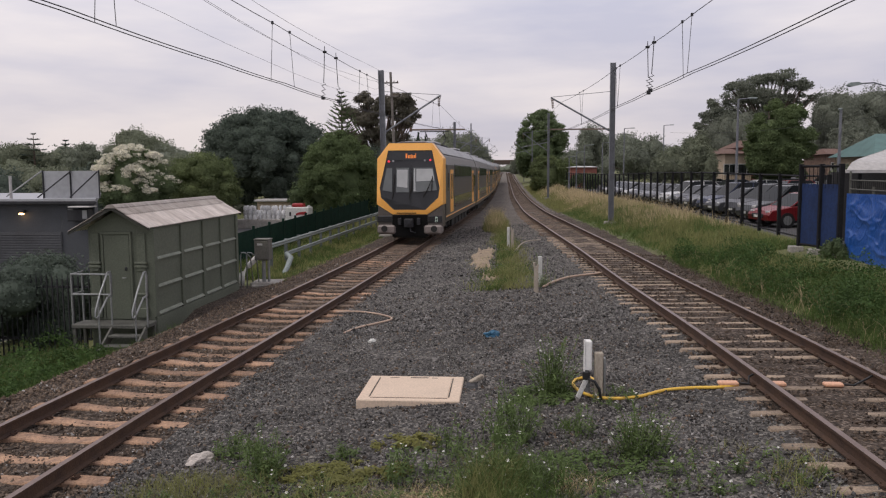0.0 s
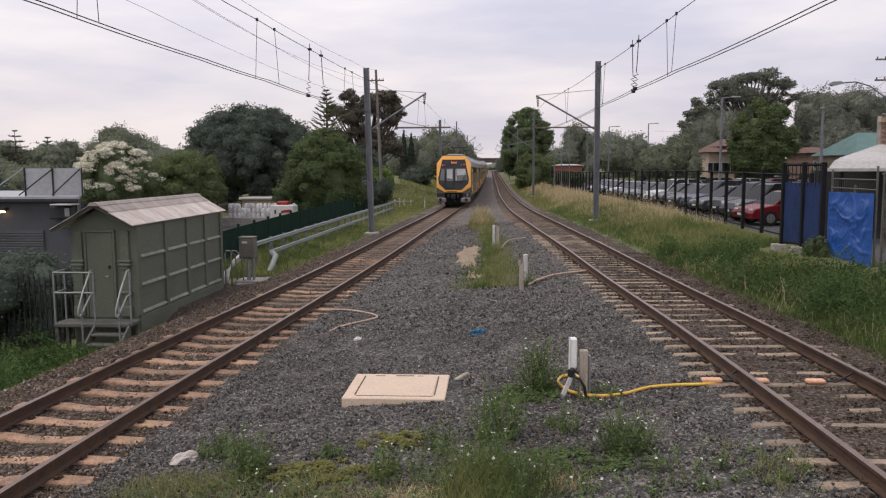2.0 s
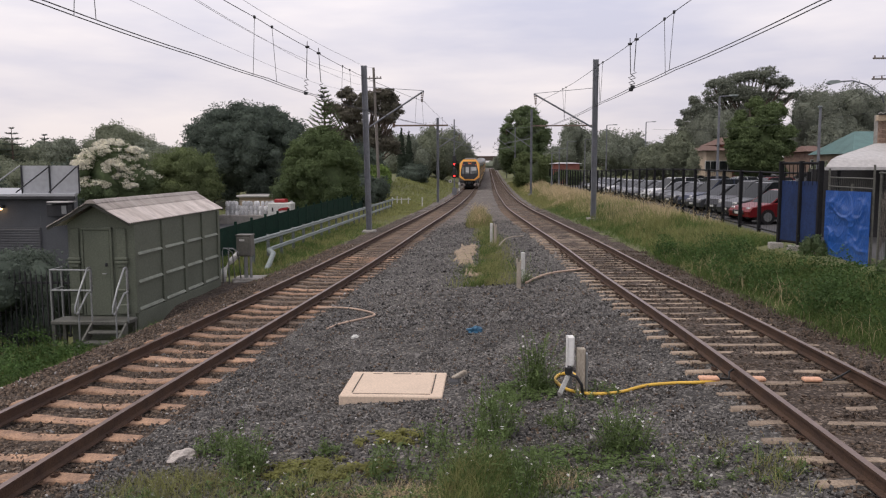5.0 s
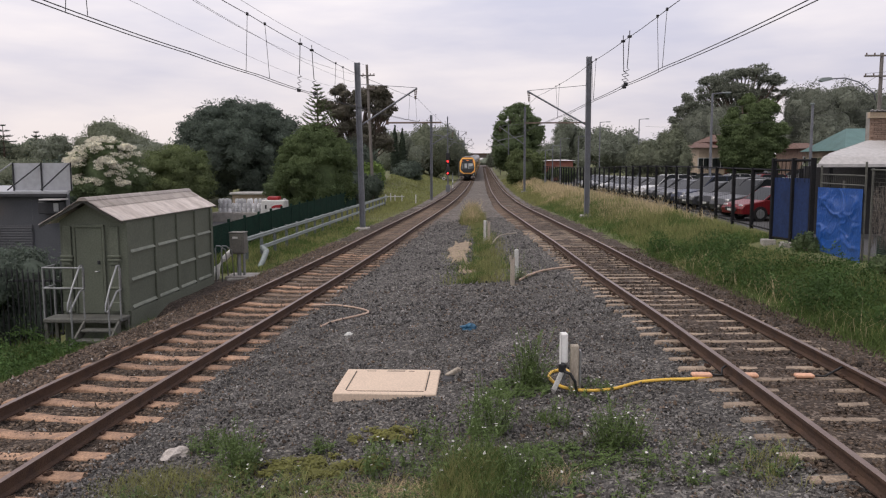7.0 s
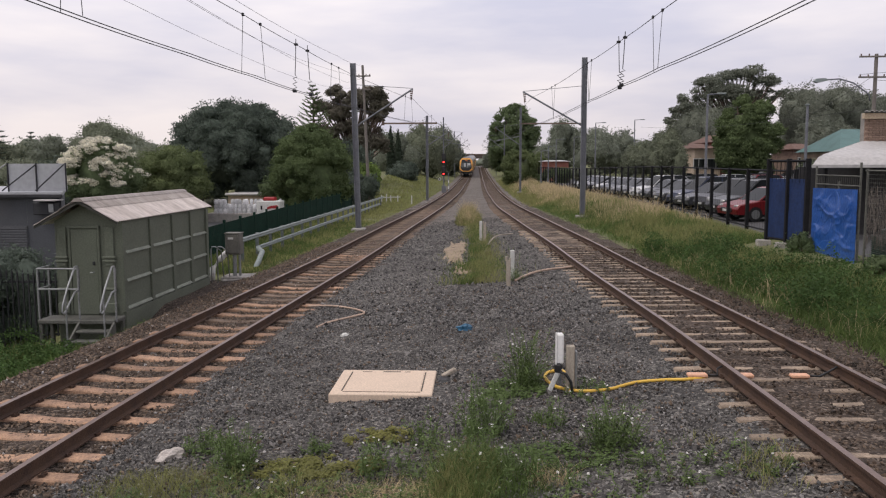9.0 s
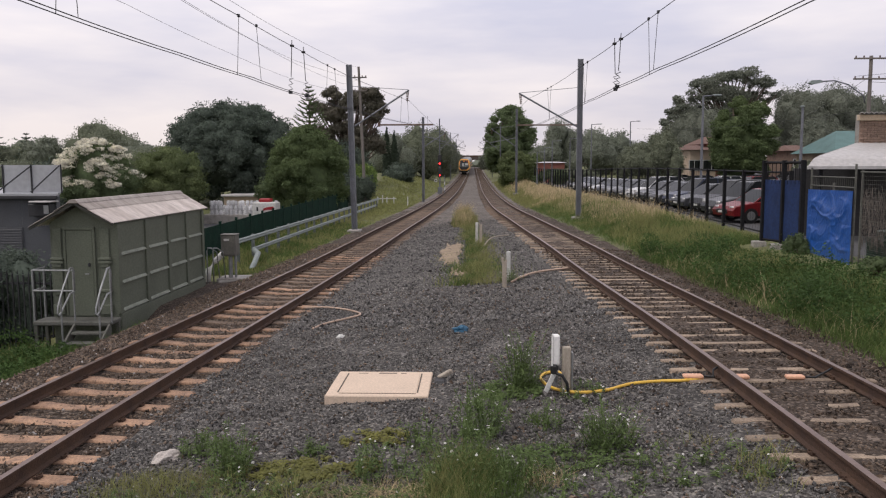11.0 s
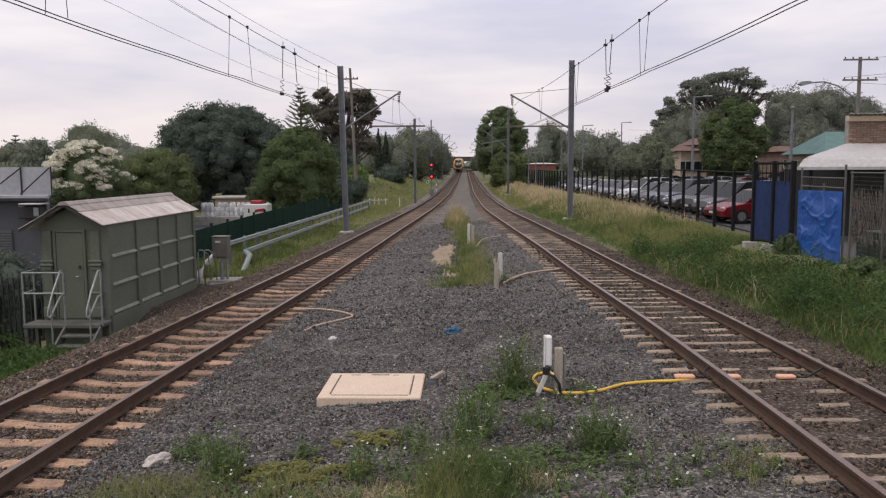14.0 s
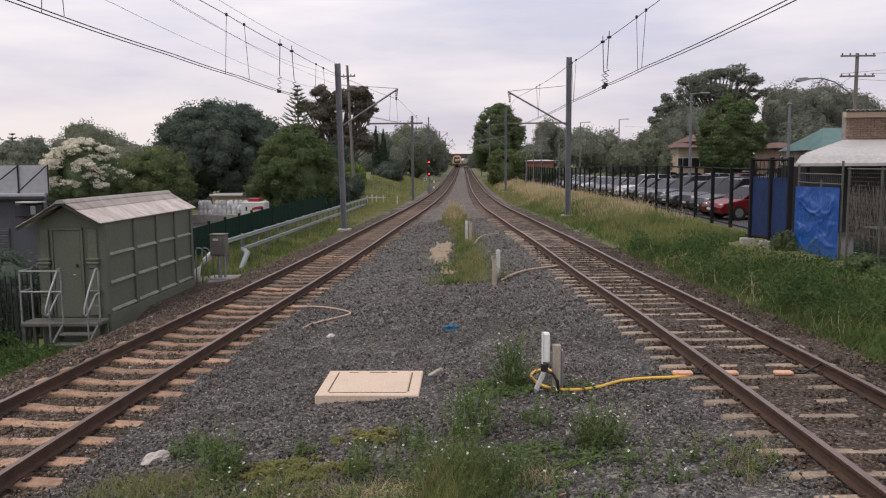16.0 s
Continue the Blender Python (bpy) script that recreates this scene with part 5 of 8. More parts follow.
def house(x, y, w, d, zb, h, roof_h, wall_mat, roof_mat, label, windows=3, storeys=1):
    root = thing("house", label, "house", group="houses beyond the car park")
    part("wall", Shape().box((x - w / 2, y, zb - 0.5), (x + w / 2, y + d, zb + h), 0.0), wall_mat, root)
    e = 0.5
    s = Shape().add([(x - w / 2 - e, y - e, zb + h), (x + w / 2 + e, y - e, zb + h), (x + w / 2 + e, y + d + e, zb + h), (x - w / 2 - e, y + d + e, zb + h), (x - w / 2 + w * 0.22, y + d / 2, zb + h + roof_h), (x + w / 2 - w * 0.22, y + d / 2, zb + h + roof_h)],
                    [(0, 1, 5, 4), (1, 2, 5), (2, 3, 4, 5), (3, 0, 4), (0, 3, 2, 1)])
    part("roof", s, roof_mat, root)
    for st in range(storeys):
        for k in range(windows):
            wx = x - w / 2 + w * (k + 0.5) / windows
            wz = zb + 0.9 + st * 2.7
            fr = part("window", Shape().box((wx - 0.6, y - 0.06, wz), (wx + 0.6, y + 0.02, wz + 1.2), 0.02), WHITE_PAINT, root)
            part("pane", Shape().box((wx - 0.52, y - 0.075, wz + 0.08), (wx - 0.03, y - 0.05, wz + 1.12)), TRAIN_GLASS, fr)
            part("pane", Shape().box((wx + 0.03, y - 0.075, wz + 0.08), (wx + 0.52, y - 0.05, wz + 1.12)), TRAIN_GLASS, fr)
    return root


house(25.4, 90, 2.8, 8, 1.5, 3.2, 0.6, CREAM, TILE, "cream two-storey house with terracotta roof behind trees", 3, 1)
house(28.0, 92, 3.2, 8, 1.8, 3.6, 0.9, BRICK_RED, TILE, "red brick house with terracotta roof behind trees", 2, 1)
house(37.2, 92, 2.6, 8, 1.6, 3.0, 0.7, BRICK, TILE, "brown brick house with tiled gable", 2, 1)
house(40.0, 80, 9.0, 10, 1.0, 3.2, 2.3, CREAM, TEAL, "low house under a broad teal metal roof", 3, 1)
house(12.2, 125, 4.0, 4, 0.9, 2.5, 0.2, BRICK_PINK, WHITE_SHEET, "small red brick building with flat white roof", 0, 1)
house(-20.0, 175, 7, 8, 2.0, 2.6, 1.4, CREAM, TILE, "cream cottage with terracotta roof on the bank", 2, 1)


# ---- between the tracks: pit lid, cable posts, hoses and litter ----
CREAM_PIT = mat("cream_concrete_lid", (0.66, 0.52, 0.4), 0.8, 0, 0.16, 2.0, 40, 0.15, other=(0.5, 0.4, 0.31))
GAP = mat("dirty_gap", (0.09, 0.075, 0.06), 0.95, 0, 0.2, 5, 40, 0.1)
TIMBER = mat("bleached_timber_stake", (0.42, 0.37, 0.3), 0.9, 0, 0.35, 6, 40, 0.3, other=(0.24, 0.2, 0.16), stretch=(3, 3, 0.5))
HOSE_YELLOW = mat("yellow_cable_hose", (0.75, 0.47, 0.07), 0.5, 0, 0.15, 4, 40, 0.05, other=(0.55, 0.33, 0.06))
HOSE_TAN = mat("faded_tan_hose", (0.52, 0.38, 0.29), 0.65, 0, 0.25, 4, 40, 0.05)
RUBBER = mat("black_rubber", (0.015, 0.015, 0.016), 0.5, 0, 0.2, 4, 40, 0.05)
BLUE_PLASTIC = mat("blue_plastic_litter", (0.02, 0.11, 0.2), 0.5, 0, 0.3, 12, 60, 0.4)
BAG = mat("dirty_pale_rag", (0.5, 0.45, 0.41), 0.85, 0, 0.3, 8, 40, 0.3)


def gz(x, y):
    return float(ground_z(x, y))


def pit_lid():
    root = thing("cable_pit", "cream concrete cable pit with a recessed lid set in ballast", "cable pit")
    x0, x1, y0, y1, z = -1.96, -0.58, 10.32, 11.58, 0.065
    part("surround", Shape().box((x0, y0, z - 0.4), (x1, y1, z), 0.012), CREAM_PIT, root)
    lid = part("lid", Shape().box((x0 + 0.17, y0 + 0.13, z - 0.05), (x1 - 0.17, y1 - 0.13, z + 0.006), 0.008), CREAM_PIT, root)
    for a, b, c, d in ((x0 + 0.145, y0 + 0.16, x0 + 0.162, y1 - 0.12), (x1 - 0.162, y0 + 0.16, x1 - 0.145, y1 - 0.12), (x0 + 0.6, y1 - 0.12, x0 + 0.86, y1 - 0.085)):
        part("gap", Shape().box((a, b, z - 0.02), (c, d, z + 0.004)), GAP, root)
    for a, b, c, d in ((x0 + 0.17, y0 + 0.105, x1 - 0.17, y0 + 0.118), (x0 + 0.3, y1 - 0.118, x0 + 0.44, y1 - 0.1), (x1 - 0.46, y1 - 0.118, x1 - 0.38, y1 - 0.1)):
        part("gap", Shape().box((a, b, z - 0.02), (c, d, z + 0.004)), GAP, root)
    side = thing("cable_block", "black rubber cable block with a small broken timber on it", "cable block")
    part("block", Shape().box((-0.54, 10.95, -0.2), (-0.36, 11.25, 0.09), 0.04), RUBBER, side)
    part("timber", Shape().box((-0.12, -0.035, 0.0), (0.12, 0.035, 0.06), 0.012), TIMBER, side, at=pose(-0.38, 11.25, 0.09, 0, -18, 35))


pit_lid()


def hose(name, label, pts, r, material, category="hose"):
    """A hose laid along the ground, smoothed between its bends."""
    p = [Vector(q) for q in pts]
    fine = []
    for i in range(len(p) - 1):
        a, b, c, d = p[max(i - 1, 0)], p[i], p[i + 1], p[min(i + 2, len(p) - 1)]
        for k in range(6):
            t = k / 6
            fine.append(0.5 * ((2 * b) + (c - a) * t + (2 * a - 5 * b + 4 * c - d) * t * t + (3 * b - a - 3 * c + d) * t ** 3))
    fine.append(p[-1])
    return solid(name, Shape().tube(fine, r, 8), material, label, category, smooth=True)




def cable_post():
    root = thing("cable_post", "bleached timber post with a white upright box and black cable", "cable post")
    x, y = 1.22, 10.25
    z = gz(x, y)
    part("timber_post", Shape().box((x - 0.055, y - 0.05, z - 0.2), (x + 0.055, y + 0.05, 0.76), 0.012), TIMBER, root)
    part("steel_channel", Shape().box((x + 0.06, y - 0.05, z - 0.2), (x + 0.085, y + 0.05, 0.69), 0.004), GALV, root)
    box = part("white_box", Shape().box((x - 0.19, y - 0.06, 0.52), (x - 0.09, y + 0.05, 0.92), 0.02), BRIGHT_WHITE, root)
    part("box_edge", Shape().box((x - 0.2, y - 0.075, 0.52), (x - 0.18, y - 0.055, 0.94), 0.004), BRIGHT_WHITE, box)
    part("stay", Shape().box((-0.03, -0.02, 0.0), (0.03, 0.02, 0.36), 0.006), WHITE_PAINT, root, at=pose(x - 0.28, y - 0.05, z, 0, 24, 0))
    part("stem", Shape().box((x - 0.16, y - 0.02, 0.25), (x - 0.11, y + 0.02, 0.52), 0.008), GALV, root)
    part("junction", Shape().box((x - 0.21, y - 0.09, 0.4), (x - 0.11, y - 0.02, 0.54), 0.03), RUBBER, root)
    pts = [(x - 0.14, y - 0.08, 0.43), (x - 0.06, y - 0.1, 0.4), (x + 0.0, y - 0.1, 0.3), (x + 0.03, y - 0.09, 0.1), (x + 0.03, y - 0.08, z - 0.05)]
    part("black_cable", Shape().tube(pts, 0.02, 8), RUBBER, root, smooth=True)


cable_post()
Y_HOSE = [(3.05, 10.5), (2.78, 10.46), (2.5, 10.52), (2.1, 10.44), (1.69, 10.16), (1.32, 10.15), (1.06, 10.4), (0.95, 10.85), (1.02, 11.15), (1.22, 11.2), (1.26, 10.8)]
hose("yellow_hose", "yellow cable hose looped round a post and running to the rail", [(x, y, gz(x, y) + 0.035) for x, y in Y_HOSE], 0.022, HOSE_YELLOW)
hose("tan_hose", "faded tan hose bent across the ballast", [(-3.84, 17.95, gz(-3.84, 17.95) + 0.03), (-3.32, 17.9, gz(-3.32, 17.9) + 0.04), (-2.72, 17.4, gz(-2.72, 17.4) + 0.04), (-2.39, 16.83, gz(-2.4, 16.83) + 0.04), (-2.57, 16.44, gz(-2.57, 16.44) + 0.04), (-2.96, 15.94, gz(-2.96, 15.94) + 0.04), (-3.15, 15.48, gz(-3.15, 15.5) + 0.03)], 0.022, HOSE_TAN)
hose("tan_hose", "faded tan hose from a stake to the rail", [(1.0, 20.3, gz(1, 20.3) + 0.04), (1.3, 21.0, gz(1.3, 21) + 0.06), (1.8, 21.7, gz(1.8, 21.7) + 0.08), (2.7, 22.3, gz(2.7, 22.3) + 0.05)], 0.03, HOSE_TAN)
hose("pale_hose", "pale cable bent from a stake over ballast", [(0.45, 30.3, gz(0.4, 30) + 0.05), (0.8, 31.8, gz(0.8, 31.8) + 0.2), (1.5, 33.0, gz(1.5, 33) + 0.15)], 0.025, TIMBER)
for k, (x, y, h, label) in enumerate(((0.79, 19.6, 0.66, "split bleached timber stake among weeds"), (0.95, 21.0, 0.75, "short white painted post behind a timber stake"), (0.33, 31.4, 0.75, "forked bleached timber stake in grass"), (0.18, 31.6, 0.85, "white capped marker post in grass"))):
    z = gz(x, y)
    s = Shape().box((x - 0.055, y - 0.05, z - 0.2), (x + 0.055, y + 0.05, z + h), 0.015)
    if k in (0, 2):
        s.box((x - 0.075, y - 0.05, z + h - 0.02), (x - 0.02, y + 0.04, z + h + 0.09), 0.01).box((x + 0.02, y - 0.04, z + h - 0.02), (x + 0.06, y + 0.04, z + h + 0.05), 0.01)
    solid("stake", s, TIMBER if k in (0, 2) else WHITE_PAINT, label, "stake")
PLATE = mat("sunlit_copper_plate", (0.75, 0.42, 0.27), 0.5, 0, 0.2, 6, 40, 0.1, other=(0.6, 0.32, 0.2))
for k, (dx, w) in enumerate(((-1.13, 0.13), (-0.5, 0.1), (0.2, 0.12))):
    y = 10.52
    x = float(right_x(y)) + dx
    z = float(right_z(y)) - 0.165
    root = thing("bond_plate", "pale orange cable connector fixed on a sleeper", "connector", group="cable connectors at the rails")
    part("plate", Shape().box((x - w, y - 0.06, z), (x + w, y + 0.06, z + 0.05), 0.015), PLATE, root)
    if k != 1:
        side = -0.7525 if k == 0 else 0.7525
        rx_ = float(right_x(y)) + side
        part("bond_cable", Shape().tube([(x + w, y, z + 0.03), (x + w + 0.12, y - 0.05, z + 0.03), (rx_ - 0.1, y + 0.05, z + 0.1), (rx_ - 0.03, y + 0.08, z + 0.13)], 0.014, 6), RUBBER, root, smooth=True)


def crumpled(name, label, x, y, sx, sy, sz, material, seed, category="litter"):
    rnd = random.Random(seed)
    bm = bmesh.new()
    bmesh.ops.create_icosphere(bm, subdivisions=3, radius=1.0)
    for v in bm.verts:
        n = noise.noise(v.co * 1.6 + Vector((seed, 0, 0))) + 0.5 * noise.noise(v.co * 4 + Vector((0, seed, 0)))
        v.co = Vector((v.co.x * sx, v.co.y * sy, max(v.co.z, -0.3) * sz)) * (1 + 0.45 * n)
    me = bpy.data.meshes.new(name)
    bm.to_mesh(me)
    bm.free()
    me.materials.append(material)
    return solid(name, me, None, label, category, at=pose(x, y, gz(x, y) + sz * 0.3, 0, 0, rnd.uniform(0, 90)))


crumpled("plastic_litter", "scrap of crumpled blue plastic on the ballast", -0.21, 14.6, 0.16, 0.1, 0.08, BLUE_PLASTIC, 3)
crumpled("rag", "dirty pale rag lying in weeds", -3.37, 8.46, 0.17, 0.1, 0.07, BAG, 5)
crumpled("paper_litter", "scrap of white paper on the ballast", -2.45, 14.6, 0.1, 0.07, 0.05, WHITE_PAINT, 6)

# ---- signal and marker stakes up the line ----
SIGNAL_RED = mat("red_signal_light", (1.0, 0.02, 0.02), 0.3, vary=0.02, bump=0, emit=6.0)


def signal():
    root = thing("railway_signal", "black railway signal showing two red lights", "signal")
    x, y = -4.05, 100.0
    z = gz(x, y)
    part("post", Shape().tube([(x, y + 0.2, z - 0.2), (x, y + 0.2, 4.0)], 0.09, 8), STEEL, root)
    for za, zb, zl in ((3.0, 4.35, (3.3,)), (1.6, 2.75, (1.85,))):
        head = part("signal_head", Shape().box((x - 0.24, y - 0.05, za), (x + 0.24, y + 0.12, zb), 0.05), RUBBER, root)
        for zz in zl:
            part("red_lamp", Shape().tube([(x, y - 0.1, zz), (x, y - 0.02, zz)], 0.09, 14), SIGNAL_RED, head)
            part("hood", Shape().tube([(x, y - 0.3, zz + 0.17), (x, y - 0.05, zz + 0.17)], 0.04, 8), RUBBER, head)
    part("equipment_case", Shape().box((x - 0.25, y - 0.15, z), (x + 0.3, y + 0.1, z + 0.9), 0.03), STEEL, root)
    disc = part("marker_disc", Shape().tube([(x - 0.5, y - 0.1, 1.2), (x - 0.5, y - 0.05, 1.2)], 0.2, 14), WHITE_PAINT, root)
    part("disc_eye", Shape().tube([(x - 0.5, y - 0.13, 1.2), (x - 0.5, y - 0.09, 1.2)], 0.1, 12), RUBBER, disc)
    part("side_post", Shape().box((x - 0.05 + 0.6, y - 0.1, z), (x + 0.05 + 0.6, y + 0.1, z + 2.4), 0.02), STEEL, root)
    for zz in (0.5, 1.2):
        part("white_band", Shape().box((x + 0.53, y - 0.12, z + zz), (x + 0.67, y + 0.12, z + zz + 0.35), 0.01), WHITE_PAINT, root)


signal()
for x, y, h in ((-8.75, 74, 0.75), (-8.35, 74.5, 0.85), (-8.0, 75, 0.7), (-5.8, 72, 0.85), (-7.4, 75.5, 0.7)):
    solid("marker_stake", Shape().box((x - 0.05, y - 0.04, gz(x, y) - 0.2), (x + 0.05, y + 0.04, gz(x, y) + h), 0.01), WHITE_PAINT, "short white marker stake in the grass", "stake", group="white marker stakes")
part_rail = thing("low_rail", "low white rail between marker stakes", "rail")
part("bar", Shape().tube([(-8.9, 74, gz(-8.9, 74) + 0.55), (-7.2, 75.7, gz(-7.2, 75.7) + 0.55)], 0.04, 6), WHITE_PAINT, part_rail)


def bridge():
    root = thing("road_bridge", "distant brown road bridge over the railway", "bridge")
    y = 395
    part("deck", Shape().box((-14, y, 5.6), (16, y + 7, 7.1), 0.05), mat("brown_bridge_beam", (0.09, 0.07, 0.06), 0.9), root)
    part("parapet", Shape().box((-14, y + 0.1, 7.1), (16, y + 0.3, 7.8), 0.03), RUST, root)
    for x in (-7.5, 6.8):
        part("pier", Shape().box((x - 1.2, y + 0.5, 0.5), (x + 1.2, y + 6.5, 5.6), 0.05), CONCRETE, root)


bridge()

# ---- yard beyond the green fence ----
DARK_RENDER = mat("dark_grey_render", (0.075, 0.08, 0.088), 0.85, 0, 0.18, 0.8, 20, 0.1)
ROLLER = mat("grey_roller_door", (0.085, 0.088, 0.095), 0.7, 0.1, 0.2, 1, 20, 0.05)
SCREEN = mat("dull_zinc_screen", (0.4, 0.41, 0.43), 0.45, 0.4, 0.12, 0.5, 5, 0.02, other=(0.22, 0.22, 0.23))
WARM = mat("warm_lamp_glass", (1.0, 0.6, 0.28), 0.4, vary=0.02, bump=0, emit=8.0)


def workshop():
    root = thing("workshop", "dark grey rendered workshop with roller door and rooftop screen", "building")
    x1, y0 = -16.45, 32.0
    part("wall", Shape().prism([(-34, y0), (-17.905, y0), (-23.1, y0 + 9), (-34, y0 + 9)], -2.0, 1.86, 2), DARK_RENDER, root)
    part("corner_wall", Shape().prism([(-17.9, y0), (x1, y0), (-21.0, y0 + 9), (-23.0, y0 + 9)], -2.0, 1.86, 2), DARK_RENDER, root)
    door = part("roller_door", Shape().box((-21.8, y0 - 0.06, -1.8), (-17.9, y0 - 0.004, 0.62), 0.0), ROLLER, root)
    for k in range(22):
        part("slat", Shape().box((-21.8, y0 - 0.085, -1.75 + k * 0.106), (-17.92, y0 - 0.05, -1.68 + k * 0.106), 0.012), ROLLER, door)
    part("roof", Shape().prism([(-34.2, y0 - 0.25), (x1 + 0.2, y0 - 0.25), (-20.9, y0 + 9.2), (-34.2, y0 + 9.2)], 1.86, 2.0, 2), SCREEN, root)
    part("gutter", Shape().box((-34.2, y0 - 0.33, 1.78), (x1 + 0.2, y0 - 0.25, 1.92), 0.02), DARK_STEEL, root)
    scr = part("rooftop_screen", Shape().box((-18.95, y0 + 0.6, 2.02), (-16.5, y0 + 0.64, 3.15), 0.0), SCREEN, root)
    for x in (-18.95, -17.75, -16.5):
        part("screen_post", Shape().tube([(x, y0 + 0.57, 2.0), (x, y0 + 0.57, 3.18)], 0.03, 6), DARK_STEEL, scr)
    for a, b in (((-18.95, 3.15), (-20.3, 2.1)), ((-17.7, 3.12), (-18.95, 2.05)), ((-16.52, 3.12), (-17.55, 2.05))):
        part("brace", Shape().tube([(a[0], y0 + 0.5, a[1]), (b[0], y0 + 0.1, b[1])], 0.03, 6), DARK_STEEL if a[0] > -18.9 else GALV, scr)
    part("vent_pipe", Shape().tube([(-20.35, y0 + 0.5, 2.0), (-20.35, y0 + 0.5, 2.95)], 0.06, 8), WHITE_SHEET, root)
    lamp = part("wall_lamp", Shape().box((-19.62, y0 - 0.28, 1.42), (-19.36, y0, 1.56), 0.03), DARK_STEEL, root)
    part("lamp_glass", Shape().tube([(-19.5, y0 - 0.2, 1.36), (-19.5, y0 - 0.2, 1.43)], 0.1, 10), WARM, lamp)
    ac = part("air_conditioner", Shape().box((-17.4, y0 - 0.45, 1.1), (-16.5, y0 - 0.02, 1.6), 0.03), DARK_STEEL, root)
    part("canopy", Shape().box((-17.2, y0 - 0.75, 1.66), (-16.35, y0, 1.72), 0.015), WHITE_SHEET, ac)
    root.matrix_basis = Matrix.Translation((-0.42, 0.0, 0.0))
    part("grille", Shape().box((-16.75, y0 - 0.47, 1.2), (-16.55, y0 - 0.44, 1.55), 0.01), GALV, ac)


workshop()


def drum_stack():
    """Rows of pale gas bottles and drums on the yard."""
    me = Shape().tube([(0, 0, 0), (0, 0, 0.29)], 0.15, 10).tube([(0, 0, 0.3), (0, 0, 0.36)], 0.1, 8).mesh("drum", WHITE_DRUM)
    rnd = random.Random(4)
    for r in range(2):
        for k in range(14):
            x, y = -20.5 + k * 0.38 + rnd.uniform(-0.04, 0.04), 62.5 + r * 0.6
            for lv in range(3 if rnd.random() < 0.6 else 2):
                ob = tagged(new("drum", me), "small pale steel drum stacked on a pallet", "drum", "stacked drums in the yard")
                ob.matrix_basis = pose(x, y, -0.72 + lv * 0.36)
    s = Shape().box((-21.2, 62.0, -1.5), (-14.9, 64.5, -0.72), 0.04)
    solid("loading_platform", s, CONCRETE, "low concrete loading platform in the yard", "platform")


WHITE_DRUM = mat("dull_white_drum", (0.8, 0.8, 0.8), 0.6, 0.1, 0.3, 3, 20, 0.1, other=(0.3, 0.3, 0.32), per_object=0.35)
drum_stack()
RED_PAINT = mat("red_vehicle_paint", (0.3, 0.016, 0.02), 0.35, 0, 0.15, 1, 20, 0.02)


def van():
    root = thing("delivery_truck", "small white box truck with a red oval mark", "truck")
    part("box", Shape().box((-16.55, 59.8, -0.68), (-14.75, 61.2, 0.34), 0.06), WHITE_PAINT, root)
    part("red_cab", Shape().box((-16.2, 60.4, 0.3), (-15.3, 61.2, 0.62), 0.08), RED_PAINT, root)
    part("red_mark", Shape().prism([(-15.75, -0.28), (-15.7, -0.1), (-15.45, -0.02), (-14.98, 0.04), (-14.85, -0.1), (-15.0, -0.22), (-15.4, -0.2)], 59.775, 59.8), RED_PAINT, root)
    part("dark_mark", Shape().box((-16.22, 59.77, -0.3), (-16.1, 59.8, 0.0), 0.0), RUBBER, root)
    for x in (-16.4, -15.0):
        for y in (60.2, 60.9):
            part("wheel", Shape().tube([(x - 0.12, y, -1.0), (x + 0.12, y, -1.0)], 0.33, 14), RUBBER, root)


van()
shed = thing("yard_shed", "low shed with a white metal roof in the yard", "shed")
part("wall", Shape().box((-22.5, 72, -1.4), (-19.3, 76, 0.3), 0.02), CREAM, shed)
part("roof", Shape().box((-22.7, 71.7, 0.3), (-19.1, 76.3, 0.5), 0.05), WHITE_SHEET, shed)
house(-30.0, 62, 6.5, 8, -1.2, 2.2, 1.2, CREAM, WHITE_SHEET, "pale house with grey roof behind the blossoming tree", 2, 1)


# ---- parked cars ----
CAR_PAINTS = [mat("car_paint_" + n, c, 0.32, 0.0, 0.06, 0.5, 40, 0.0, spec=0.45) for n, c in
              (("white", (0.55, 0.55, 0.55)), ("silver", (0.26, 0.265, 0.27)), ("black", (0.015, 0.015, 0.018)), ("charcoal", (0.05, 0.052, 0.056)), ("navy", (0.02, 0.028, 0.06)), ("red", (0.17, 0.01, 0.014)))]
CAR_GLASS = mat("tinted_car_glass", (0.016, 0.019, 0.021), 0.14, 0, 0.1, 1, 20, 0.0, spec=0.1)
HEADLAMP = mat("clear_headlamp", (0.5, 0.5, 0.5), 0.15, 0.3, 0.1, 6, 40, 0.0)


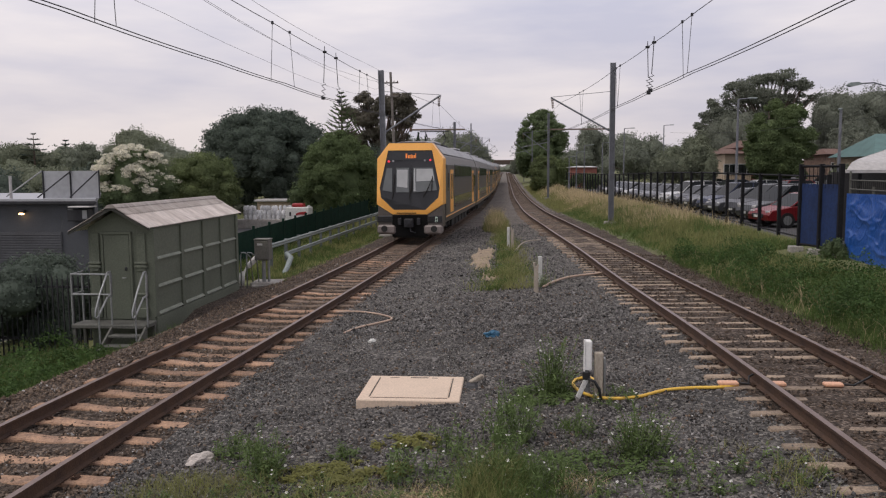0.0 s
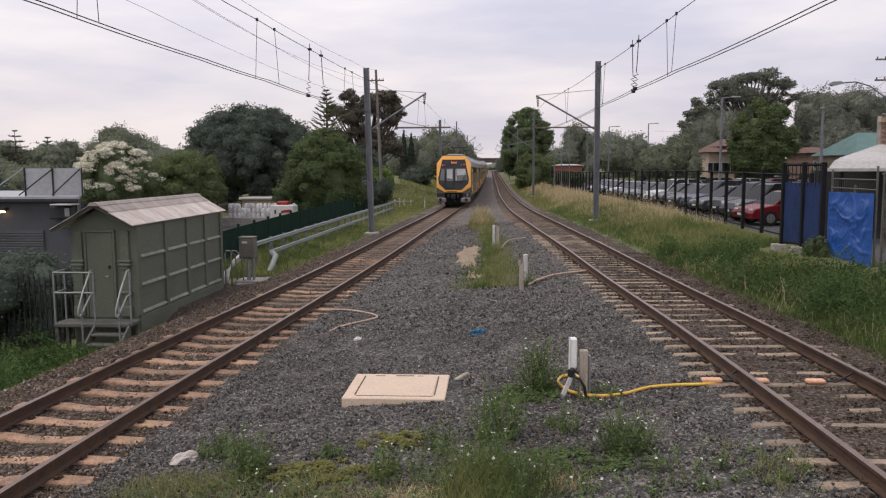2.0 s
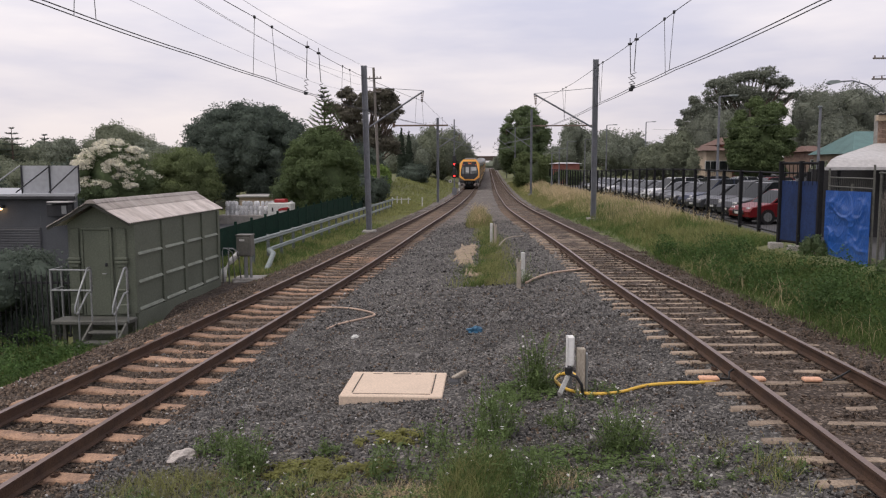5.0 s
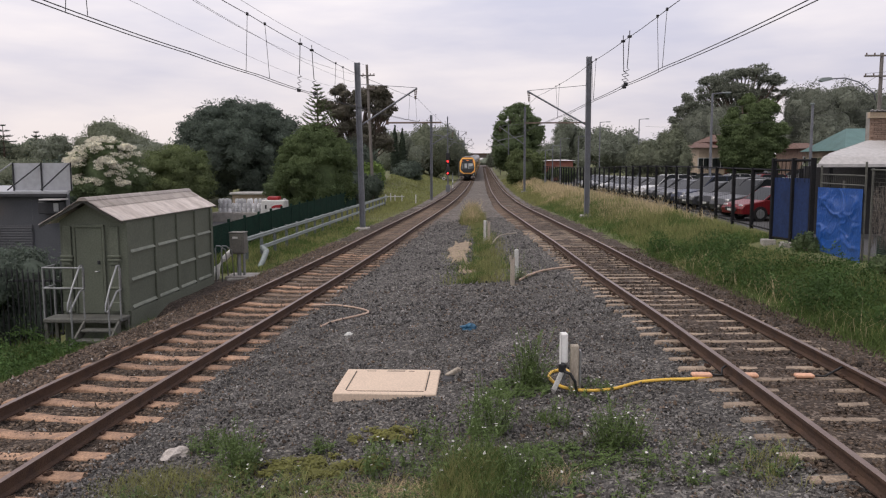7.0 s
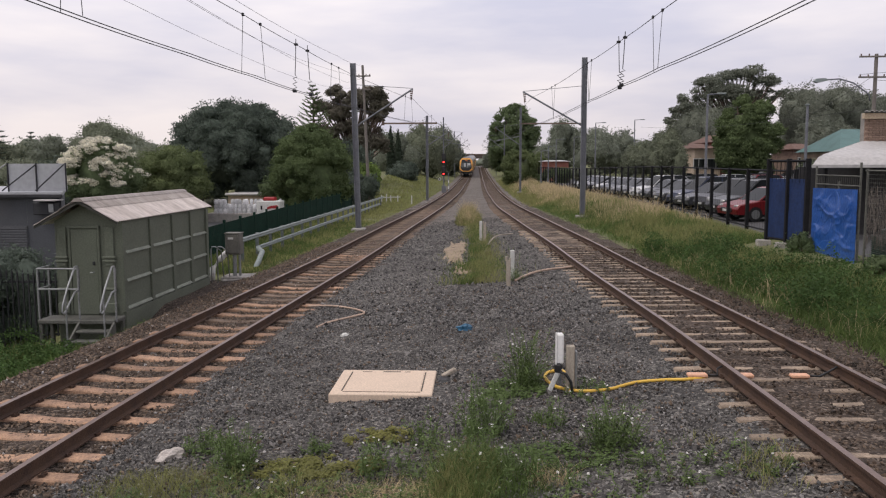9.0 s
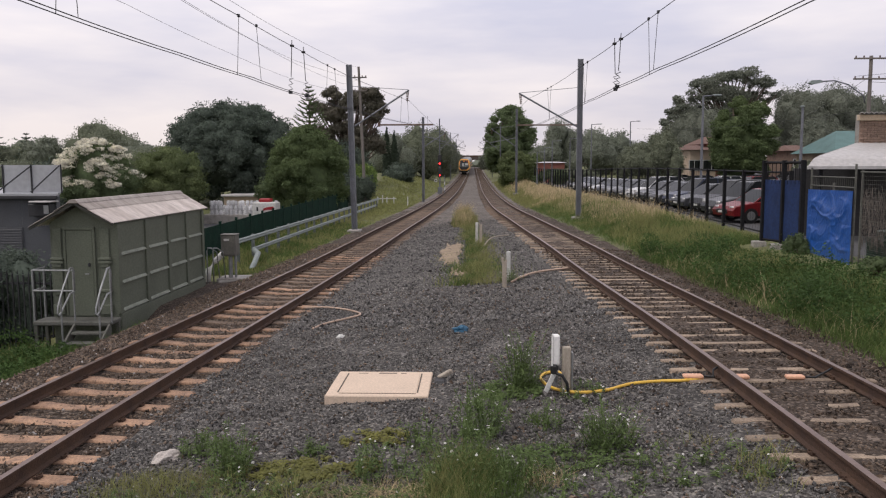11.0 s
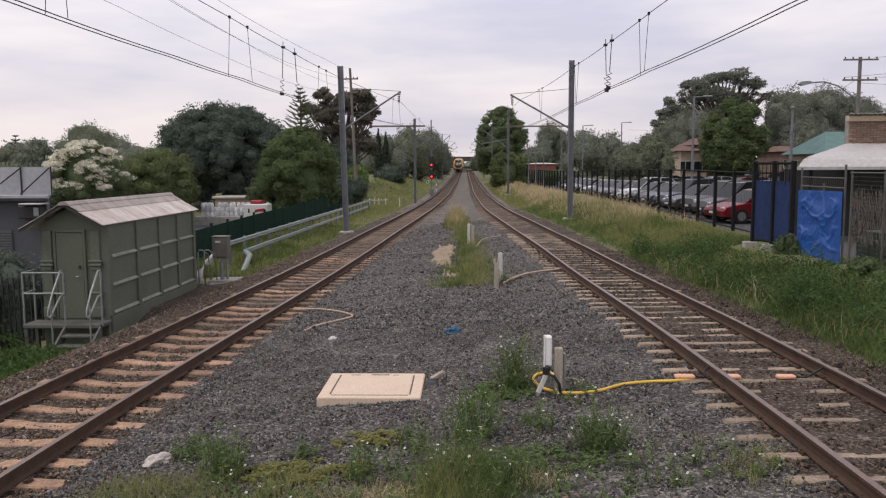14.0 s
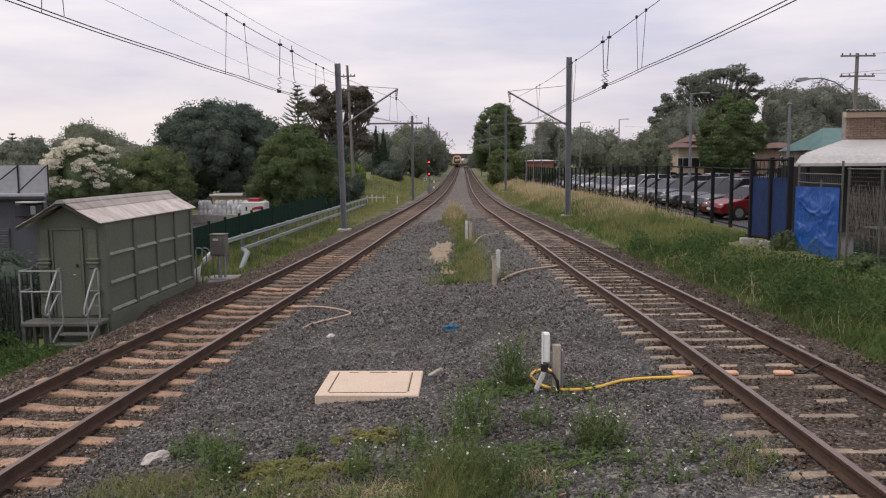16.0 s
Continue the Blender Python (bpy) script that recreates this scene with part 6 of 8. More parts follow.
def parked_car(paint, tall, label):
    """A car with its nose towards -x, wheels on z 0."""
    root = thing("parked_car", label, "car", group="cars parked behind the fence")
    h = 1.72 if tall else 1.46
    b = 0.95 if tall else 0.85
    low = [(-2.18, 0.32), (-2.24, 0.55), (-2.1, b - 0.12), (-1.15, b + 0.06), (1.75, b + 0.08), (2.12, b - 0.02), (2.2, 0.5), (2.12, 0.3)]
    cab = [(-1.2, b + 0.04), (-0.42, h - 0.04), (-0.2, h), (1.2 if tall else 0.85, h), (1.45 if tall else 1.1, h - 0.05), (2.05 if tall else 1.85, b + 0.06)]
    verts, faces = [], []
    n = len(low)
    rows = [(-0.87, 0.94), (-0.8, 1.0), (0.8, 1.0), (0.87, 0.94)]
    for yy, s in rows:
        verts += [(x * (0.985 if abs(yy) > 0.82 else 1.0), yy, 0.32 + (z - 0.32) * s) for x, z in low]
    for k in range(3):
        faces += [(k * n + j, k * n + (j + 1) % n, (k + 1) * n + (j + 1) % n, (k + 1) * n + j) for j in range(n)]
    faces += [tuple(range(n)), tuple(range(3 * n, 4 * n))[::-1]]
    body = part("body", Shape().add(verts, faces), paint, root)
    m = len(cab)
    verts, faces = [], []
    for s in (-1, 1):
        verts += [(x, s * (0.8 - 0.17 * max(0.0, (z - b)) / (h - b)), z) for x, z in cab]
    faces = [(j, (j + 1) % m, m + (j + 1) % m, m + j) for j in range(m)] + [tuple(range(m)), tuple(range(m, 2 * m))[::-1]]
    part("cabin", Shape().add(verts, faces), CAR_GLASS, root)
    part("roof", Shape().prism([(-0.36, h - 0.03), (-0.18, h + 0.012), (1.2 if tall else 0.86, h + 0.012), (1.42 if tall else 1.06, h - 0.03)], -0.62, 0.62), paint, root)
    for sy in (-1, 1):
        for xa, xb in ((-1.15, -0.33), (0.42, 0.46), (1.95 if tall else 1.75, 1.3 if tall else 1.0)):
            ya, yb = sy * 0.81, sy * 0.65
            part("pillar", Shape().tube([(xa, ya, b + 0.05), (xb, yb, h - 0.03)], 0.035, 5), paint, root)
        part("mirror", Shape().box((-0.85, sy * 0.98 - 0.09, b + 0.05), (-0.68, sy * 0.98 + 0.09, b + 0.2), 0.04), paint, root)
        part("headlight", Shape().box((-2.16, sy * 0.62 - 0.17, b - 0.27), (-1.9, sy * 0.62 + 0.17, b - 0.12), 0.04), HEADLAMP, root)
        for x in (-1.35, 1.35):
            w = part("tyre", Shape().tube([(x, sy * 0.78 - 0.1, 0.32), (x, sy * 0.78 + 0.1, 0.32)], 0.33, 18), RUBBER, root)
            part("rim", Shape().tube([(x, sy * 0.78 - 0.115, 0.32), (x, sy * 0.78 + 0.115, 0.32)], 0.2, 12), GALV, w)
    part("grille", Shape().box((-2.27, -0.45, 0.42), (-2.15, 0.45, 0.6), 0.03), RUBBER, root)
    plate = part("blank_plate", Shape().box((-2.29, -0.2, 0.44), (-2.26, 0.2, 0.54)), WHITE_PAINT, root)
    return root


def car_park():
    names = ("white", "silver", "black", "charcoal", "navy", "red")
    stock = {}
    rnd = random.Random(21)
    order = [5, 3, 2, 3, 4, 3, 2, 3, 0, 2, 3, 1, 3, 2, 4, 0, 2, 1, 3, 0, 2, 3, 4, 0]
    spots = []
    for k in range(22):
        spots.append((13.3, 36.0 + k * 2.75, order[k % len(order)], k in (1, 2, 4, 8), 12))
    for k in range(20):
        spots.append((21.8, 37 + k * 2.9, order[(k * 5 + 3) % len(order)], k % 3 == 0, 4))
    for k in range(16):
        spots.append((28.5, 46 + k * 3.0, order[(k * 7 + 1) % len(order)], k % 4 == 0, -176))
    for k in range(15):
        spots.append((36.0, 52 + k * 3.0, order[(k * 11 + 2) % len(order)], k % 3 == 1, 4))
    for k in range(6):
        spots.append((13.9 + k * 3.0, 32.8, order[(k * 3 + 3) % len(order)], True, 84))
    for x, y, c, tall, turn in spots:
        m = pose(x + rnd.uniform(-0.3, 0.3), y + rnd.uniform(-0.15, 0.15), gz(x, y) + 0.0, 0, 0, turn + rnd.uniform(-2, 2))
        key = (c, tall)
        if key not in stock:
            kind = "four-wheel drive" if tall else "hatchback"
            stock[key] = parked_car(CAR_PAINTS[c], tall, names[c] + " " + kind + " parked behind the black fence")
            stock[key].matrix_basis = m
        else:
            copy_thing(stock[key], m)


car_park()


solid("barrier_footing", Shape().box((-7.65, 23.5, gz(-7.2, 24) - 0.3), (-6.75, 24.3, gz(-7.2, 24) + 0.09), 0.03), CONCRETE, "pale concrete slab at the end of the barrier", "slab")


# ---- trees ----
BARK = mat("grey_brown_bark", (0.12, 0.09, 0.07), 0.95, 0, 0.35, 3, 20, 0.5, stretch=(1, 1, 0.3))
# fig, olive, far and gum leaves are lightened to stand in for haze
LEAF_DARK = leaf_mat("dark_fig_leaves", (0.112, 0.14, 0.11), (0.084, 0.11, 0.087))
LEAF_MID = leaf_mat("mid_green_leaves", (0.145, 0.19, 0.092), (0.105, 0.145, 0.074))
LEAF_BRIGHT = leaf_mat("bright_green_leaves", (0.2, 0.28, 0.08), (0.12, 0.18, 0.06))
LEAF_OLIVE = leaf_mat("olive_gum_leaves", (0.2, 0.222, 0.152), (0.15, 0.17, 0.12))
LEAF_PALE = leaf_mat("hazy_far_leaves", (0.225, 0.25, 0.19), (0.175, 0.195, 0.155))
LEAF_CYPRESS = leaf_mat("blackish_cypress_leaves", (0.05, 0.068, 0.045), (0.034, 0.048, 0.032))
LEAF_BROAD = leaf_mat("fresh_broad_leaves", (0.14, 0.185, 0.08), (0.1, 0.14, 0.065))
LEAF_GARDEN = leaf_mat("soft_green_garden_leaves", (0.16, 0.195, 0.085), (0.11, 0.145, 0.065))
LEAF_RUSSET = leaf_mat("brownish_gum_leaves", (0.17, 0.155, 0.12), (0.115, 0.115, 0.085))
LEAF_GUM = leaf_mat("grey_green_gum_leaves", (0.2, 0.218, 0.17), (0.145, 0.163, 0.128))
BLOSSOM = leaf_mat("cream_blossom", (0.84, 0.81, 0.69), (0.68, 0.65, 0.53))


def leaves(rnd, blobs, count, size, flat=0.6):
    """Small pointed leaves on the outer shells of several lumps, most of them facing out of the crown."""
    every = np.array(blobs, float)
    vol = (every[:, 3] * every[:, 4] * every[:, 5]) ** (2 / 3)
    pick = rnd.choice(len(blobs), count, p=vol / vol.sum())
    b = every[pick]
    heart = every[:, :3].mean(0) - [0, 0, 0.3 * np.ptp(every[:, 2])]
    out = b[:, :3] - heart
    out /= np.linalg.norm(out, axis=1)[:, None] + 1e-6
    d = rnd.normal(size=(count, 3))
    d /= np.linalg.norm(d, axis=1)[:, None]
    d += out * 0.55
    d /= np.linalg.norm(d, axis=1)[:, None]
    r = 1.0 + rnd.normal(-0.06, 0.09, count)
    lump = 1 + 0.2 * np.sin(d[:, 0] * 7 + pick * 2.1) * np.sin(d[:, 1] * 6 + pick) + 0.14 * np.sin(d[:, 2] * 11 + pick * 0.7)
    c = b[:, :3] + d * b[:, 3:6] * (r * lump)[:, None]
    n = d + rnd.normal(0, flat, (count, 3))
    n /= np.linalg.norm(n, axis=1)[:, None]
    t = np.cross(n, rnd.normal(size=(count, 3)))
    t /= np.linalg.norm(t, axis=1)[:, None]
    u = np.cross(n, t)
    s = size * rnd.uniform(0.6, 1.4, (count, 1))
    verts = np.stack([c - t * s * 0.5 - u * s * 0.15, c + u * s * 0.42, c + t * s * 0.5 - u * s * 0.2], 1).reshape(-1, 3)
    return verts, np.arange(count * 3).reshape(-1, 3)


def inner(blobs, scale, seed):
    """The shaded leafy mass inside a crown: uneven lumps under the sprays."""
    out = Shape()
    bm = bmesh.new()
    bmesh.ops.create_icosphere(bm, subdivisions=2, radius=1.0)
    base = [v.co.copy() for v in bm.verts]
    faces = [tuple(v.index for v in f.verts) for f in bm.faces]
    bm.free()
    for k, b in enumerate(blobs):
        verts = []
        for c in base:
            r = scale * (1 + 0.3 * noise.noise(c * 2.3 + Vector((k * 3.1, seed, 0))) + 0.2 * noise.noise(c * 6 + Vector((seed, k, 0))))
            verts.append((b[0] + c.x * b[3] * r, b[1] + c.y * b[4] * r, b[2] + c.z * b[5] * r))
        out.add(verts, faces)
    return out


def tree(name, label, base, height, blobs, material, count=3500, size=0.45, trunk=0.25, seed=1, flat=0.6, core=0.55):
    """A tapered trunk, limbs into each lump of the crown, and a crown of leaf sprays with gaps."""
    rnd = np.random.RandomState(seed)
    x, y, z = base
    root = thing(name, label, "tree")
    s = Shape()
    fork = Vector((x + rnd.normal(0, trunk), y, z + height * 0.35))
    s.tube([(x, y, z - 0.4), (x + rnd.normal(0, trunk * 0.4), y, z + height * 0.18), fork], trunk, 8, r2=trunk * 0.7)
    for b in blobs:
        end = Vector(b[:3])
        mid = (fork + end) / 2 + Vector((rnd.normal(0, 0.2), 0, -abs(rnd.normal(0, 0.3))))
        s.tube([fork - Vector((0, 0, 0.2)), mid, end + Vector((0, 0, b[5] * 0.3))], trunk * 0.55, 6, r2=trunk * 0.12)
    part("trunk", s, BARK, root, smooth=True)
    if core:
        part("inner_foliage", inner(blobs, core, seed), material, root, smooth=True)
    v, f = leaves(rnd, blobs, count, size, flat)
    part("crown", raw_mesh("crown", v, f, material), None, root)
    return root


def crown(rnd, cx, cy, z0, z1, w, d, n, spread_out=0.75, dome=0.6):
    """Lumps that fill a crown between two heights."""
    out = []
    h = z1 - z0
    for k in range(n):
        a, r = rnd.uniform(0, 2 * math.pi), math.sqrt(rnd.uniform(0, 1)) * spread_out
        px, py = math.cos(a) * r, math.sin(a) * r
        top = z1 - h * dome * (px * px + py * py)
        rad = rnd.uniform(0.26, 0.42)
        rz = rnd.uniform(0.22, 0.34) * h
        zc = rnd.uniform(z0 + rz * 0.8, max(z0 + rz, top - rz))
        if k % 2 == 0:
            zc = top - rz
        out.append((cx + px * w / 2, cy + py * d / 2, zc, rad * w / 2 * 1.3, rad * d / 2 * 1.3, rz))
    return out


def place(name, label, px, py, w, z0, z1, n, material, count, size, seed, d=None, trunk=0.25, spread_out=0.72, dome=0.55, flat=0.6, core=0.8):
    rnd = random.Random(seed)
    zb = float(ground_z(px, py))
    blobs = crown(rnd, px, py, z0, z1, w, d or w, n, spread_out, dome)
    return tree(name, label, (px, py, zb), z1 - zb, blobs, material, int(count * 2.5), size * 0.66, trunk, seed, flat, core=core)


def domed(name, label, px, py, w, z0, z1, n, lump, material, count, size, seed, trunk=0.3, extra=None, uneven=0.12):
    """A dense crown: lumps set evenly over an egg-shaped dome."""
    rnd = random.Random(seed)
    zb = float(ground_z(px, py))
    zm, out = z0 + (z1 - z0) * 0.45, []
    for k in range(n):
        up = 1 - 1.75 * min(0.99, max(0.01, (k + rnd.uniform(-n * 0.06, n * 0.06)) / n))
        a = k * 2.39996 + rnd.uniform(-0.7, 0.7)
        q = math.sqrt(1 - up * up) ** 0.8 * (1 + rnd.uniform(-uneven, uneven * 0.4))
        r = lump * w / 2 * rnd.uniform(0.45, 1.35)
        h = (z1 - zm) if up > 0 else (zm - z0)
        out.append((px + math.cos(a) * q * (w / 2 - r), py + math.sin(a) * q * (w / 2 - r), zm + up * (h - r * 0.75) * (1 + rnd.uniform(-uneven, uneven) * 0.5), r, r, r * 0.78))
    root = tree(name, label, (px, py, zb), z1 - zb, out[:7], material, 60, size, trunk, seed, core=0.0)
    heart = [(px, py, zm, w * 0.42, w * 0.42, (z1 - zm) * 0.86), (px, py, zm, w * 0.4, w * 0.4, (zm - z0) * 0.8)]
    part("inner_foliage", inner(out + heart, 0.76, seed), material, root, smooth=True)
    v, f = leaves(np.random.RandomState(seed), out, count, size, 1.0)
    part("leaves", raw_mesh("leaves", v, f, material), None, root)
    if extra:
        mat2, n2, s2, low = extra
        tops = []
        for k in range(900):
            b = out[rnd.randrange(len(out))]
            d = Vector((rnd.gauss(-0.15, 0.6), rnd.gauss(-0.5, 0.5), rnd.gauss(0.7, 0.45))).normalized()
            q = rnd.uniform(0.12, 0.26)
            if b[2] + d.z * b[5] > low:
                tops.append((b[0] + d.x * b[3], b[1] + d.y * b[4], b[2] + d.z * b[5] + 0.03, q * 1.3, q * 1.3, q * 0.6))
        v, f = leaves(np.random.RandomState(seed), tops, n2, s2, 0.9)
        part("blossom", raw_mesh("blossom", v, f, mat2), None, root, "flat clusters of cream blossom")
    return root


domed("flowering_tree", "round tree covered in cream blossom behind the hut", -26.0, 55, 5.6, -0.4, 4.85, 50, 0.28, LEAF_MID, 15000, 0.13, 11, extra=(BLOSSOM, 44000, 0.1, 1.7), uneven=0.2)
domed("garden_tree", "mid-green spreading garden tree", -22.9, 60, 5.9, -0.6, 4.6, 40, 0.3, LEAF_GARDEN, 19000, 0.14, 12, uneven=0.25)
domed("fig_tree", "broad dark dome-shaped fig tree", -23.9, 80, 14.0, -0.6, 9.3, 180, 0.19, LEAF_DARK, 66000, 0.19, 13, trunk=0.55)
domed("broadleaf_tree", "dense rounded green tree beside the fence", -13.7, 66, 7.0, -1.4, 6.2, 84, 0.24, LEAF_BROAD, 46000, 0.15, 14, uneven=0.2)
place("shrub", "dark green shrub by the fence", -17.4, 69, 3.0, -0.8, 2.2, 8, LEAF_MID, 2500, 0.22, 15, trunk=0.1)
def clumps(lobes, y, depth, seed, n=6, squash=0.7):
    """Each lobe of a gum's crown broken into small uneven clumps."""
    rnd = random.Random(seed)
    out = []
    for x, z, r, h in lobes:
        for k in range(n):
            a, q = rnd.uniform(0, 6.28), math.sqrt(rnd.random()) * 0.8
            c = r * rnd.uniform(0.3, 0.55)
            out.append((x + math.cos(a) * q * r, y + rnd.uniform(-depth, depth), z + math.sin(a) * q * h, c, c, min(c * squash, h)))
    return out


LOBES = [(-18.2, 11.8, 1.6, 1.3), (-15.8, 11.6, 1.9, 1.3), (-14.0, 12.2, 1.9, 1.4), (-12.5, 11.4, 1.6, 1.2), (-12.0, 10.2, 1.3, 0.9), (-13.4, 9.4, 1.5, 0.9), (-16.4, 10.0, 2.0, 1.4), (-18.8, 9.6, 2.0, 1.5), (-19.6, 7.4, 2.2, 1.6), (-16.6, 7.4, 2.1, 1.5), (-13.6, 7.2, 1.4, 0.9),
         (-20.5, 10.3, 1.2, 1.0), (-13.0, 5.4, 1.8, 1.2), (-17.5, 5.0, 2.6, 1.6), (-15, 5.0, 2.2, 1.5)]
tree("gum_tree", "tall brownish gum tree with clumped crowns on open limbs", (-15.8, 105, -0.5), 10.0, clumps(LOBES, 105, 1.6, 16, 8), LEAF_RUSSET, 52000, 0.22, 0.3, 16, 1.0, core=0.74)
place("gum_tree", "dark undergrowth gum below the taller one", -17.0, 100, 8.5, -0.5, 6.2, 18, LEAF_DARK, 7000, 0.4, 17, trunk=0.3, core=0.0)

place("bright_bush", "bright yellow-green bush by the grass bank", -11.6, 88, 3.0, -0.4, 3.6, 8, LEAF_BRIGHT, 2400, 0.32, 18, trunk=0.12)
for k, cx in enumerate((-13.8, -12.6)):
    top = 8.9 - 0.6 * k
    column = [(cx + 0.06 * math.sin(j * 2.3), 130, 0.6 + (top - 0.9) * j / 11, r, r, 0.75) for j, r in enumerate((0.62, 0.72, 0.78, 0.8, 0.78, 0.74, 0.68, 0.6, 0.5, 0.4, 0.28, 0.16))]
    tree("cypress", "dark columnar cypress on the bank", (cx, 130, 0.2), 3.0, column, LEAF_CYPRESS, 3600, 0.22, 0.16, 19 + k, 0.5, core=0.8)
place("shrub", "dark shrub under the cypresses", -11.5, 126, 5.5, 0.2, 3.6, 10, LEAF_DARK, 2400, 0.35, 22, trunk=0.12)
place("far_tree", "dense tree lining the railway", -10.0, 165, 11, -0.4, 12.0, 22, LEAF_OLIVE, 5000, 0.5, 30, trunk=0.3)
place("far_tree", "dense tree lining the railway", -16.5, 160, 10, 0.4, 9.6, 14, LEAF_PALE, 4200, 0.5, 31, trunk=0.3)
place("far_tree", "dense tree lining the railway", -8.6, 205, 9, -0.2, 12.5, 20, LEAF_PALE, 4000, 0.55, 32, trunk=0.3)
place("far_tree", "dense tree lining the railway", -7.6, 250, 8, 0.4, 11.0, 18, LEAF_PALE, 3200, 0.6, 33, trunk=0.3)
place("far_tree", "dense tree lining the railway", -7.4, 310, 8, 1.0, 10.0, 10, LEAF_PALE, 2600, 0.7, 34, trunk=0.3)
domed("far_tree", "dense tall tree lining the railway", 9.0, 190, 13.2, -0.6, 16.9, 80, 0.22, LEAF_MID, 26000, 0.34, 35, trunk=0.45)
place("far_tree", "dense tree lining the railway", 6.8, 240, 7, 0.2, 12.5, 18, LEAF_OLIVE, 3600, 0.55, 36, trunk=0.3)
place("far_tree", "dense tree lining the railway", 6.5, 300, 7, 1.0, 11.0, 10, LEAF_PALE, 2600, 0.65, 37, trunk=0.3)
domed("lineside_bush", "low green bush behind the masts", 6.4, 122, 6.0, -0.6, 5.2, 34, 0.26, LEAF_GARDEN, 12000, 0.22, 38, trunk=0.15)
domed("lineside_bush", "low green bush by the fence", 9.9, 136, 7.0, -0.2, 5.0, 30, 0.26, LEAF_GARDEN, 9000, 0.24, 39, trunk=0.15)
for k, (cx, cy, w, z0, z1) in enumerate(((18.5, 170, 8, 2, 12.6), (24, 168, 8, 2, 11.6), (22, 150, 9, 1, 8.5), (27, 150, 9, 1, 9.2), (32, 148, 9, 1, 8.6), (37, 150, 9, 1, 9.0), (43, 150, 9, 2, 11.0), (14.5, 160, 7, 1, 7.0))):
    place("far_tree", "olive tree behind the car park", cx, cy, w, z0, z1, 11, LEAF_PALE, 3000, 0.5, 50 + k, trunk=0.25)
LAYERS = [(35.5, 15.4, 3.0, 0.9), (31.6, 14.6, 2.4, 0.9), (38.8, 14.7, 2.0, 0.7), (33.4, 13.2, 3.2, 0.9), (29.5, 12.8, 2.0, 0.8), (37.0, 12.6, 2.6, 0.9), (40.0, 13.0, 1.6, 0.9), (28.6, 11.0, 2.0, 1.6), (30.6, 9.0, 3.0, 1.8), (34.5, 10.6, 2.6, 1.2), (27.6, 9.4, 1.8, 1.4), (38.5, 10.5, 2.2, 1.2)]
tree("gum_tree", "large spreading gum tree with layered flat crowns", (34.8, 110, 2.6), 13.5, clumps([(x - 0.6, z - 0.95, r * 0.9, h) for x, z, r, h in LAYERS], 110, 2.2, 60, 9, 0.6), LEAF_GUM, 46000, 0.2, 0.45, 60, 1.0, core=0.5)
place("gum_tree", "gum tree with drooping lower crown", 30.0, 108, 8.5, 2.0, 11.5, 26, LEAF_GUM, 9000, 0.3, 61, trunk=0.35)
domed("broadleaf_tree", "dense rounded green tree behind the car park", 28.1, 85, 6.9, 0.8, 9.7, 70, 0.22, LEAF_BROAD, 40000, 0.18, 62, trunk=0.35, uneven=0.2)
for k, (cx, cy, w, z0, z1) in enumerate(((45, 114, 8, 4, 14.0), (50, 115, 8, 5, 14.8), (54, 117, 8, 3, 13.6), (58, 120, 9, 3, 13.0), (42, 100, 7, 3, 8.5), (48, 96, 8, 2, 7.0), (64, 118, 9, 3, 12.0))):
    place("gum_tree", "olive gum tree on the rise behind houses", cx, cy, w, z0, z1, 20, LEAF_GUM, 6500, 0.34, 70 + k, trunk=0.3, spread_out=0.8)
for k, (cx, cy, w, z0, z1) in enumerate(((-63, 112, 9, 1, 6.6), (-58, 108, 7, 1, 7.2), (-52.5, 112, 9.5, 3, 9.4), (-45, 105, 9, 0, 6.8), (-39, 100, 10, 0, 6.2), (-34, 98, 9, 0, 5.0), (-70, 112, 10, 1, 7.4), (-78, 112, 10, 1, 7))):
    place("far_tree", "soft green suburban tree", cx, cy, w, z0, z1, 12, (LEAF_OLIVE, LEAF_PALE)[k % 2], 3000, 0.4, 80 + k, trunk=0.25)
place("scrub", "dark green scrub behind the picket fence", -11.8, 19.2, 3.4, -1.4, 1.1, 16, LEAF_DARK, 6000, 0.12, 90, trunk=0.06)
place("scrub", "dark creeper beside the hut", -13.2, 17.0, 3.6, -1.6, 0.5, 12, LEAF_CYPRESS, 5500, 0.12, 91, trunk=0.06)


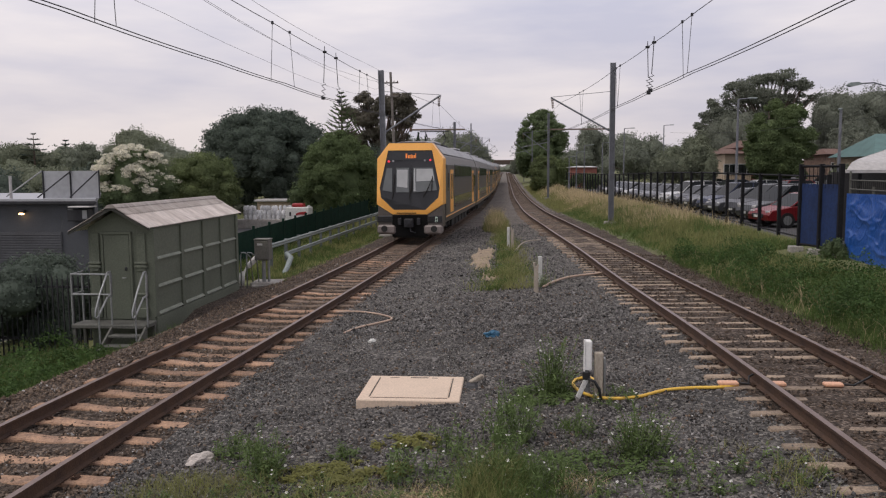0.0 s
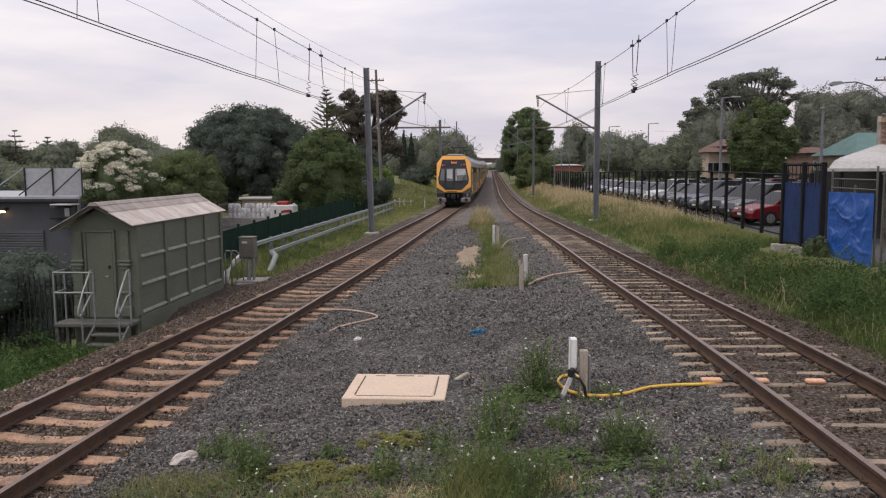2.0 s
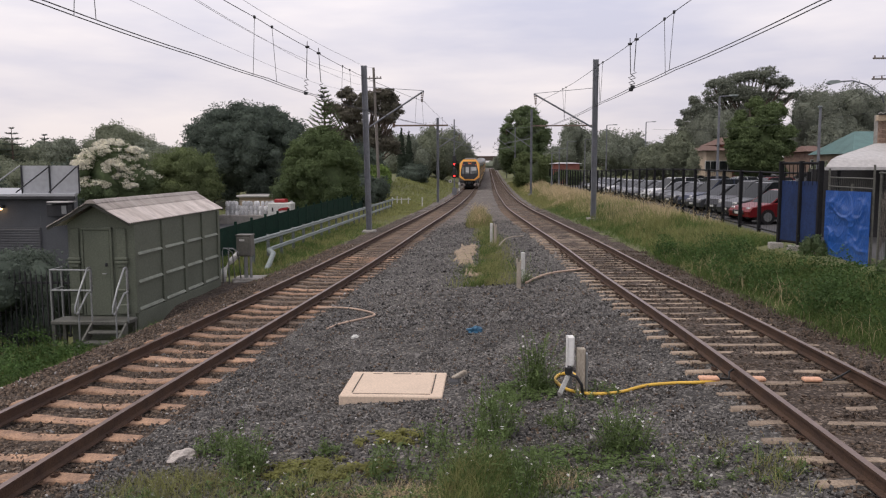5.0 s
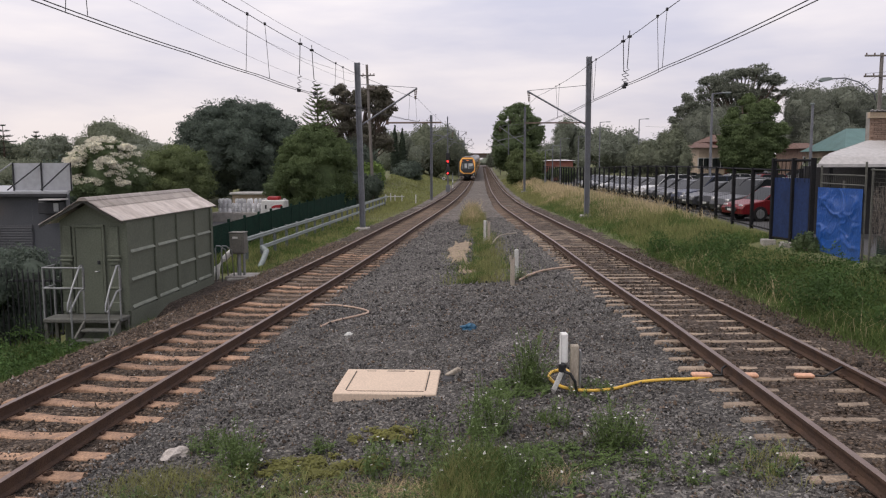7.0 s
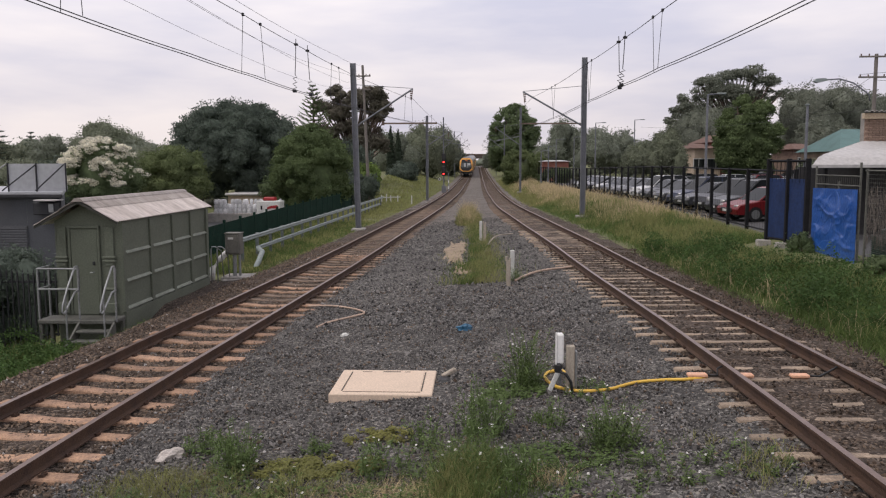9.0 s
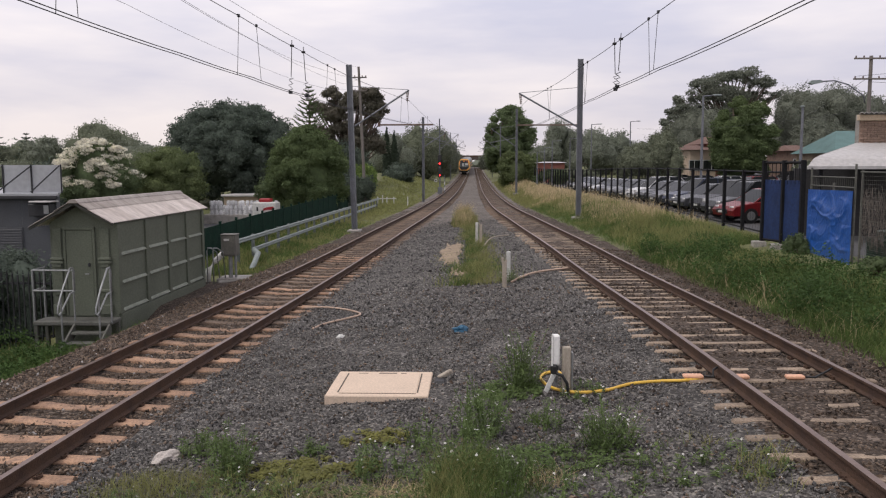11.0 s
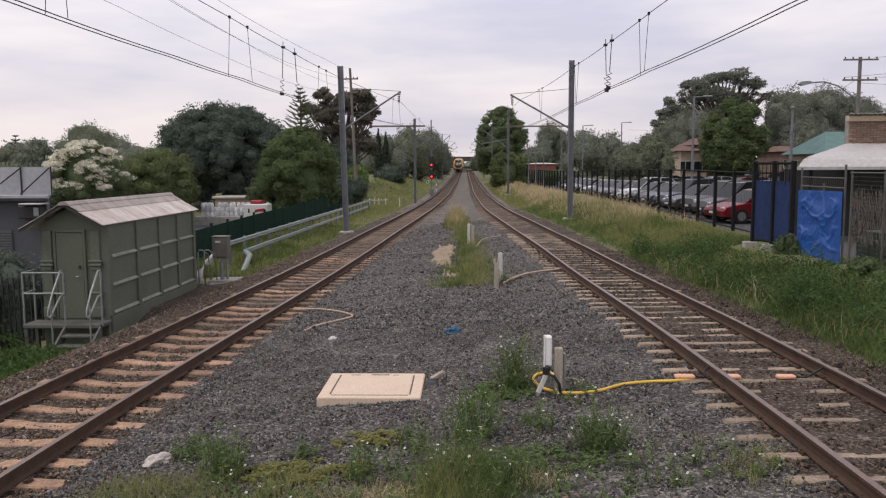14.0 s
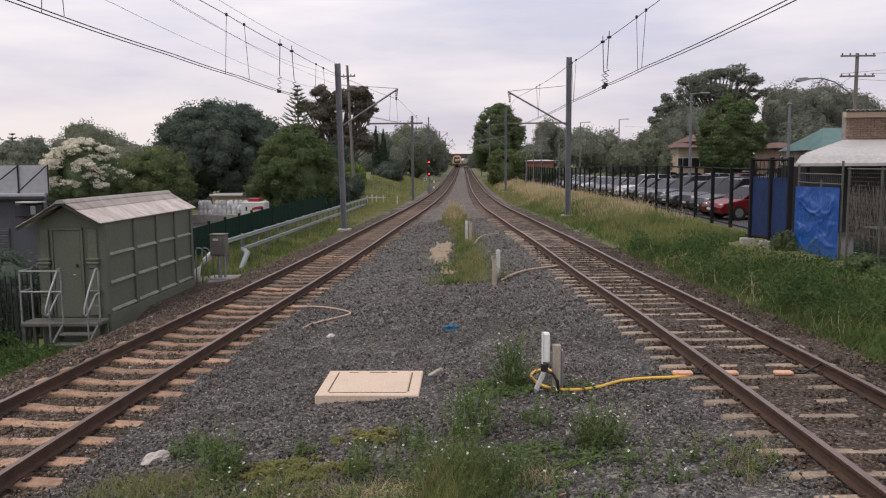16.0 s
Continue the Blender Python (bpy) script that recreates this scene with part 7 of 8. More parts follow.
def conifer(name, label, x, y, zb, top, tiers, step, reach, material, seed, rise=0.45):
    """A tiered pine: whorls of curved branches, each fringed with upswept needles."""
    root = thing(name, label, "tree")
    part("trunk", Shape().tube([(x, y, zb - 0.5), (x, y, top)], 0.28, 8, r2=0.03), BARK, root)
    rnd = np.random.RandomState(seed)
    wood, verts = Shape(), []
    for k in range(tiers):
        z = top - 0.15 - k * step
        r = 0.2 + reach * (k / tiers) ** 0.85
        for a in range(7):
            an = a * 2 * math.pi / 7 + k * 0.6 + rnd.uniform(-0.15, 0.15)
            o = np.array([math.cos(an), math.sin(an), 0.0])
            side = np.array([-o[1], o[0], 0.0])
            def at(f):
                return np.array([x, y, z]) + o * r * f + np.array([0, 0, rise * r * f * f - 0.08 * r * f])
            wood.tube([at(0), at(0.5), at(1.0)], 0.035, 4, r2=0.012, caps=False)
            for q in range(int(12 + 16 * r)):
                f = rnd.uniform(0.12, 1.05)
                p = at(f)
                d = o * 0.7 + side * rnd.choice([-1, 1]) * rnd.uniform(0.15, 0.9) + np.array([0, 0, rnd.uniform(0.1, 0.8)])
                d *= rnd.uniform(0.22, 0.42) / np.linalg.norm(d)
                w = np.cross(d, rnd.normal(size=3))
                w *= 0.055 / (np.linalg.norm(w) + 1e-6)
                verts += [p - w, p + w, p + d]
    tagged(part("branches", wood, BARK, root), kind="stuff")
    v = np.array(verts)
    part("needles", raw_mesh("needles", v, np.arange(len(v)).reshape(-1, 3), material), None, root)


conifer("norfolk_pine", "tall tiered pine with upswept feathery branches", -19.2, 95, -0.5, 12.3, 15, 0.5, 2.7, LEAF_MID, 5)
conifer("hoop_pine", "far dark pine with flat spreading tiers", -66.5, 110, 0.0, 8.6, 9, 0.75, 3.4, LEAF_DARK, 6, 0.15)
conifer("norfolk_pine", "small far pine with a narrow pointed crown", -61.8, 110, 0.0, 7.6, 10, 0.6, 1.9, LEAF_DARK, 7)


def far_woods():
    """The closed line of trees that rims the suburb."""
    rnd = random.Random(9)
    blobs = []
    for k in range(190):
        a = radians(rnd.uniform(-62, 62))
        if abs(a) < radians(3.2):
            continue
        r = rnd.uniform(185, 260)
        x, y = math.sin(a) * r, math.cos(a) * r
        w, h = rnd.uniform(5, 9), rnd.uniform(4, 7.5) + max(0, x) * 0.02
        z = float(ground_z(x, y))
        for q in range(3):
            blobs.append((x + rnd.uniform(-0.5, 0.5) * w, y, z + h * rnd.uniform(0.35, 0.85), w * 0.5, w * 0.4, h * 0.32))
    for k in range(14):
        blobs.append((-24 + k * 3.6, 470 + (k % 3) * 8, 3.6 + 0.8 * math.sin(k * 1.7), 4.2, 4, 2.6))
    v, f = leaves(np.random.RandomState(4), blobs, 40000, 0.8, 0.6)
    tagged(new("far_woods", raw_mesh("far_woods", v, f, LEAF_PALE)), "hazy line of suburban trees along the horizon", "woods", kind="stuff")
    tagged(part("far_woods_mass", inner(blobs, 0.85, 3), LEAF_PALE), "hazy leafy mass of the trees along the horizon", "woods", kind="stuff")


far_woods()
for k, (cx, cy, w, z0, z1) in enumerate(((20.6, 86, 4.0, 1.0, 5.6), (19.6, 96, 5, 1.0, 6.0), (32.5, 78, 3.6, 1.0, 3.9), (24.2, 104, 5, 1, 8.0))):
    place("garden_tree", "olive garden tree behind parked cars", cx, cy, w, z0, z1, 9, LEAF_OLIVE, 2200, 0.34, 120 + k, trunk=0.15)
for k, (cx, cy, w, z0, z1) in enumerate(((-27.5, 66, 6, -1, 3.0), (-32, 60, 6, -1, 3.6), (-36, 55, 6, -1.5, 3.4))):
    place("garden_tree", "dark green tree shading the yard", cx, cy, w, z0, z1, 10, LEAF_DARK, 2600, 0.3, 130 + k, trunk=0.15)


def bank_weeds(label, spots, count, size, seed):
    """Leafy weeds knitted through the long grass on a bank."""
    rnd = random.Random(seed)
    blobs = []
    for x, y in spots(rnd):
        r = rnd.uniform(0.14, 0.4)
        blobs.append((x, y, float(ground_z(x, y)) + r * 0.6, r, r, r * rnd.uniform(0.7, 1.5)))
    v, f = leaves(np.random.RandomState(seed), blobs, count, size, 0.9)
    tagged(new("bank_weeds", raw_mesh("bank_weeds", v, f, LEAF_BANK)), label, "weeds", kind="stuff")


def right_bank(rnd):
    for k in range(330):
        y = 9.5 + 17 * rnd.random() ** 1.2
        yield float(right_x(y)) + 2.2 + (2.7 if y < 18 else 2.0) * rnd.random() ** 0.9, y


def left_bank(rnd):
    for k in range(70):
        y = 12.4 + 4.0 * rnd.random()
        x = float(left_x(y)) - 2.7 - 2.6 * rnd.random()
        if not (-8.8 < x < -7.4 and y > 15.2):
            yield x, y


LEAF_BANK = leaf_mat("dark_weed_leaves", (0.078, 0.135, 0.04), (0.045, 0.08, 0.025))
bank_weeds("dark leafy weeds through the long grass", right_bank, 60000, 0.06, 8)
bank_weeds("leafy green weeds on the bank below the hut", left_bank, 20000, 0.055, 9)
place("shrub", "dark green creeper at the foot of the blue screen", 9.42, 23.5, 0.7, 0.3, 1.15, 7, LEAF_MID, 900, 0.09, 140, trunk=0.03)
place("shrub", "small shrub at the mesh fence", 9.3, 18.6, 1.0, 0.3, 1.0, 7, LEAF_MID, 900, 0.09, 141, trunk=0.03)
# dark leaf masses added where deep shade lies under the yard trees
for k, (cx, cy, w, z1) in enumerate(((-12.5, 73, 5, 1.9), (-16.5, 74, 6, 1.6), (-26.5, 77, 6, 1.6), (-31, 72, 6, 1.8), (-11.8, 80, 4, 2.2))):
    place("hedge", "dark leafy filler for the shade under the yard trees", cx, cy, w, -1.2, z1, 9, LEAF_DARK, 2000, 0.3, 150 + k, d=3.0, trunk=0.1, dome=0.2)
place("lineside_bush", "low dark bush along the far fence", 11.4, 117, 5.5, 0.0, 2.5, 9, LEAF_MID, 2400, 0.3, 170, d=3.0, trunk=0.1, dome=0.2)
place("lineside_bush", "low dark bush along the far fence", 15.5, 120, 6.0, 0.0, 2.4, 9, LEAF_OLIVE, 2400, 0.3, 171, d=3.0, trunk=0.1, dome=0.2)
for k, (cx, cy, w, z1) in enumerate(((-45, 76, 9, 3.8), (-40, 74, 7, 3.4), (-50, 78, 8, 4.4))):
    place("garden_tree", "soft green suburban tree beyond the workshop", cx, cy, w, -1.5, z1, 12, LEAF_OLIVE, 2600, 0.34, 180 + k, trunk=0.15)


# ---- grass, weeds and loose stones ----
GRASS = leaf_mat("fresh_green_grass", (0.12, 0.175, 0.052), (0.075, 0.12, 0.035))
GRASS_LIGHT = leaf_mat("yellow_green_grass", (0.29, 0.29, 0.12), (0.2, 0.215, 0.08))
GRASS_DRY = leaf_mat("dry_straw_grass", (0.62, 0.5, 0.31), (0.42, 0.34, 0.2))
GRASS_BANK = leaf_mat("mown_yellow_green_grass", (0.29, 0.3, 0.12), (0.2, 0.23, 0.08))
WEED = leaf_mat("weed_leaves", (0.15, 0.21, 0.075), (0.1, 0.15, 0.055))
MOSS = leaf_mat("yellow_clover", (0.24, 0.235, 0.075), (0.15, 0.165, 0.055))
PETAL = mat("white_petals", (0.75, 0.74, 0.7), 0.7, 0, 0.1, 8, 40, 0.0)


def blades(rnd, x, y, height, width, lean=0.35):
    """Bent tapering blades, three triangles each."""
    n = len(x)
    z = ground_z(x, y) - 0.02
    a = rnd.uniform(0, 2 * np.pi, n)
    h = height * rnd.uniform(0.45, 1.2, n)
    w = width * rnd.uniform(0.6, 1.3, n)
    dx, dy = np.cos(a) * w / 2, np.sin(a) * w / 2
    b = rnd.uniform(0, 2 * np.pi, n)
    l1 = lean * h * rnd.uniform(0.1, 0.6, n)
    l2 = lean * h * rnd.uniform(0.6, 1.8, n)
    p = np.stack([np.stack([x - dx, y - dy, z], 1), np.stack([x + dx, y + dy, z], 1),
                  np.stack([x - dx * 0.8 + np.cos(b) * l1, y - dy * 0.8 + np.sin(b) * l1, z + h * 0.55], 1), np.stack([x + dx * 0.8 + np.cos(b) * l1, y + dy * 0.8 + np.sin(b) * l1, z + h * 0.55], 1),
                  np.stack([x + np.cos(b) * l2, y + np.sin(b) * l2, z + h], 1)], 1).reshape(-1, 3)
    k = np.arange(n)[:, None] * 5
    return p, np.concatenate([k, k + 1, k + 3, k, k + 3, k + 2, k + 2, k + 3, k + 4], 1).reshape(-1, 3)


def turf(name, label, sampler, count, height, width, material, seed, lean=0.35, clump=0.0):
    rnd = np.random.RandomState(seed)
    x, y, s = sampler(rnd, count)
    if clump:
        keep = np.array([noise.noise(Vector((px * clump, py * clump, seed))) for px, py in zip(x, y)]) > -0.12
        x, y, s = x[keep], y[keep], s[keep]
    s = s * np.array([1.0 + 0.75 * noise.noise(Vector((px * 0.9, py * 0.6, seed))) for px, py in zip(x, y)])
    v, f = blades(rnd, x, y, height * s, width * (0.6 + 0.4 * s), lean)
    return tagged(new(name, raw_mesh(name, v, f, material)), label, "grass", kind="stuff")


def verge_right(y0, y1, inner=2.0, outer=None, power=1.0):
    def sample(rnd, n):
        y = y0 + (y1 - y0) * rnd.uniform(0, 1, n) ** power
        lo = right_x(y) + inner + rnd.normal(0, 0.15, n)
        hi = np.interp(y, [5, 20, 26, 27, 60, 125], [9.3, 8.7, 8.2, 10.0, 10.0, 9.2]) if outer is None else lo + outer
        u = rnd.uniform(0, 1, n)
        return lo + (hi - lo) * u, y, (0.45 + 0.75 * np.minimum(1, u * 3.0)) * np.interp(u, [0.6, 0.9], [1.0, 0.45])
    return sample


def verge_left(y0, y1, inner=2.4, outer=-9.9, power=1.0):
    def sample(rnd, n):
        y = y0 + (y1 - y0) * rnd.uniform(0, 1, n) ** power
        hi = left_x(y) - inner + rnd.normal(0, 0.12, n)
        lo = np.interp(y, [10, 24, 60, 104, 160], [-12.0, -9.8, -10.8, -12.4, -16])
        u = rnd.uniform(0, 1, n)
        x = hi + (lo - hi) * u
        out = ~((x > -9.6) & (x < -7.7) & (y > 16.2) & (y < 23)) & ~((x > -8.2) & (x < -6.7) & (y > 22) & (y < 24.8)) & ~((x > -8.7) & (x < -7.5) & (y > 15.5) & (y < 16.8))
        return x[out], y[out], (0.55 + 0.6 * np.minimum(1, u * 2.5))[out]
    return sample


def patch(cx, cy, rx_, ry_):
    def sample(rnd, n):
        a, r = rnd.uniform(0, 2 * np.pi, n), np.sqrt(rnd.uniform(0, 1, n)) * (1 + 0.25 * np.sin(3 * rnd.uniform(0, 6.28, n)))
        return cx + np.cos(a) * r * rx_, cy + np.sin(a) * r * ry_, 1.15 - 0.5 * r
    return sample


turf("tall_grass", "lush tall green grass on the bank below the fence", verge_right(9, 27, 1.95), 48000, 0.3, 0.013, GRASS, 1, 0.8)
turf("tall_grass", "lush tall green grass beside the ballast", verge_right(24, 60, 2.1, None, 1.3), 36000, 0.3, 0.022, GRASS, 2, 0.7)
turf("seeding_grass", "yellow-green seeding grass on the bank", verge_right(19, 70, 2.3, None, 1.2), 36000, 0.46, 0.016, GRASS_LIGHT, 3, 0.35, 0.35)
turf("dry_grass", "tall straw-coloured dry grass by the masts", verge_right(34, 62, 3.2), 4500, 0.75, 0.018, GRASS_DRY, 4, 0.35, 0.3)
turf("dry_grass", "tall straw-coloured dry grass along the fence", verge_right(62, 118, 2.6, None, 1.3), 17000, 0.68, 0.032, GRASS_DRY, 5, 0.35, 0.16)
turf("seeding_grass", "yellow-green grass among the straw along the fence", verge_right(62, 118, 2.3, None, 1.3), 12000, 0.5, 0.03, GRASS_LIGHT, 55, 0.35)
turf("verge_grass", "green grass along the far track edge", verge_right(60, 160, 1.8, 3.0), 11000, 0.35, 0.04, GRASS_LIGHT, 6)
turf("verge_grass", "short green grass strip beside the barrier", verge_left(22.5, 48, 2.3, -9.9, 1.1), 20000, 0.2, 0.024, GRASS, 7)
turf("verge_grass", "yellow-green grass strip beside the barrier", verge_left(23, 80, 2.3, -9.9, 1.2), 17000, 0.22, 0.03, GRASS_LIGHT, 8)
turf("bank_grass", "green grass bank beside the signal", verge_left(58, 160, 2.2), 18000, 0.2, 0.06, GRASS_BANK, 9)
turf("rough_grass", "rough green grass under the landing", patch(-9.7, 15.7, 0.9, 1.0), 3500, 0.24, 0.012, GRASS, 56, 0.5)
turf("seeding_grass", "tall pale stalks among weeds below the hut", verge_left(12.3, 16.4, 2.7), 2200, 0.42, 0.007, GRASS_LIGHT, 57, 0.4, 1.2)
turf("seeding_grass", "tall pale stalks through the weeds on the bank", verge_right(10, 27, 2.1), 4200, 0.52, 0.008, GRASS_LIGHT, 58, 0.4, 0.9)
turf("dry_grass", "dry bent stalks at the edge of the ballast", verge_right(12, 26, 2.0, 0.8), 900, 0.4, 0.007, GRASS_DRY, 59, 0.5, 0.9)
turf("rough_grass", "rough green grass below the hut landing", verge_left(11, 17, 2.3), 13000, 0.26, 0.012, GRASS, 10, 0.5)


def median(rnd, n):
    y = 20.3 + 24 * rnd.uniform(0, 1, n) ** 1.3
    w = np.interp(y, [20, 21, 28, 34, 40, 46], [0.75, 0.9, 0.8, 0.6, 0.3, 0.25])
    x = np.interp(y, [20, 30, 46], [0.1, 0.1, -0.4]) + rnd.normal(0, 0.5, n) * w
    keep = ~((x < -0.25) & (y > 24) & (y < 33)) | (rnd.uniform(0, 1, n) < 0.12)
    return x[keep], y[keep], (0.4 + 0.6 * rnd.uniform(0, 1, n))[keep]


turf("median_grass", "patchy green weeds in ballast between the tracks", median, 14000, 0.26, 0.016, GRASS, 11, 0.5, 0.7)
turf("median_grass", "patchy straw-coloured weeds in ballast between the tracks", median, 9000, 0.34, 0.012, GRASS_LIGHT, 12, 0.4, 0.5)
turf("grass_clump", "tall pale seeding grass clump between the tracks", patch(-0.4, 43, 0.6, 2.2), 3000, 0.75, 0.02, GRASS_LIGHT, 13, 0.3)
turf("grass_clump", "tall pale seeding grass heads between the tracks", patch(-0.4, 43, 0.5, 2.0), 1500, 1.0, 0.016, GRASS_DRY, 14, 0.3)
turf("foreground_grass", "soft green grass tuft growing through ballast", patch(0.1, 7.2, 0.65, 0.8), 1700, 0.36, 0.006, GRASS, 15, 0.45)
turf("foreground_grass", "straw-coloured grass tuft growing through ballast", patch(-0.1, 7.1, 0.35, 0.6), 900, 0.34, 0.005, GRASS_LIGHT, 16, 0.4)
turf("foreground_grass", "sparse grass in ballast beside the rail", patch(-3.2, 7.5, 0.7, 0.5), 1500, 0.2, 0.006, GRASS_LIGHT, 17, 0.6)
turf("foreground_grass", "dry grass tuft in ballast", patch(0.72, 7.3, 0.25, 0.2), 160, 0.22, 0.007, GRASS_DRY, 18, 0.8)
turf("foreground_grass", "sparse green shoots in ballast", patch(1.2, 7.7, 1.2, 0.8), 1200, 0.16, 0.007, GRASS, 19, 0.7, 1.6)
turf("foreground_grass", "sparse green shoots by the sleepers", patch(2.5, 7.6, 0.6, 0.8), 700, 0.16, 0.007, GRASS_LIGHT, 20, 0.7, 1.6)
turf("foreground_grass", "dry straw and dead runners over ballast", patch(-1.0, 7.05, 0.8, 0.35), 900, 0.16, 0.006, GRASS_DRY, 23, 1.6)
turf("foreground_grass", "thin yellow-green blades over ballast", patch(-1.8, 7.4, 1.5, 0.7), 1500, 0.2, 0.006, GRASS_LIGHT, 24, 0.9, 1.4)
turf("grass_tuft", "small dark green tuft in ballast", patch(0.75, 9.1, 0.16, 0.16), 160, 0.24, 0.008, GRASS, 21, 0.7)


def weed(x, y, r, h, n, seed, flowers=0, label="leafy green weed with white flowers in ballast"):
    """Upright stems with small leaves, some ending in white flowers."""
    rnd = np.random.RandomState(seed)
    root = thing("weed", label, "weed", group="weeds between the tracks")
    z = gz(x, y)
    s = Shape()
    heads = []
    leaf_v, leaf_f = [], []
    for k in range(int(n * 0.68)):
        a, q = rnd.uniform(0, 6.28), math.sqrt(rnd.uniform(0, 1)) * r * 1.15
        bx, by = x + math.cos(a) * q, y + math.sin(a) * q
        hh = h * rnd.uniform(0.45, 1.05) * (1.15 - 0.5 * q / r)
        tx, ty = bx + rnd.normal(0, 0.2) * h, by + rnd.normal(0, 0.16) * h
        s.tube([(bx, by, z - 0.02), ((bx + tx) / 2, (by + ty) / 2, z + hh * 0.55), (tx, ty, z + hh)], 0.0035, 3, caps=False)
        heads.append((tx, ty, z + hh))
        for j in range(20):
            f = rnd.uniform(0.08, 1.0)
            c = np.array([bx + (tx - bx) * f, by + (ty - by) * f, z + hh * f])
            d = rnd.normal(size=3) * [1, 1, 0.5]
            d /= np.linalg.norm(d)
            u = np.cross(d, [0, 0, 1.0]) + rnd.normal(0, 0.2, 3)
            ln, wd = rnd.uniform(0.035, 0.085), rnd.uniform(0.004, 0.011)
            i = len(leaf_v)
            leaf_v += [c, c + d * ln * 0.5 + u * wd, c + d * ln, c + d * ln * 0.5 - u * wd]
            leaf_f += [(i, i + 1, i + 2), (i, i + 2, i + 3)]
    tagged(part("stem", s, WEED, root), kind="stuff")
    part("leaves", raw_mesh("leaves", np.array(leaf_v), np.array(leaf_f), WEED), None, root)
    for k in range(flowers):
        hx, hy, hz = heads[k % len(heads)]
        part("flower", FLOWER, None, root, at=pose(hx, hy, hz + 0.005, rnd.uniform(-40, 40), rnd.uniform(-40, 40), 0) @ Matrix.Scale(rnd.uniform(0.9, 1.5), 4))


def flower_mesh():
    s = Shape()
    for k in range(6):
        a = k * math.pi / 3
        s.add([(0, 0, 0), (math.cos(a - 0.4) * 0.009, math.sin(a - 0.4) * 0.009, 0.006), (math.cos(a) * 0.014, math.sin(a) * 0.014, 0.004), (math.cos(a + 0.4) * 0.009, math.sin(a + 0.4) * 0.009, 0.006)], [(0, 1, 2, 3)])
    return s.mesh("flower", PETAL)


FLOWER = flower_mesh()
for k, (x, y, r, h, n, fl) in enumerate(((0.66, 10.6, 0.17, 0.84, 130, 26), (0.44, 10.35, 0.3, 0.16, 50, 3), (1.45, 8.2, 0.2, 0.62, 100, 24), (-3.05, 8.6, 0.2, 0.3, 45, 2), (-2.52, 8.0, 0.2, 0.55, 100, 8), (-0.58, 8.4, 0.14, 0.45, 30, 2), (0.08, 8.7, 0.2, 0.68, 90, 10), (-0.05, 7.9, 0.3, 0.6, 60, 10), (-0.3, 7.35, 0.3, 0.5, 60, 8), (0.9, 8.8, 0.12, 0.4, 20, 2),
                                         (-0.95, 7.7, 0.28, 0.46, 50, 10), (-1.75, 8.5, 0.14, 0.18, 24, 0), (0.2, 9.7, 0.2, 0.2, 36, 1), (0.25, 7.3, 0.4, 0.4, 70, 12), (-2.2, 7.3, 0.5, 0.2, 60, 9), (1.4, 10.2, 0.35, 0.16, 40, 14), (1.9, 7.5, 0.4, 0.22, 40, 8), (1.1, 7.0, 0.4, 0.2, 40, 6), (-0.5, 6.9, 0.5, 0.25, 36, 8), (-1.5, 7.0, 0.5, 0.16, 36, 8), (2.6, 7.6, 0.4, 0.2, 36, 6), (0.9, 20.6, 0.25, 0.4, 40, 8), (-3.2, 6.9, 0.4, 0.2, 40, 4))):
    weed(x, y, r, h, n, 100 + k, fl)


def mat_of_clover(x, y, rx_, ry_, n, seed, material, label):
    rnd = np.random.RandomState(seed)
    a, q = rnd.uniform(0, 6.28, n), np.sqrt(rnd.uniform(0, 1, n))
    px, py = x + np.cos(a) * q * rx_, y + np.sin(a) * q * ry_
    keep = np.array([noise.noise(Vector((u * 5, v * 5, seed))) for u, v in zip(px, py)]) > -0.1
    px, py = px[keep], py[keep]
    n = len(px)
    c = np.stack([px, py, ground_z(px, py) + rnd.uniform(0.01, 0.07, n)], 1)
    d = rnd.normal(size=(n, 3)) * [1, 1, 0.35]
    d /= np.linalg.norm(d, axis=1)[:, None]
    u = np.cross(d, np.array([0, 0, 1.0]))
    s = rnd.uniform(0.012, 0.028, (n, 1))
    v = np.stack([c - d * s, c + u * s * 0.8, c + d * s, c - u * s * 0.8], 1).reshape(-1, 3)
    k = np.arange(n)[:, None] * 4
    f = np.concatenate([k, k + 1, k + 2, k, k + 2, k + 3], 1).reshape(-1, 3)
    tagged(new("ground_cover", raw_mesh("ground_cover", v, f, material)), label, "ground cover", kind="stuff")


mat_of_clover(-1.65, 7.9, 0.75, 0.3, 3600, 1, MOSS, "yellow-green low clover over ballast")
mat_of_clover(-1.1, 8.75, 0.4, 0.3, 1500, 2, MOSS, "yellow-green low clover over ballast")
mat_of_clover(-1.4, 7.0, 1.4, 0.35, 2600, 3, WEED, "low green creeping weed over ballast")
mat_of_clover(0.5, 10.4, 0.45, 0.5, 2400, 4, WEED, "low green creeping weed over ballast")
mat_of_clover(0.8, 7.9, 0.8, 0.4, 2000, 5, WEED, "low green creeping weed over ballast")
mat_of_clover(-8.6, 14.6, 1.2, 1.6, 4000, 6, GRASS, "low green creeper on the bank")


CUBE = np.array([(-1, -1, -1), (1, -1, -1), (1, 1, -1), (-1, 1, -1), (-1, -1, 1), (1, -1, 1), (1, 1, 1), (-1, 1, 1)], float)
SIDES = np.array([(0, 3, 2, 1), (4, 5, 6, 7), (0, 1, 5, 4), (1, 2, 6, 5), (2, 3, 7, 6), (3, 0, 4, 7)])


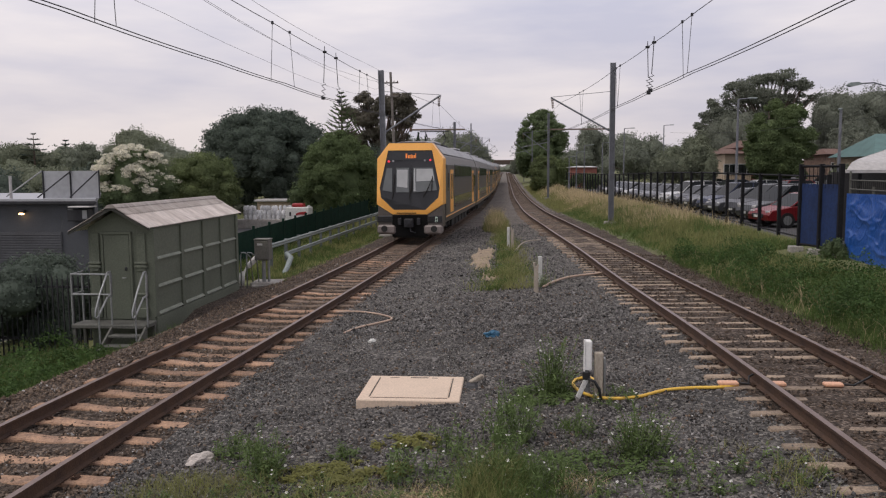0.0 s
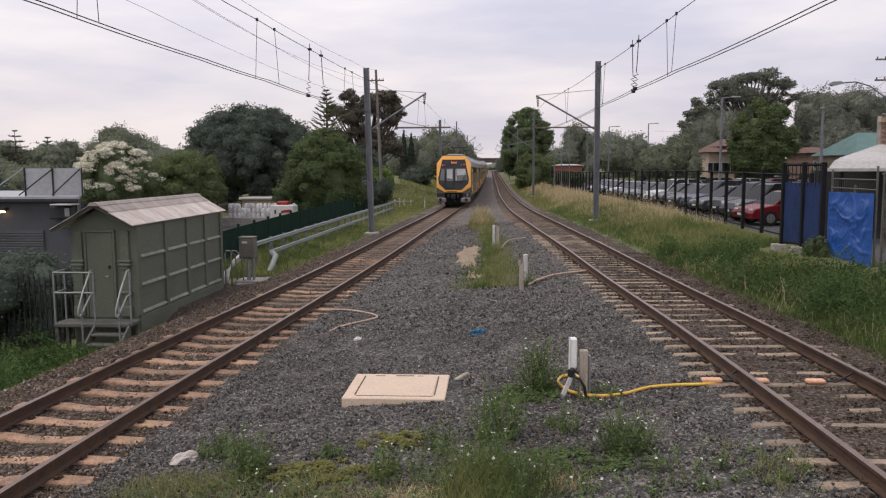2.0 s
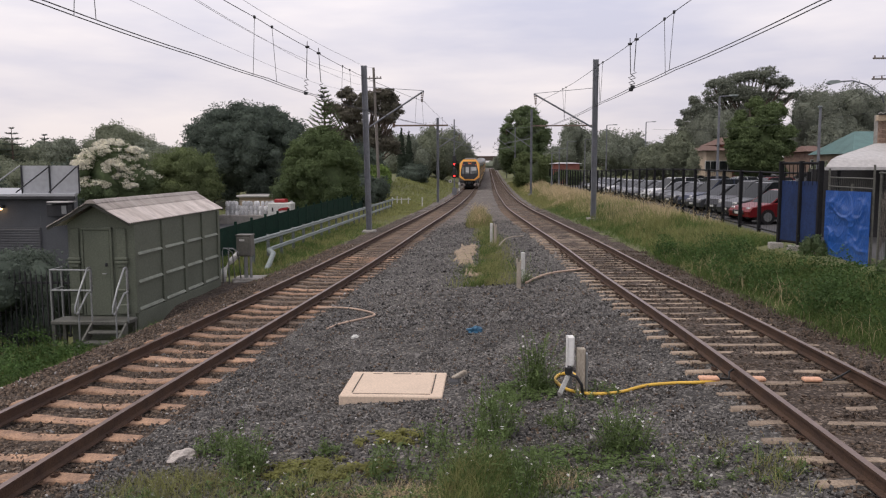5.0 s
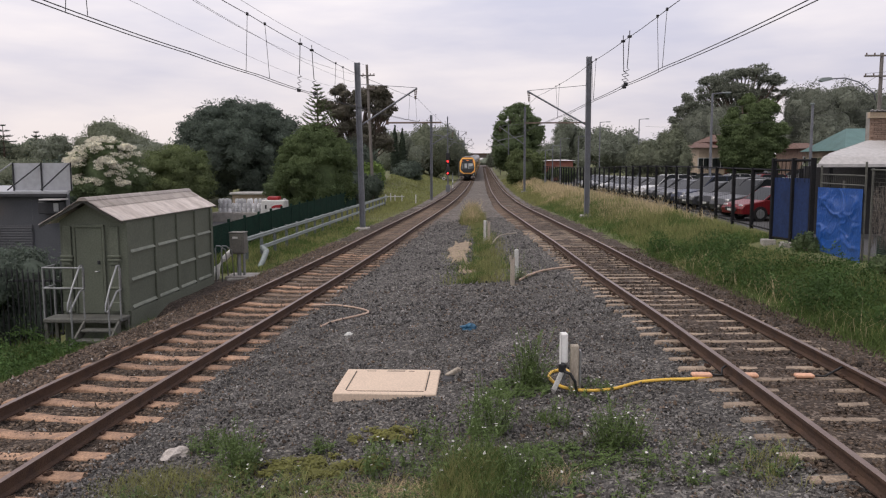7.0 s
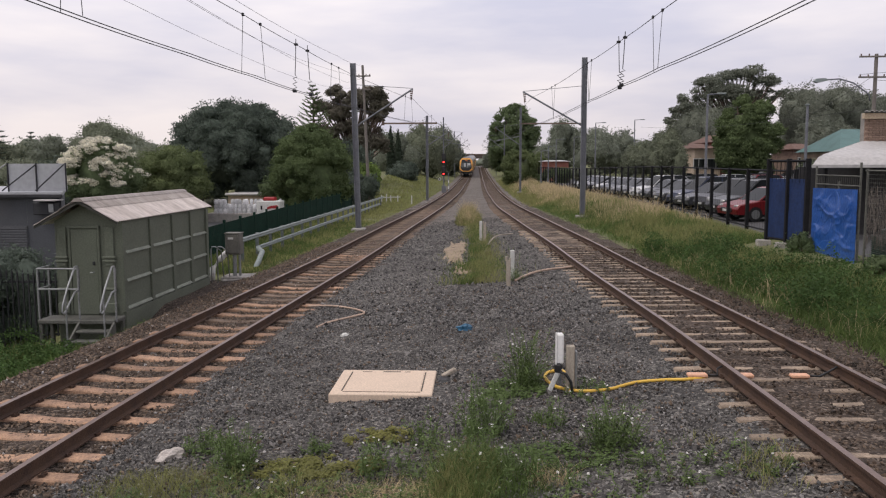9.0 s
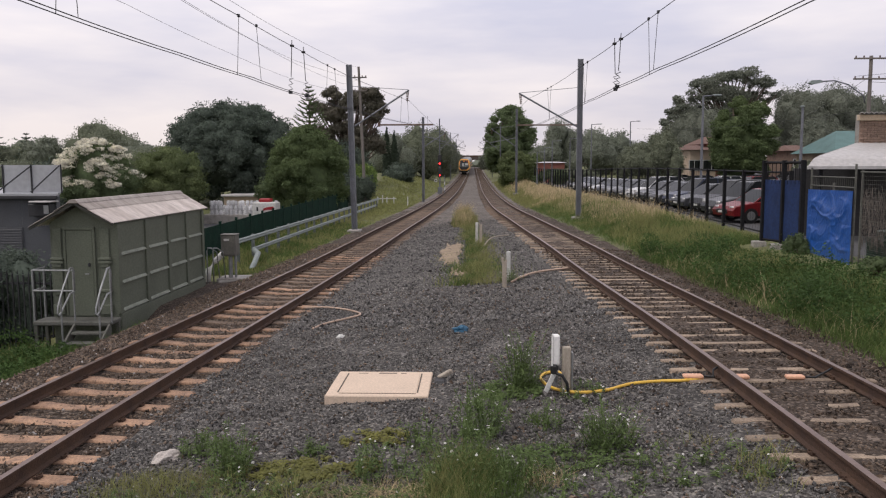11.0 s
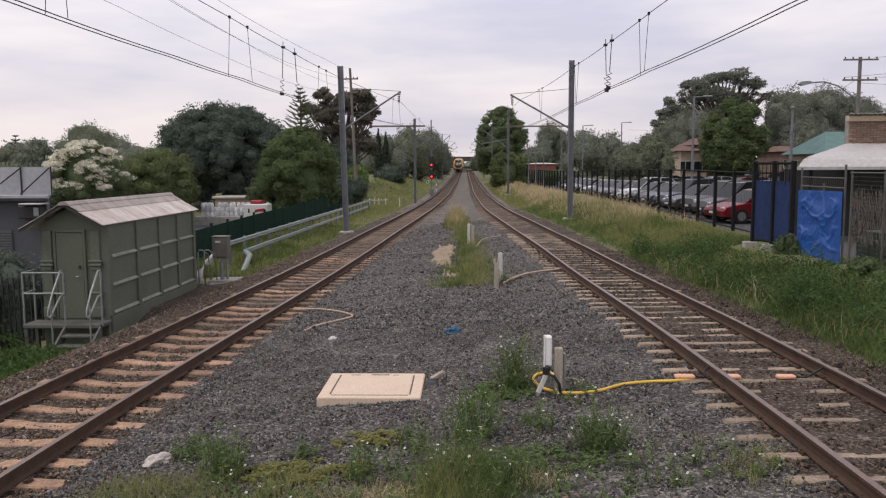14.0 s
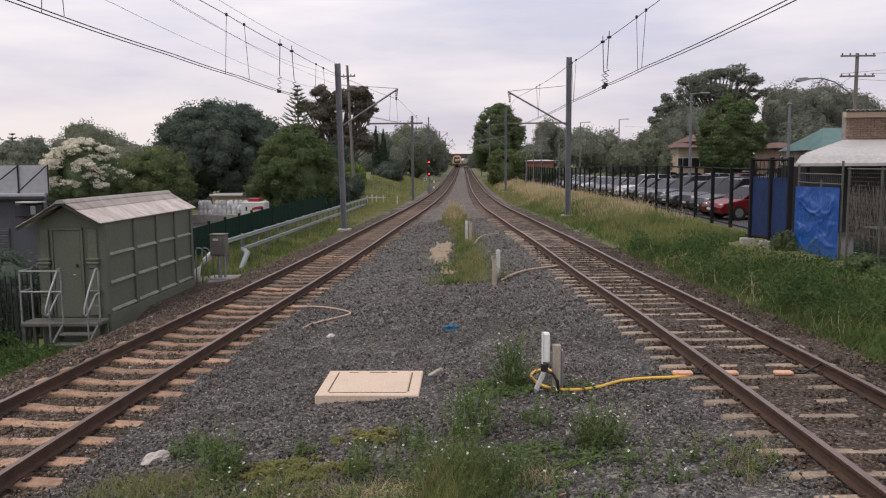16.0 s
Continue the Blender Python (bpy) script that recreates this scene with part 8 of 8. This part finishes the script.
OCTA = np.array([(-1.3, 0, 0), (1.3, 0, 0), (0, -1.3, 0), (0, 1.3, 0), (0, 0, -1.3), (0, 0, 1.3)], float)
EIGHT = np.array([(0, 2, 5), (2, 1, 5), (1, 3, 5), (3, 0, 5), (2, 0, 4), (1, 2, 4), (3, 1, 4), (0, 3, 4)])


def stones(name, label, x, y, size, material, seed, sink=0.35, simple=False):
    """Broken stones: skewed, chipped blocks lying at all angles."""
    rnd = np.random.RandomState(seed)
    n = len(x)
    s = size * np.exp(rnd.normal(0, 0.32, n))
    corners, sides = (OCTA, EIGHT) if simple else (CUBE, SIDES)
    m = len(corners)
    c = (corners[None] * rnd.uniform(0.5, 1.0, (n, m, 3)) + rnd.uniform(-0.3, 0.3, (n, m, 3)) * simple) * np.array([1.0, 0.75, 0.6])
    q = rnd.normal(size=(n, 4))
    q /= np.linalg.norm(q, axis=1)[:, None]
    w, a, b, d = q.T
    rot = np.stack([np.stack([1 - 2 * (b * b + d * d), 2 * (a * b - d * w), 2 * (a * d + b * w)], 1), np.stack([2 * (a * b + d * w), 1 - 2 * (a * a + d * d), 2 * (b * d - a * w)], 1),
                    np.stack([2 * (a * d - b * w), 2 * (b * d + a * w), 1 - 2 * (a * a + b * b)], 1)], 1)
    c = np.einsum("nij,nkj->nki", rot, c) * s[:, None, None]
    z = ground_z(x, y) + s * (0.5 - sink) + rnd.uniform(-0.01, 0.015, n)
    v = (c + np.stack([x, y, z], 1)[:, None]).reshape(-1, 3)
    f = (sides[None] + (np.arange(n) * m)[:, None, None]).reshape(-1, sides.shape[1])
    return tagged(new(name, raw_mesh(name, v, f, material, True)), label, "ballast", kind="stuff")


def lay_stones():
    rnd = np.random.RandomState(77)

    def field(n, y0, y1, power, lo, hi, free=None):
        y = y0 + (y1 - y0) * rnd.uniform(0, 1, n) ** power
        x = lo(y) + (hi(y) - lo(y)) * rnd.uniform(0, 1, n)
        keep = ~((x > -1.98) & (x < -0.56) & (y > 10.3) & (y < 11.6))
        for fx, first, pitch in ((left_x, 4.66, 0.648), (right_x, 4.283, 0.567)):
            off = np.abs((y - first + pitch / 2) % pitch - pitch / 2)
            keep &= ~((np.abs(x - fx(y)) < 1.28) & (off < 0.135) & (rnd.uniform(0, 1, n) < np.where(np.abs(x - fx(y)) < 0.5, 0.93 if fx is right_x else np.where(y > 13.5, 0.25, 0.6), np.where((fx is right_x) & (np.abs(x - fx(y)) > 1.05), 0.6, 0.94))))
            for side in (-0.7525, 0.7525):
                keep &= np.abs(x - fx(y) - side) > 0.1
        return x[keep], y[keep]
    x, y = field(70000, 5.8, 18.0, 1.5, lambda v: left_x(v) + 1.1, lambda v: right_x(v) - 1.0)
    stones("ballast_stones", "loose angular blue-grey ballast stones", x, y, 0.0175, STONE, 1, simple=True)
    x, y = field(14000, 15.5, 46, 1.9, lambda v: left_x(v) + 1.1, lambda v: right_x(v) - 1.0)
    stones("ballast_stones", "loose angular blue-grey ballast stones further along", x, y, 0.032, STONE, 2, simple=True)
    x, y = field(7000, 5.8, 20, 1.5, lambda v: left_x(v) + 1.1, lambda v: right_x(v) - 1.0)
    stones("brown_ballast_stones", "rusty brown stones scattered among grey ballast", x, y, 0.018, STONE_SANDY, 7, 0.2, simple=True)
    x, y = field(2400, 5.8, 22, 1.7, lambda v: left_x(v) + 0.9, lambda v: right_x(v) - 0.9)
    stones("pale_stones", "scattered pale stones among the ballast", x, y, 0.0135, STONE_PALE, 3, 0.1, simple=True)
    x, y = field(32000, 7.0, 34, 1.6, lambda v: left_x(v) - 2.4, lambda v: left_x(v) + 1.25)
    stones("brown_ballast_stones", "rust-stained ballast stones round the track", x, y, 0.023, STONE_SANDY, 4, simple=True)
    x, y = field(27000, 6, 28, 1.6, lambda v: right_x(v) - 1.1, lambda v: right_x(v) + 2.1)
    stones("brown_ballast_stones", "brownish ballast stones round the track", x, y, 0.022, STONE_BROWN, 5, simple=True)
    x, y = field(700, 7.5, 34, 1.6, lambda v: left_x(v) - 2.2, lambda v: left_x(v) + 1.2)
    stones("pale_stones", "scattered pale stones along the rusty track", x, y, 0.02, STONE_PALE, 6, 0.2, simple=True)


lay_stones()


def bare_patch(cx, cy, rx_, ry_, seed):
    """A worn sandy patch with a ragged edge, a finger thick, among the weeds."""
    s, verts, faces = Shape(), [], []
    rings, n = 5, 40
    for r in range(rings + 1):
        for k in range(n):
            a = 2 * math.pi * k / n
            q = r / rings * (1 + 0.6 * noise.noise(Vector((math.cos(a) * 1.7, math.sin(a) * 1.7, seed))) + 0.5 * noise.noise(Vector((math.cos(a) * 6, math.sin(a) * 6, seed))))
            px, py = cx + math.cos(a) * q * rx_, cy + math.sin(a) * q * ry_
            verts.append((px, py, gz(px, py) + (0.055 if r < rings else -0.03) + 0.012 * noise.noise(Vector((px * 4, py * 2, seed)))))
    for r in range(rings):
        for k in range(n):
            faces.append((r * n + k, (r + 1) * n + k, (r + 1) * n + (k + 1) % n, r * n + (k + 1) % n))
    solid("bare_patch", s.add(verts, faces), SAND, "bare sandy patch trodden among the weeds", "bare ground", kind="structure", smooth=True)


SAND = mat("pale_trodden_sand", (0.33, 0.255, 0.175), 0.95, 0, 0.4, 2.0, 30, 0.6, other=(0.2, 0.15, 0.1))
bare_patch(-0.72, 28.6, 0.42, 3.9, 1)
turf("median_grass", "thin straw blades over the trodden sand", patch(-0.7, 28.2, 0.6, 4.4), 700, 0.14, 0.01, GRASS_LIGHT, 22, 0.8)
bare_patch(-0.35, 23.5, 0.3, 1.2, 2)


# ---- rails and sleepers ----
track("track_left", left_x, left_z, SLEEPER_TAN, "rusty railway track on tan sleepers in brown ballast", 0.648, 4.66 - 36 * 0.648, 0.035, 0.115, 11)
track("track_right", right_x, right_z, SLEEPER_GREY, "rusty railway track on grey sleepers", 0.567, 4.283 - 40 * 0.567, 0.012, 0.072, 24)

motions()
